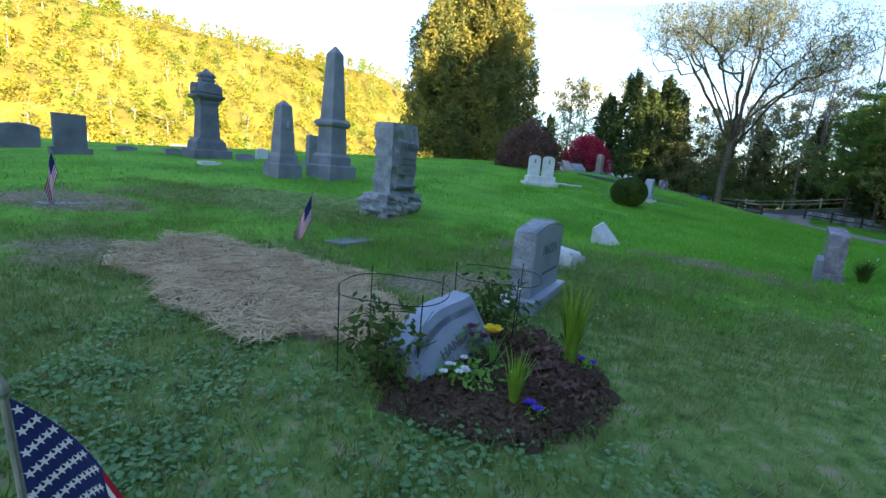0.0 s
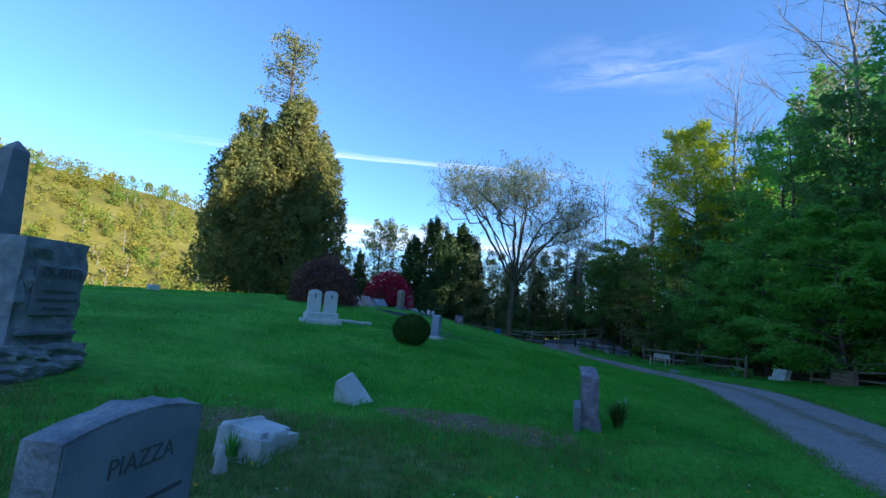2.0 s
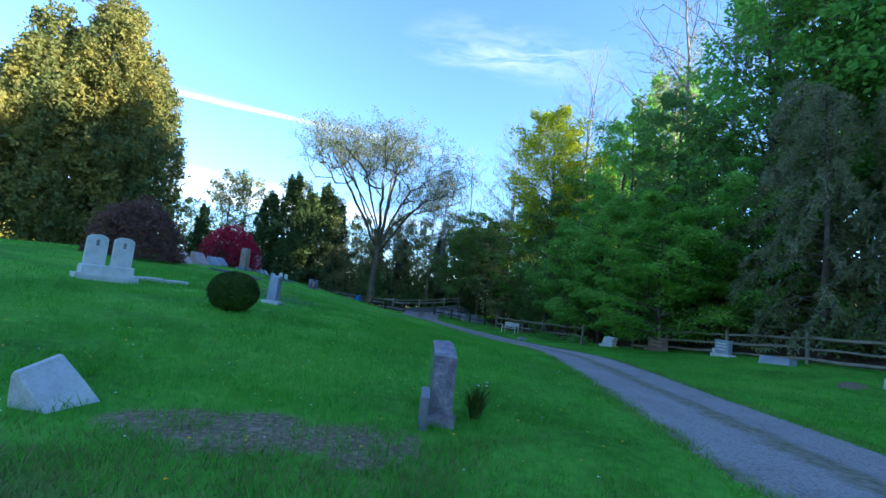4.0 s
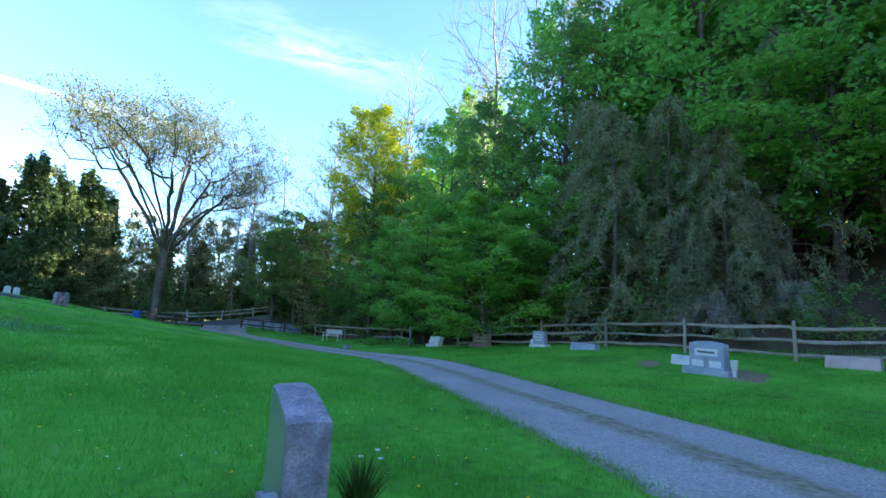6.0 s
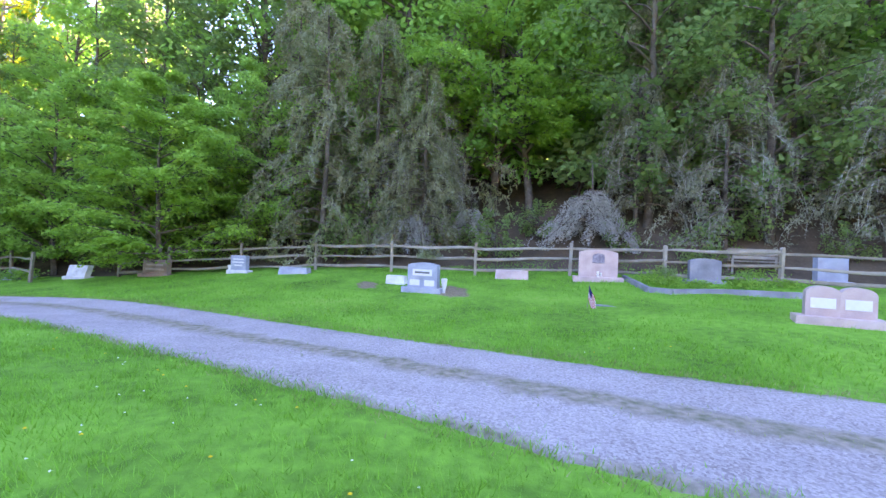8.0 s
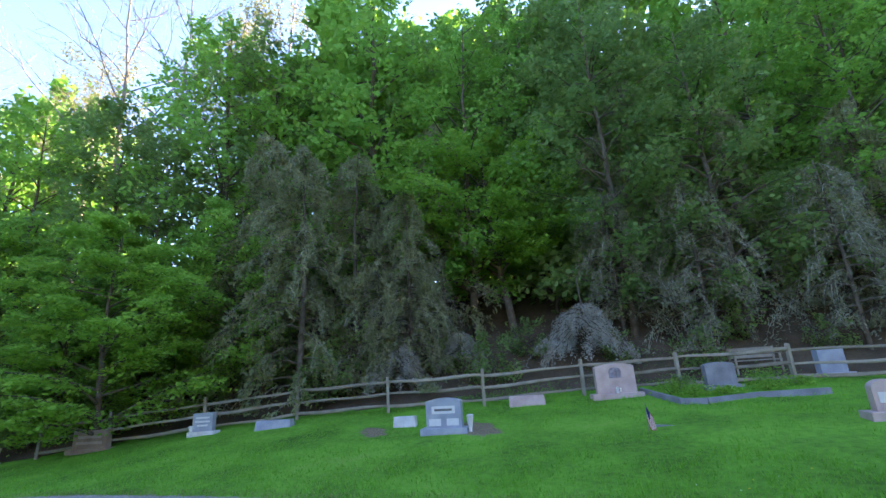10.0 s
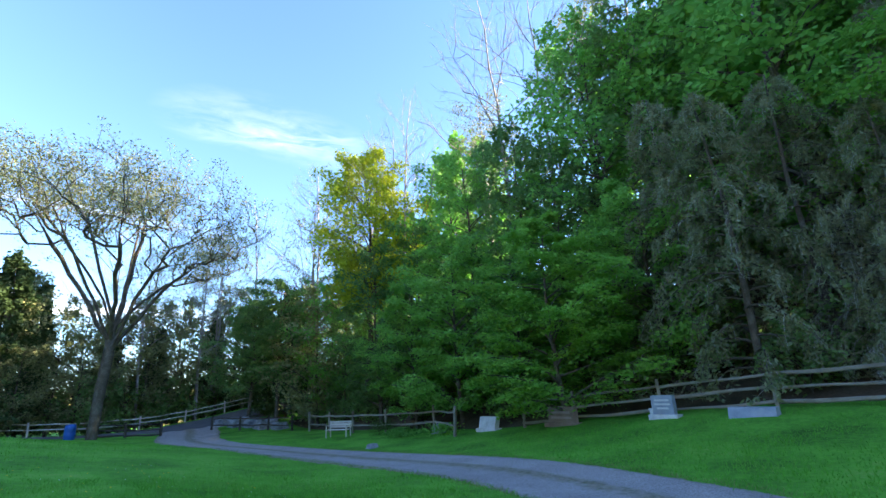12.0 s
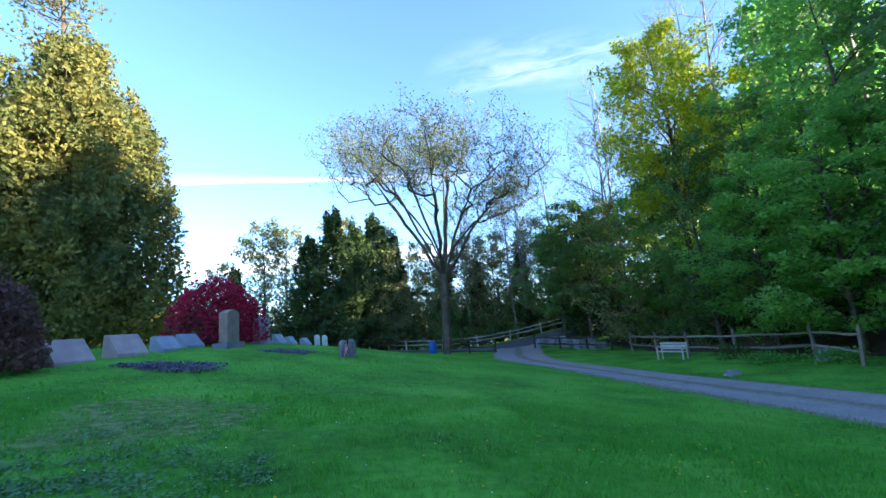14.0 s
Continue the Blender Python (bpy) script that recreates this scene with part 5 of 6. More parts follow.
stand(maple, 26.0, 26.0, 140, 0.95, "green maple at the wood's edge", "tree", "young maples")
for x, y, r_, s_ in ((25.6, 22.4, 80, 1.2), (25.8, 18.8, 300, 0.95), (26.0, 11.8, 120, 1.1), (24.2, -12.0, 220, 1.0), (30.0, 37.0, 250, 1.3)):
    tagged(copy_thing(maple, pose(x, y, ground_z(x, y), 0, 0, r_) @ Matrix.Scale(s_, 4)), "layered fresh green maple at the wood's edge", "tree", "young maples")
shade = leafy_tree("maple_tree", 12.5, 4.2, T, M["leaf_mid"], 44, 8, 62, 0.2, 0.3, 0.2, 0, "bark", "round", 0.35, 0.5, 0.15, 3)
stand(shade, 28.2, 43.6, 15, 1.0, "green maple with a clear trunk above boulders")
tagged(copy_thing(shade, pose(26.4, 45.0, ground_z(26.4, 45.0), 0, 0, 95) @ Matrix.Scale(0.82, 4)), "green maple with a clear trunk above boulders", "tree")
big = leafy_tree("maple_tree", 12.0, 5.0, T, M["leaf_bright"], 46, 9, 90, 0.2, 0.36, 0.24, -0.14, "bark", "tier", 0.4, 0.6, 0.1, 2)
stand(big, 25.6, -1.6, 200, 1.0, "tall leaning maple with bright layered leaves")
wood_a = leafy_tree("forest_tree", 24.0, 5.0, T, M["leaf_green"], 44, 7, 30, 0.33, 0.12, 0.3, 0, "bark", "round", 0.6, 0.4, 0.3, 4)
stand(wood_a, 29.5, 5.0, 0, 1.05, "tall green broadleaf tree in the wood")
wood_b = leafy_tree("forest_tree", 21.0, 5.2, T, M["leaf_mid"], 42, 7, 30, 0.33, 0.12, 0.28, 0.03, "bark", "round", 0.5, 0.4, 0.3, 4)
stand(wood_b, 30.5, -6.0, 0, 1.05, "tall dull green tree in the wood")
# trees at negative y are added to block sun leaking to the lawn
for x, y, r_, s_, src in ((27.8, 27.0, 30, 0.62, wood_b), (27.6, 30.4, 140, 0.58, wood_b), (28.8, 19.5, 250, 0.74, wood_b), (31.5, 26.5, 70, 0.72, wood_a), (29.8, 14.2, 190, 0.85, wood_a), (31.5, 11.2, 60, 0.95, wood_b), (27.6, 16.5, 10, 0.62, wood_b), (28.4, 23.0, 100, 0.66, wood_a), (31.5, 31.5, 200, 0.6, wood_a), (29.0, 36.0, 320, 0.42, wood_b), (33.0, 15.5, 80, 0.9, wood_a), (35.0, 22.0, 180, 0.78, wood_b), (35.0, 30.0, 270, 0.6, wood_a), (33.0, 40.0, 20, 0.55, wood_b), (36.0, 49.0, 130, 0.55, wood_a), (28.6, -8.6, 40, 0.78, wood_b), (31.8, -10.0, 320, 1.0, wood_a), (35.0, -13.5, 110, 1.05, wood_b), (33.0, -4.5, 200, 0.95, wood_a)):
    tagged(copy_thing(src, pose(x, y, ground_z(x, y), 0, 0, r_) @ Matrix.Scale(s_, 4)), "green broadleaf tree at the wood's edge", "tree", "trees of the wood's edge")
# coarse tree for the hidden deep rows, added to block the low sun
wood_sunblock = leafy_tree("forest_tree", 23.0, 5.4, T, M["leaf_green"], 34, 6, 18, 0.8, 0.15, 0.3, 0, "bark", "round", 0.6, 0.4, 0.5, 6)
stand(wood_sunblock, 39.0, -2.0, 0, 1.0, "tall green tree added deep in the wood to block sun")
# unseen trees added to shade the lawn, the road and the lower cedar
spots = [(34.0, 7.5, 3), (37.0, 9.5, 3), (39.5, 3.0, 3), (36.0, 4.5, 3), (43.0, -1.0, 3), (42.0, 41.0, 3), (46.0, 34.0, 3), (44.0, 47.0, 3), (52.0, 37.0, 3), (50.0, 44.0, 3), (44.0, -14.0, 3), (46.0, -20.0, 3), (44.0, -26.0, 3), (40.0, -31.0, 3), (36.0, -36.0, 3), (48.0, -8.0, 3), (40.0, -10.0, 3), (38.0, -17.0, 3), (34.0, -23.0, 3), (30.0, -30.0, 3)]
for row, (off, step) in enumerate(((6.0, 5.6), (11.8, 6.2), (19.0, 6.2), (28.0, 6.0))):
    y = -46.0 + row * 1.7
    while y < (30, 21, 17, 2)[row]:
        spots.append((float(fence_x(y)) + off + T.uniform(-1.2, 1.2), y + T.uniform(-1.2, 1.2), row))
        y += step * T.uniform(0.85, 1.15)
for x, y, row in spots:
    if math.hypot(x - 29.5, y - 5) < 3 or math.hypot(x - 30.5, y + 6) < 3 or (row == 0 and y > 10):
        continue
    src = wood_sunblock if row > 1 else wood_a if T.uniform() < 0.6 else wood_b
    s_ = T.uniform(0.62, 0.8) if row == 0 else T.uniform(0.82, 1.12)
    if y > 9 and row < 3:
        s_ *= 0.6 if y > 14 else 0.85
    tagged(copy_thing(src, pose(x, y, ground_z(x, y), T.uniform(-2, 2), T.uniform(-2, 2), T.uniform(0, 360)) @ Matrix.Scale(s_, 4)), "tall broadleaf tree in the dense wood, deep ones added as sun block", "tree", "trees of the wood")
# low thicket under the wood's edge
thicket = leafy_tree("shrub", 3.0, 1.6, T, M["leaf_mid"], 15, 4, 22, 0.2, 0.08, 0.05, 0, "bark", "round", 0.8, 0.4, 0.2, 4)
stand(thicket, 24.6, 6.4, 0, 1.0, "scrubby green thicket behind the fence", "shrub", "thicket")
y = -30.0
while y < 41:
    x = float(fence_x(y)) + T.uniform(1.6, 4.6)
    tagged(copy_thing(thicket, pose(x, y, ground_z(x, y), 0, 0, T.uniform(0, 360)) @ Matrix.Scale(T.uniform(0.4, 0.95), 4)), "scrubby green thicket behind the fence", "shrub", "thicket")
    y += T.uniform(1.8, 3.2)
# undergrowth deeper in, and the hedge behind the road
for k in range(46):
    y = T.uniform(-34, 11)
    x = float(fence_x(y)) + T.uniform(8, 23)
    tagged(copy_thing(thicket, pose(x, y, ground_z(x, y), 0, 0, T.uniform(0, 360)) @ Matrix.Scale(T.uniform(1.7, 2.7), 4)), "scrubby green undergrowth deep in the wood, some added as sun block", "shrub", "undergrowth")
# big thickets added along the sun's line to stop it reaching the lawn
for x, y in ((26.8, -4.4), (28.8, -7.0), (31.5, -9.6), (34.5, -12.2), (23.5, -18.0), (25.4, -19.8), (28.0, -21.8), (31.0, -24.4)):
    tagged(copy_thing(thicket, pose(x, y, ground_z(x, y), 0, 0, T.uniform(0, 360)) @ Matrix.Scale(T.uniform(2.1, 2.6), 4)), "scrubby green undergrowth deep in the wood, some added as sun block", "shrub", "undergrowth")
for k in range(22):
    y = 12.0 + 1.3 * k
    x = float(fence_x(y)) + T.uniform(4.5, 10.0)
    tagged(copy_thing(thicket, pose(x, y, ground_z(x, y), 0, 0, T.uniform(0, 360)) @ Matrix.Scale(T.uniform(1.4, 2.1), 4)), "tall scrubby undergrowth behind the wood's edge", "shrub", "undergrowth")
for k in range(46):
    x = -6.0 + 1.12 * k
    y = float(np.interp(x, [-6, 12, 19, 31, 42], [62.5, 56.5, 54.6, 53.6, 53.6])) + T.uniform(0, 4.5)
    tagged(copy_thing(thicket, pose(x, y, ground_z(x, y), 0, 0, T.uniform(0, 360)) @ Matrix.Scale(T.uniform(0.9, 1.6), 4)), "scrubby green hedge behind the asphalt road", "shrub", "roadside hedge")

# drooping evergreens
hem = hemlock_tree("hemlock_tree", 12.0, 3.4, T, M["hemlock"], 60, 10, 22, 1.05, leaf=0.21)
stand(hem, 23.8, 8.6, 0, 1.0, "shaggy grey green hemlock with hanging boughs")
for x, y, r_, s_ in ((23.4, 3.9, 100, 0.75), (24.8, 6.0, 210, 0.95), (26.6, 2.0, 20, 1.05), (26.0, 10.5, 310, 1.1), (24.2, -6.6, 160, 0.85), (21.8, -12.0, 250, 0.9), (18.6, -15.5, 130, 0.85), (15.0, -19.0, 5, 0.9), (25.5, -9.5, 40, 1.1)):
    tagged(copy_thing(hem, pose(x, y, ground_z(x, y), 0, 0, r_) @ Matrix.Scale(s_, 4)), "shaggy grey green hemlock at the wood's edge", "tree", "hemlocks")
weep = hemlock_tree("weeping_shrub", 4.0, 3.3, T, M["grey_weep"], 40, 10, 34, 0.8, 0.3, 0.07, 0.11, 0.72)
stand(weep, 22.0, -3.4, 0, 0.95, "pale grey weeping shrub arching over the fence", "shrub")
for x, y, r_, s_ in ((23.4, 4.4, 20, 0.75), (23.9, 1.6, 260, 0.65)):
    tagged(copy_thing(weep, pose(x, y, ground_z(x, y), 0, 0, r_) @ Matrix.Scale(s_, 4)), "pale grey weeping shrub behind the fence", "shrub", "weeping shrubs")
shag = hemlock_tree("hemlock_tree", 7.6, 3.0, T, M["lichen"], 38, 9, 26, 1.35, 0.16, 0.11, 0.15)
stand(shag, 20.5, -8.3, 0, 1.0, "pale lichened hemlock with bare hanging boughs")
for x, y, r_, s_ in ((18.2, -12.6, 190, 1.0), (22.6, -5.6, 100, 0.95), (24.3, 5.2, 250, 0.75), (23.2, -10.5, 30, 1.15), (24.4, 2.9, 300, 0.7)):
    tagged(copy_thing(shag, pose(x, y, ground_z(x, y), 0, 0, r_) @ Matrix.Scale(s_, 4)), "pale lichened hemlock with bare hanging boughs", "tree", "lichened hemlocks")

# conifers and mixed trees behind the brow and the road
con = leafy_tree("conifer_tree", 13.5, 3.0, T, M["conifer"], 54, 6, 36, 0.34, 0.03, 0.2, 0, "bark", "cone", 0.35, 0.2, 0.35, 6)
stand(con, 8.0, 55.5, 0, 1.02, "dark dense conifer behind the brow")
for x, y, r_, s_ in ((5.6, 57.0, 60, 0.8), (10.2, 56.9, 110, 0.92), (12.4, 58.5, 200, 1.05), (15.0, 61.0, 10, 0.95), (30.5, 45.5, 77, 0.85), (-1.5, 57.5, 150, 0.55), (24.2, 58.5, 33, 0.7), (29.5, 57.6, 93, 0.75), (35.0, 57.0, 143, 0.85), (40.0, 57.5, 263, 0.8), (20.8, 60.5, 300, 0.75)):
    tagged(copy_thing(con, pose(x, y, ground_z(x, y), 0, 0, r_) @ Matrix.Scale(s_, 4)), "dark conifer beyond the cemetery", "tree", "conifers")
mid = leafy_tree("broadleaf_tree", 13.0, 4.0, T, M["leaf_oak"], 38, 7, 28, 0.27, 0.06, 0.2, 0, "bark", "round", 0.6, 0.35, 0.3, 4)
stand(mid, 13.2, 60.0, 0, 1.05, "olive green tree beyond the road")
for x, y, r_, s_ in ((9.0, 62.0, 40, 1.1), (18.5, 59.5, 130, 0.9), (3.2, 63.0, 80, 1.0), (0.8, 60.0, 300, 0.95), (20.6, 57.6, 20, 0.8), (22.8, 56.8, 220, 0.9), (13.6, 55.8, 70, 0.5), (17.5, 55.5, 170, 0.6), (27.0, 60.0, 30, 1.0), (33.0, 59.0, 99, 1.1), (25.8, 56.4, 15, 0.75), (31.2, 56.0, 115, 0.8), (37.5, 56.0, 215, 0.9), (43.5, 55.0, 315, 1.0), (16.0, 57.0, 265, 0.6), (29.0, 39.0, 66, 0.85), (-4.5, 66.0, 20, 0.7)):
    tagged(copy_thing(mid, pose(x, y, ground_z(x, y), 0, 0, r_) @ Matrix.Scale(s_, 4)), "olive green tree beyond the road", "tree", "roadside trees")


def dome_bush(name, r_, h_, n, leaf, mat, rng_, label, x, y, weeping=False, stem=True):
    """A low dome of leaves on short stems."""
    ob = new(name)
    if stem:
        lines = [wobbly((0, 0, -0.1), (rng_.normal() * r_ * 0.5, rng_.normal() * r_ * 0.5, h_ * 0.8), 0.05, 0.01, rng_, 4, 0.08) for _ in range(9)]
        v, f = tubes(lines, 5)
        mesh_object("stem", v, f, M["bark"], ob)
    q = rng_.normal(size=(n, 3))
    q /= np.linalg.norm(q, axis=1, keepdims=True)
    q[:, 2] = np.abs(q[:, 2])
    rad = rng_.uniform(0.75, 1.03, (n, 1)) * (1 + 0.10 * np.sin(q[:, :1] * 7 + 1) * np.cos(q[:, 1:2] * 6))
    p = q * rad * [r_, r_, h_]
    if weeping:
        p[:, 2] = p[:, 2] * 0.98 - 0.12 * h_ * rng_.uniform(0, 1, n) + 0.05
        p[:, 2] = np.maximum(p[:, 2], 0.06)
    v, f = leaf_quads(p, leaf, rng_, 0.1 if weeping else 0.3, 0.45, 0.8 if weeping else 0.0)
    mesh_object("crown", v, f, mat, ob)
    return stand(ob, x, y, 0, 1.0, label, "bush")


dome_bush("weeping_bush", 1.75, 2.6, 9000, 0.16, M["brown_leaf"], T, "dark maroon weeping bush on the brow", -2.1, 21.6, True)
dome_bush("red_maple", 1.75, 2.55, 8500, 0.15, M["red_leaf"], T, "crimson dwarf maple behind the brown stone", 1.6, 29.6)
dome_bush("red_maple", 1.3, 1.5, 5000, 0.14, M["brown_leaf"], T, "dark maroon bush behind the brown stone", 1.3, 29.2, True)

# clipped ball bush, split into two lobes
ob = new("ball_bush")
q = T.normal(size=(15000, 3))
q /= np.linalg.norm(q, axis=1, keepdims=True)
groove = np.exp(-((q[:, :1] * 0.8 + q[:, 1:2] * 0.6 + 0.25) / 0.07) ** 2)
p = q * (1 - 0.12 * groove) * T.uniform(0.86, 1.02, (15000, 1)) * [0.52, 0.5, 0.44] + [0, 0, 0.42]
p[:, 2] = np.maximum(p[:, 2], 0.02)
v, f = leaf_quads(p, 0.045, T, 0.0, 0.5)
mesh_object("crown", v, f, M["yew"], ob)
core = lathe([(.2, 0.02), (.4, .15), (.46, .4), (.38, .65), (.2, .78)], 14)
part("core", core, M["yew"], ob, smooth=True)
stand(ob, 1.58, 9.75, 0, 1.0, "clipped round dark green yew bush", "bush")

# ---------------------------------------------------------------- far hillside
H = np.random.default_rng(3)
n = 2600
az, dist = np.radians(H.uniform(-112, -3, n)), H.uniform(95, 300, n)
hx, hy = dist * np.sin(az), dist * np.cos(az)
keep = ~((np.abs(hx + 76) < 16) & (np.abs(hy - 80) < 14))
hx, hy = hx[keep], hy[keep]
hz = land(hx, hy)
tall = H.uniform(4.8, 7.6, len(hx)) * np.where(np.hypot(hx, hy) < 130, 1.15, 1.0)
per = 92
t = H.uniform(0.12, 1.0, (len(hx), per))
r_ = tall[:, None] * 0.44 * np.sqrt(np.clip(1.05 - t, 0, 1)) * np.minimum(1, 0.5 + 2 * t) * H.uniform(0.3, 1.1, t.shape)
a = H.uniform(0, 2 * np.pi, t.shape)
p = np.stack([hx[:, None] + r_ * np.cos(a), hy[:, None] + r_ * np.sin(a), hz[:, None] + tall[:, None] * t], -1).reshape(-1, 3)
v, f = leaf_quads(p, 0.75, H, 0.3, 0.7)
tagged(mesh_object("hillside_trees", v, f, M["far_leaf"]), "sunlit spring woods on the far hillside", "woods", kind="stuff")
lines = []
for k in range(0, len(hx), 9):
    lines.append([((hx[k], hy[k], hz[k] - 0.5), 0.22), ((hx[k] + H.normal() * 0.4, hy[k], hz[k] + tall[k] * 0.6), 0.14), ((hx[k] + H.normal() * 0.9, hy[k], hz[k] + tall[k] * 1.12), 0.04)])
    for _ in range(4):
        z0 = H.uniform(0.4, 0.8)
        lines.append([((hx[k], hy[k], hz[k] + tall[k] * z0), 0.09), ((hx[k] + H.normal() * 1.8, hy[k] + H.normal() * 1.8, hz[k] + tall[k] * (z0 + 0.3)), 0.03)])
v, f = tubes(lines, 3)
tagged(mesh_object("hillside_trunks", v, f, M["bark_pale"]), "pale bare trunks on the far hillside", "woods", kind="stuff")


def house(x, y, rz, w, d, h, label):
    ob = thing("house", x, y, rz, label, "house")
    part("wall", box(-w / 2, w / 2, -d / 2, d / 2, -1.0, h, 0), M["house_white"], ob)
    bm = bmesh.new()
    a = [bm.verts.new((sx_ * (w / 2 + 0.3), sy_, z)) for sx_ in (-1, 1) for sy_, z in ((-d / 2 - 0.4, h), (0, h + d * 0.36), (d / 2 + 0.4, h))]
    for q in ((0, 1, 4, 3), (1, 2, 5, 4), (2, 0, 3, 5)):
        bm.faces.new([a[k] for k in q])
    bm.faces.new(a[:3])
    bm.faces.new(a[3:])
    part("roof", bm, M["roof_grey"], ob)
    for k in range(3):
        for zz in ((1.0, 3.6) if h > 4 else (1.0,)):
            wn_ = part("window", box(-w / 2 + w * (k + 0.5) / 3 - 0.5, -w / 2 + w * (k + 0.5) / 3 + 0.5, -d / 2 - 0.06, -d / 2 + 0.04, zz, zz + 1.3, 0), M["glass_dark"], ob)
    return ob


house(-76.5, 80.0, 40, 9, 7, 5.2, "white two-storey house among the valley trees")
house(-64.0, 88.0, 30, 8, 6, 3.0, "low white house among the valley trees")

# ---------------------------------------------------------------- thin clouds
def cloud(name, x, y, z, w, d, rz, label, seed, dense):
    m = bpy.data.materials.new(name)
    m.use_nodes = True
    nd, ln = m.node_tree.nodes, m.node_tree.links
    co, no, rp = nd.new("ShaderNodeTexCoord"), nd.new("ShaderNodeTexNoise"), nd.new("ShaderNodeMapRange")
    no.noise_dimensions = "4D"
    no.inputs["W"].default_value, no.inputs["Scale"].default_value, no.inputs["Detail"].default_value, no.inputs["Roughness"].default_value = seed, 2.6, 8.0, 0.62
    mp = nd.new("ShaderNodeMapping")
    mp.inputs["Scale"].default_value = (1.0, 1.5, 1.0)
    ln.new(co.outputs["Generated"], mp.inputs[0])
    ln.new(mp.outputs[0], no.inputs["Vector"])
    gr = nd.new("ShaderNodeTexGradient")
    gr.gradient_type = "SPHERICAL"
    mp2 = nd.new("ShaderNodeMapping")
    mp2.inputs["Location"].default_value, mp2.inputs["Scale"].default_value = (-1.0, -1.0, 0), (2.0, 2.0, 0.0)
    ln.new(co.outputs["Generated"], mp2.inputs[0])
    ln.new(mp2.outputs[0], gr.inputs[0])
    mul = nd.new("ShaderNodeMath")
    mul.operation = "MULTIPLY"
    rp.inputs["From Min"].default_value, rp.inputs["From Max"].default_value = 0.38, 0.78
    ln.new(no.outputs[0], rp.inputs[0])
    ln.new(rp.outputs[0], mul.inputs[0])
    ln.new(gr.outputs[0], mul.inputs[1])
    m2 = nd.new("ShaderNodeMath")
    m2.operation, m2.inputs[1].default_value, m2.use_clamp = "MULTIPLY", dense, True
    ln.new(mul.outputs[0], m2.inputs[0])
    clear, lit, mix = nd.new("ShaderNodeBsdfTransparent"), nd.new("ShaderNodeEmission"), nd.new("ShaderNodeMixShader")
    lit.inputs["Color"].default_value, lit.inputs["Strength"].default_value = (1, 0.97, 0.95, 1), 0.75
    ln.new(m2.outputs[0], mix.inputs[0])
    ln.new(clear.outputs[0], mix.inputs[1])
    ln.new(lit.outputs[0], mix.inputs[2])
    ln.new(mix.outputs[0], nd["Material Output"].inputs["Surface"])
    v = [(w * (i / 6 - 0.5), d * (j / 6 - 0.5), 25 * math.sin(i + j)) for j in range(7) for i in range(7)]
    f = [(j * 7 + i, j * 7 + i + 1, j * 7 + i + 8, j * 7 + i + 7) for j in range(6) for i in range(6)]
    ob = mesh_object(name, v, f, m)
    ob.matrix_world = pose(x, y, z, 0, 0, rz)
    ob.visible_shadow = False
    return tagged(ob, label, "cloud", kind="structure")


cloud("backdrop", 860, 1290, 900, 900, 460, -20, "thin white wispy cloud in a blue sky", 4.4, 0.36)
cloud("backdrop", -50, 2100, 730, 2400, 110, -4, "long thin white cloud streak in a blue sky", 8.0, 0.6)
cloud("backdrop", 100, 3300, 520, 3800, 1500, 0, "bright haze of cloud low above the trees", 5.0, 3.0)

# ---------------------------------------------------------------- flower bed
F_ = np.random.default_rng(9)


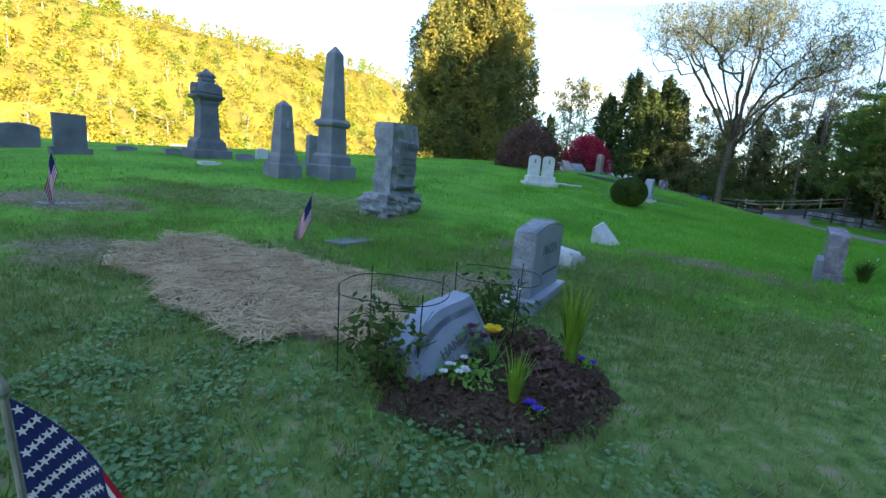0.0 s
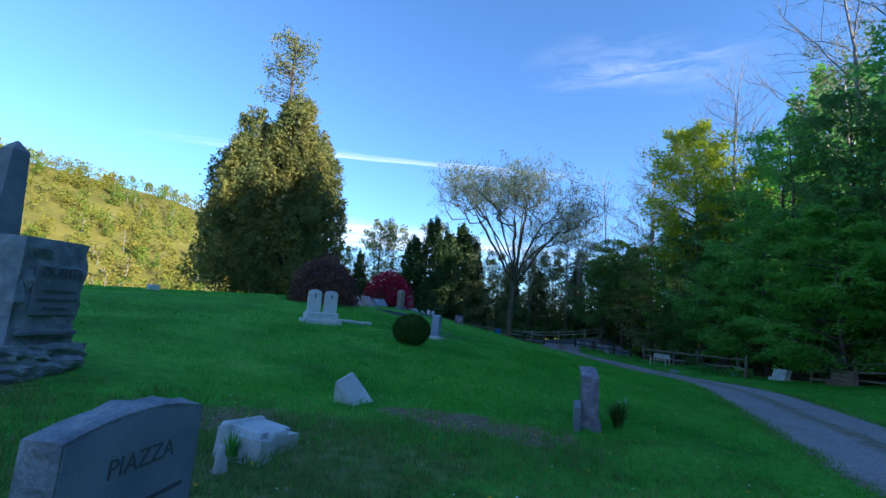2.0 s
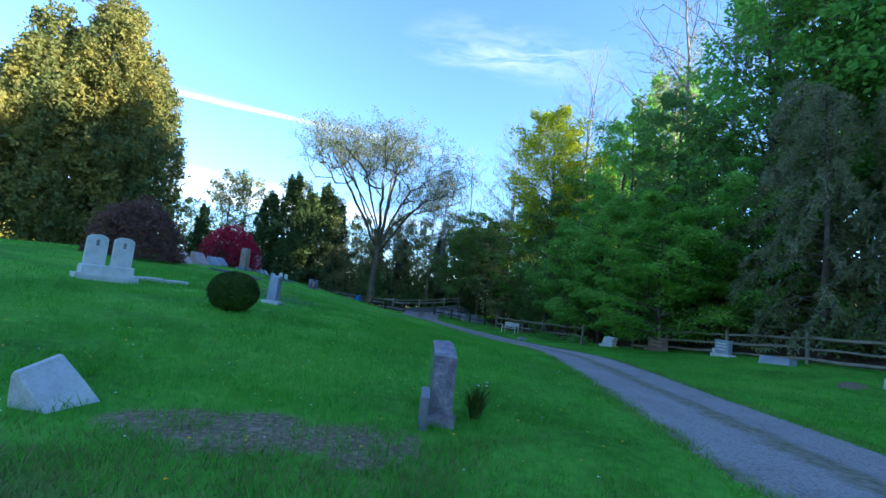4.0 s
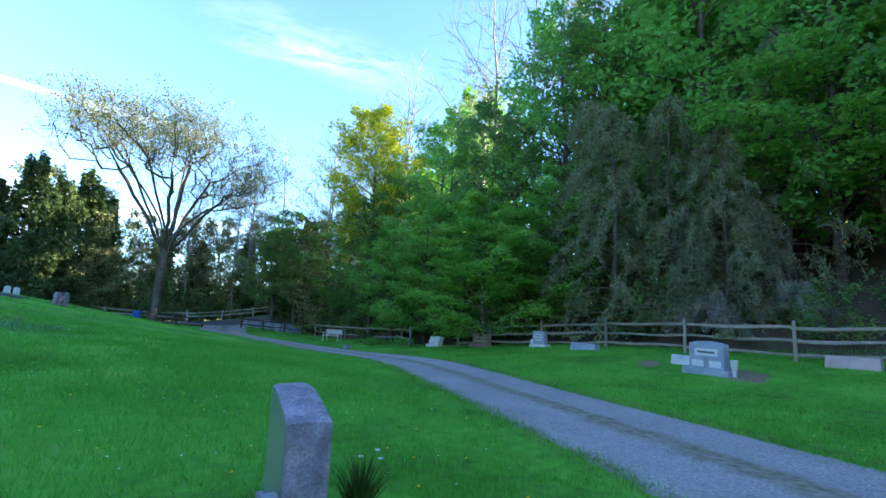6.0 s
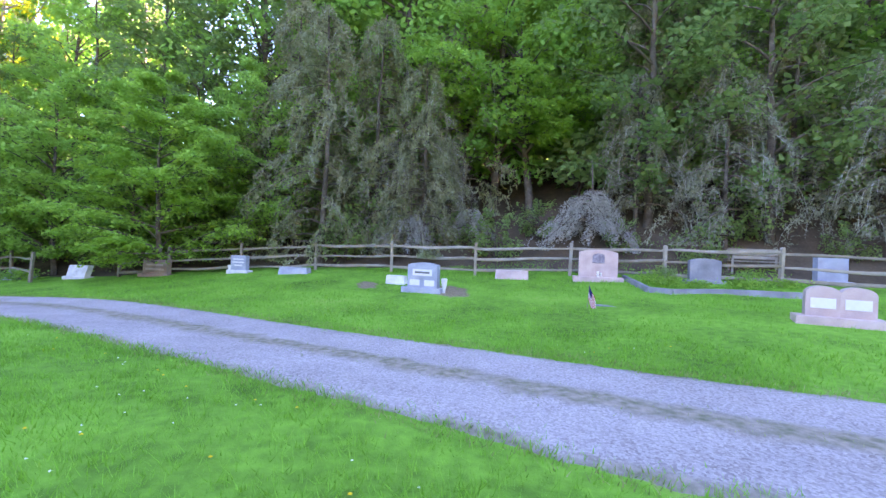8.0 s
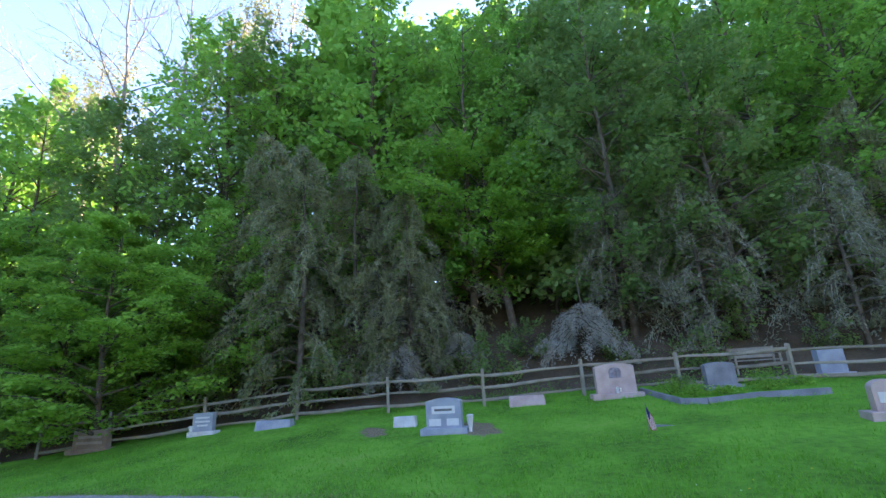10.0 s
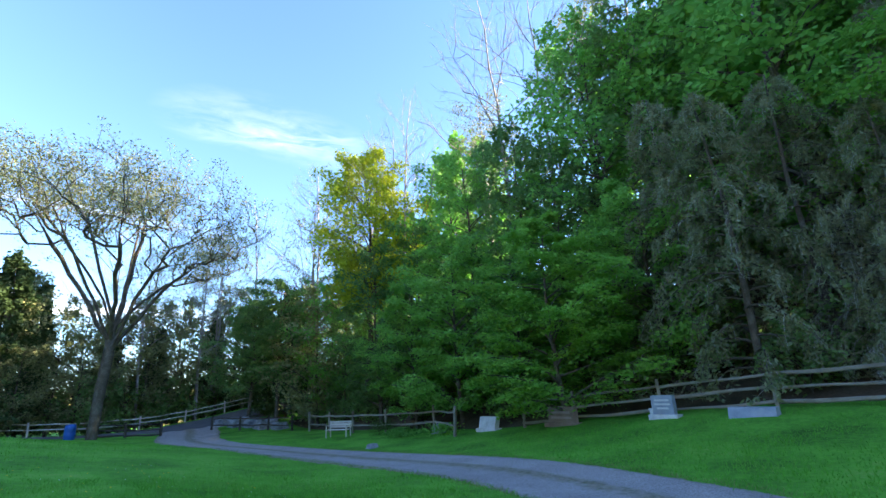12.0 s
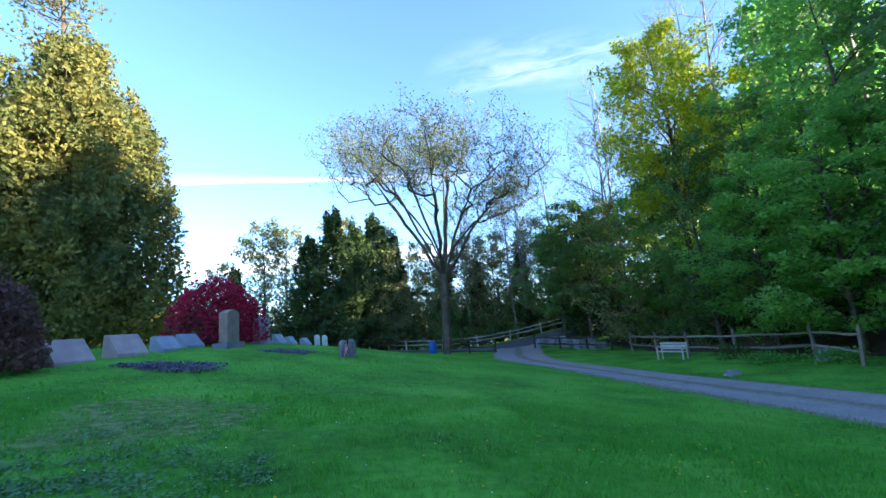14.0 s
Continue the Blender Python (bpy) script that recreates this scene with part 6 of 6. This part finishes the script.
def leafy_plant(name, x, y, h, r, n, leaf, mat, label, category="plant", blades=False, heads=None, head_mat=None, head_r=0.02, group=""):
    """A clump of stems or sword leaves, with optional flower heads."""
    z = ground_z(x, y) + 0.02
    ob = tagged(new(name), label, category, group)
    ob.location = (x, y, z)
    if blades:
        vs, fs = [], []
        for k in range(n):
            a, q = F_.uniform(0, 6.28), F_.uniform(0.2, 1)
            bx, by = r * 0.25 * q * math.cos(a), r * 0.25 * q * math.sin(a)
            hh, w = h * F_.uniform(0.6, 1.05), leaf
            sx_, sy_ = -math.sin(a) * w, math.cos(a) * w
            b0 = len(vs)
            for t in (0, 0.35, 0.7, 1.0):
                ox, oy = bx + r * q * t * t * math.cos(a), by + r * q * t * t * math.sin(a)
                ww = (1 - t) * 0.9 + 0.1 if t > 0.5 else 1
                vs += [(ox - sx_ * ww, oy - sy_ * ww, hh * (t - 0.12 * t**3)), (ox + sx_ * ww, oy + sy_ * ww, hh * (t - 0.12 * t**3))]
            fs += [(b0 + 2 * i, b0 + 2 * i + 1, b0 + 2 * i + 3, b0 + 2 * i + 2) for i in range(3)]
        mesh_object("leaves", vs, fs, mat, ob)
    else:
        p = F_.normal(size=(n, 3)) * [r * 0.5, r * 0.5, h * 0.28] + [0, 0, h * 0.5]
        p[:, 2] = np.clip(p[:, 2], 0.01, h)
        v, f = leaf_quads(p, leaf, F_, 0.3, 0.5)
        mesh_object("leaves", v, f, mat, ob)
        v, f = tubes([[((0, 0, -0.02), 0.004), ((F_.normal() * r * 0.4, F_.normal() * r * 0.4, h * 0.9), 0.002)] for _ in range(8)], 4)
        mesh_object("stem", v, f, M["yew"], ob)
    for k in range(heads or 0):
        bm = bmesh.new()
        hx_, hy_, hz_ = F_.normal() * r * 0.45, F_.normal() * r * 0.45, h * F_.uniform(0.75, 1.0)
        for j in range(6):
            bmesh.ops.create_circle(bm, cap_ends=True, segments=6, radius=head_r * 0.62, matrix=pose(hx_ + head_r * 0.7 * math.cos(j * 1.047), hy_ + head_r * 0.7 * math.sin(j * 1.047), hz_, 35 * math.sin(j * 1.047), -35 * math.cos(j * 1.047), 0))
        bmesh.ops.create_icosphere(bm, subdivisions=1, radius=head_r * 0.4, matrix=pose(hx_, hy_, hz_ + 0.004))
        part("flower", bm, head_mat, ob)
    return ob


leafy_plant("daffodil", -1.0, -1.95, 0.27, 0.16, 26, 0.008, M["leaf_green"], "yellow daffodil with narrow green leaves in mulch", "flower", True, 1, M["yellow"], 0.055)
leafy_plant("primrose", -1.1, -2.22, 0.13, 0.17, 240, 0.05, M["leaf_green"], "low white-flowered plant with dark green leaves", "flower", False, 8, M["white"], 0.022)
leafy_plant("tulip_plant", -1.17, -1.88, 0.24, 0.14, 160, 0.06, M["leaf_mid"], "violet-flowered plant beside the slant marker", "flower", False, 5, M["maroon"], 0.03)
leafy_plant("pansy", -0.7, -2.42, 0.09, 0.06, 60, 0.035, M["leaf_green"], "violet pansy flowering in dark mulch", "flower", False, 3, M["violet"], 0.026)
leafy_plant("pansy", -0.42, -1.72, 0.08, 0.05, 50, 0.035, M["leaf_green"], "violet pansy flowering in dark mulch", "flower", False, 2, M["violet"], 0.022)
leafy_plant("lily_shoots", -0.52, -1.68, 0.66, 0.16, 80, 0.011, M["shoot"], "tall bright green shoots rising from mulch", "plant", True)
leafy_plant("lily_shoots", -0.83, -2.35, 0.38, 0.09, 46, 0.011, M["shoot"], "short bright green shoots rising from mulch", "plant", True)
leafy_plant("leafy_plant", -1.05, -1.42, 0.42, 0.24, 420, 0.06, M["yew"], "dark leafy perennial beside the slant marker", "plant", False, 3, M["white"], 0.02)
leafy_plant("leafy_plant", -1.56, -2.36, 0.44, 0.2, 380, 0.06, M["yew"], "dark leafy perennial beside the slant marker", "plant")
leafy_plant("leafy_plant", -0.75, -1.62, 0.16, 0.24, 300, 0.05, M["brown_leaf"], "dark red-leaved plant in the mulch bed", "plant", False, 4, M["maroon"], 0.02)
leafy_plant("leafy_plant", -0.62, -2.02, 0.13, 0.22, 240, 0.05, M["brown_leaf"], "dark red-leaved plant in the mulch bed", "plant")
leafy_plant("daffodil_clump", 3.95, 3.2, 0.4, 0.22, 130, 0.011, M["yew"], "clump of narrow leaves beside a mauve stone", "plant", True, 3, M["white"], 0.016)
leafy_plant("grass_clump", -0.62, 1.2, 0.26, 0.16, 46, 0.006, M["blade"], "tall grass tuft against the pillow stone", "plant", True)
leafy_plant("leafy_plant", 17.9, -4.6, 0.5, 0.5, 500, 0.09, M["leaf_mid"], "green leafy plants inside the kerbed plot", "plant")
leafy_plant("leafy_plant", 17.2, -6.9, 0.35, 0.6, 500, 0.08, M["leaf_green"], "green leafy plants inside the kerbed plot", "plant")
for x, y, h_, r_ in ((16.9, -4.2, 0.3, 0.5), (17.6, -3.9, 0.42, 0.5), (16.6, -5.0, 0.22, 0.4), (16.4, -6.3, 0.28, 0.5), (17.7, -7.6, 0.4, 0.6), (16.5, -7.6, 0.25, 0.5)):
    leafy_plant("leafy_plant", x, y, h_, r_, 420, 0.08, M["leaf_bright"], "bright low leaves filling the kerbed plot", "plant")
leafy_plant("fern_clump", 23.2, 22.0, 0.5, 0.8, 700, 0.12, M["leaf_green"], "green leafy clump by the fence", "plant")
leafy_plant("fern_clump", 22.6, 24.2, 0.5, 0.9, 700, 0.12, M["leaf_green"], "green leafy clump by the fence", "plant")
leafy_plant("yew_shrub", 23.8, 26.6, 0.8, 0.9, 900, 0.1, M["yew"], "dark low shrub near the pale bench", "bush")

# wire plant supports
def wire_hoop(x, y, h, r, label, legs=4, half=1.0):
    ob = thing("plant_support", x, y, 0, label, "plant support", "wire supports")
    bm_v, bm_f = tubes([[((r * math.cos(t), r * math.sin(t), h + 0.012 * math.sin(3 * t)), 0.0035) for t in np.linspace(0, 2 * math.pi * half, 40)]], 5)
    mesh_object("hoop", bm_v, bm_f, M["wire"], ob)
    bm_v, bm_f = tubes([[((0.93 * r * math.cos(t), 0.93 * r * math.sin(t), 0.48 * h + 0.01 * math.sin(2 * t)), 0.003) for t in np.linspace(0, 2 * math.pi * half, 40)]], 5)
    mesh_object("hoop", bm_v, bm_f, M["wire"], ob)
    for k in range(legs):
        t = 2 * math.pi * half * (k + 0.5) / legs
        v, f = tubes([[((r * math.cos(t), r * math.sin(t), -0.08), 0.0045), ((r * math.cos(t) * 1.03, r * math.sin(t) * 1.03, h + 0.06), 0.004)]], 5)
        mesh_object("leg", v, f, M["wire"], ob)
    return ob


wire_hoop(-1.62, -2.05, 0.48, 0.34, "dark green wire hoop round a garden plant")
wire_hoop(-1.05, -1.45, 0.50, 0.30, "dark green wire hoop round a garden plant", 3)

# mulch chips and straw lying on their beds
n = 5200
p = PATCHES[1]
a, q = F_.uniform(0, 6.28, n), np.sqrt(F_.uniform(0, 1.08, n)) + np.abs(F_.normal(size=n)) * 0.03
ux, uy = p[2] * q * np.cos(a), p[3] * q * np.sin(a)
mx, my = p[0] + ux * math.cos(p[4]) - uy * math.sin(p[4]), p[1] + ux * math.sin(p[4]) + uy * math.cos(p[4])
mz = land(mx, my) + 0.032 + 0.05 * np.maximum(0, 1 - q * q) + F_.uniform(0, 0.014, n)
v, f = leaf_quads(np.stack([mx, my, mz], 1), 0.045, F_, 0.6, 0.4)
tagged(mesh_object("mulch_chips", v, f, M["mulch"]), "loose dark bark chips on the flower bed", "mulch", kind="stuff")
n = 12000
p = PATCHES[0]
a = F_.uniform(0, 6.28, n)
q = np.sqrt(F_.uniform(0, 1.0, n)) * (1 + 0.12 * np.sin(5 * a + 1) + 0.08 * np.sin(11 * a)) + np.abs(F_.normal(size=n)) * 0.05
ux, uy = p[2] * q * np.cos(a), p[3] * q * np.sin(a)
mx, my = p[0] + ux * math.cos(p[4]) - uy * math.sin(p[4]), p[1] + ux * math.sin(p[4]) + uy * math.cos(p[4])
mz = land(mx, my) + 0.025 + F_.uniform(0, 0.04, n)
v, f = leaf_quads(np.stack([mx, my, mz], 1), 0.2, F_, 0.92, 0.042)
tagged(mesh_object("straw", v, f, M["straw"]), "loose pale straw scattered over a new grave", "straw", kind="stuff")

# ---------------------------------------------------------------- grass
def grass(n, x0, x1, y0, y1, h, w, seed, name, label, mat=None, follow=None):
    """Leaning blades scattered on the lawn, thicker in tufts."""
    r = np.random.default_rng(seed)
    x, y = r.uniform(x0, x1, n), r.uniform(y0, y1, n)
    if follow:
        lx, ly = np.array(follow).T
        away = np.full(n, 1e9)
        for k in np.linspace(0, 1, 30):
            cx_, cy_ = np.interp(k, np.linspace(0, 1, len(lx)), lx), np.interp(k, np.linspace(0, 1, len(ly)), ly)
            away = np.minimum(away, np.hypot(x - cx_, y - cy_))
        ok = r.uniform(size=n) < np.clip(1.5 - away / 7, 0.12, 1)
        x, y = x[ok], y[ok]
    tuft = 0.5 + 0.5 * np.sin(x * 2.3 + 1.3 * np.sin(y * 1.7)) * np.sin(y * 2.9 + np.sin(x * 3.1))
    ok = r.uniform(size=len(x)) < 0.55 + 0.45 * tuft
    for k, pt in enumerate(PATCHES):
        ok &= ~in_patch(x, y, pt, 0.93) | (r.uniform(size=len(x)) < (0.12, 0.0)[k])
    ok &= r.uniform(size=len(x)) > 0.8 * bare(x, y)
    ok &= from_drive(x, y) > np.interp(y, [-20, 6, 22, 50], [1.4, 1.4, 1.7, 2.1]) + r.normal(size=len(x)) * 0.12
    if mat is None:
        ok &= r.uniform(size=len(x)) > 0.85 * worn(x, y)
    x, y, tuft = x[ok], y[ok], tuft[ok]
    m = len(x)
    z = land(x, y)
    a = r.uniform(0, 2 * np.pi, m)
    hh = h * r.uniform(0.5, 1.25, m) * (0.75 + 0.5 * tuft)
    lx_, ly_ = r.normal(size=m) * hh * 0.5, r.normal(size=m) * hh * 0.5
    dx, dy = np.cos(a) * w, np.sin(a) * w
    v = np.stack([np.stack([x - dx, y - dy, z - 0.01], 1), np.stack([x + dx, y + dy, z - 0.01], 1), np.stack([x + lx_, y + ly_, z + hh], 1)], 1).reshape(-1, 3)
    me = bpy.data.meshes.new(name)
    me.vertices.add(3 * m)
    me.vertices.foreach_set("co", v.ravel())
    me.loops.add(3 * m)
    me.loops.foreach_set("vertex_index", np.arange(3 * m, dtype=np.int32))
    me.polygons.add(m)
    me.polygons.foreach_set("loop_start", np.arange(0, 3 * m, 3, dtype=np.int32))
    me.update(calc_edges=True)
    me.materials.append(mat or M["blade"])
    return tagged(new(name, me), label, "grass", kind="stuff")


WALKED = [(-1.5, -3.0), (0.5, 0.0), (3.5, 3.0), (5.5, 7.0), (6.0, 13.0)]
grass(270000, -7, 12, -1.5, 19, 0.065, 0.0045, 31, "grass", "short bright green lawn grass beside the path", None, WALKED)
grass(150000, -8.5, 4.5, -5.6, 2.6, 0.06, 0.0045, 34, "grass", "thin dry grass round the first graves", M["blade_dry"])
grass(110000, -12, 22, -6, 34, 0.06, 0.01, 32, "grass", "bright green lawn grass over the slope")
grass(40000, 8, 22, -9, 16, 0.07, 0.013, 33, "grass", "bright green lawn grass between drive and fence")

# coarse tufts, and sparse green along the middle of the drive
def tufts(centres, per, h, w, spread, seed, name, label, mat):
    r = np.random.default_rng(seed)
    c = np.repeat(centres, per, 0) + r.normal(size=(len(centres) * per, 2)) * spread
    m = len(c)
    z = land(c[:, 0], c[:, 1]) + 0.012
    a = r.uniform(0, 2 * np.pi, m)
    hh = h * r.uniform(0.5, 1.3, m)
    d = np.stack([np.cos(a), np.sin(a), 0 * a], 1) * w
    foot = np.column_stack([c, z])
    tip = foot + np.column_stack([r.normal(size=(m, 2)) * (hh * 0.55)[:, None], hh])
    v = np.stack([foot - d, foot + d, tip], 1).reshape(-1, 3)
    return tagged(mesh_object(name, v, np.arange(3 * m).reshape(m, 3), mat), label, "grass", kind="stuff")


def scatter(n, x0, x1, y0, y1, seed):
    r = np.random.default_rng(seed)
    c = np.stack([r.uniform(x0, x1, n), r.uniform(y0, y1, n)], 1)
    ok = from_drive(c[:, 0], c[:, 1]) > 1.75
    for pt in PATCHES[:2]:
        ok &= ~in_patch(c[:, 0], c[:, 1], pt, 1.0)
    return c[ok]


tufts(scatter(2600, -7.5, 3, -5.4, 3, 51), 14, 0.075, 0.004, 0.06, 61, "grass_tufts", "coarse uneven grass tufts round the graves", M["blade_dry"])
tufts(scatter(3200, -2, 10, 1, 19, 52), 15, 0.095, 0.0045, 0.07, 62, "grass_tufts", "lush green grass tufts on the slope", M["blade"])
for side_, seed_ in ((1.62, 64), (-1.62, 65)):
    d_ = np.gradient(drive_fine[40:420], axis=0)
    d_ /= np.linalg.norm(d_, axis=1, keepdims=True)
    edge_ = drive_fine[40:420] + np.stack([d_[:, 1], -d_[:, 0]], 1) * side_ + np.random.default_rng(seed_).normal(size=(380, 2)) * 0.07
    tufts(edge_, 12, 0.055, 0.006, 0.11, seed_, "grass_tufts", "dry pale grass along the edge of the drive", M["blade_dry"])
mid_line = drive_fine[40:400] + np.random.default_rng(5).normal(size=(len(drive_fine[40:400]), 2)) * 0.14
tufts(mid_line, 7, 0.035, 0.005, 0.1, 63, "grass_tufts", "thin grass growing along the middle of the drive", M["blade_dry"])

# low broad leaves: grey violet groundcover and weeds
def low_leaves(name, x, y, a, b, n, leaf, height, mat, seed, label):
    r = np.random.default_rng(seed)
    c = r.normal(size=(max(6, n // 60), 2)) * [a * 0.5, b * 0.5]
    p = np.repeat(c, 60, 0) + r.normal(size=(len(c) * 60, 2)) * 0.11
    px, py = x + p[:, 0], y + p[:, 1]
    v, f = leaf_quads(np.stack([px, py, land(px, py) + r.uniform(0.015, height, len(px))], 1), leaf, r, 0.7, 0.7)
    tagged(mesh_object(name, v, f, mat), label, "groundcover", kind="stuff")


low_leaves("groundcover", 2.0, 22.2, 1.2, 0.8, 3600, 0.06, 0.10, M["lavender"], 71, "low grey violet groundcover in the grass")
low_leaves("groundcover", 4.4, 26.2, 1.0, 0.6, 2000, 0.06, 0.08, M["lavender"], 72, "low grey violet groundcover on the brow")
low_leaves("lawn_weeds", 2.6, 14.6, 1.5, 1.9, 9000, 0.04, 0.06, M["weed"], 73, "dull broad-leaved weeds spreading in the lawn")
low_leaves("lawn_weeds", -2.6, -3.3, 2.4, 1.2, 6000, 0.035, 0.05, M["weed"], 74, "dull broad-leaved weeds in the thin grass")

# small weed flowers in the lawn
for name, mat_, n, rad, label in (("dandelions", "yellow", 420, 0.015, "yellow dandelions dotted over the lawn"), ("daisies", "white", 420, 0.010, "tiny white flowers dotted over the lawn")):
    x, y = F_.uniform(-2, 10, n), F_.uniform(-1, 22, n)
    ok = from_drive(x, y) > 2
    x, y = x[ok], y[ok]
    z = land(x, y) + F_.uniform(0.03, 0.06, len(x))
    vs, fs = [], []
    for px, py, pz in zip(x, y, z):
        b0 = len(vs)
        vs += [(px + rad * math.cos(k * math.pi / 3), py + rad * math.sin(k * math.pi / 3), pz) for k in range(6)] + [(px, py, pz + rad * 0.7)]
        fs += [(b0 + k, b0 + (k + 1) % 6, b0 + 6) for k in range(6)]
    tagged(mesh_object(name, vs, fs, M[mat_]), label, "flowers", kind="stuff")
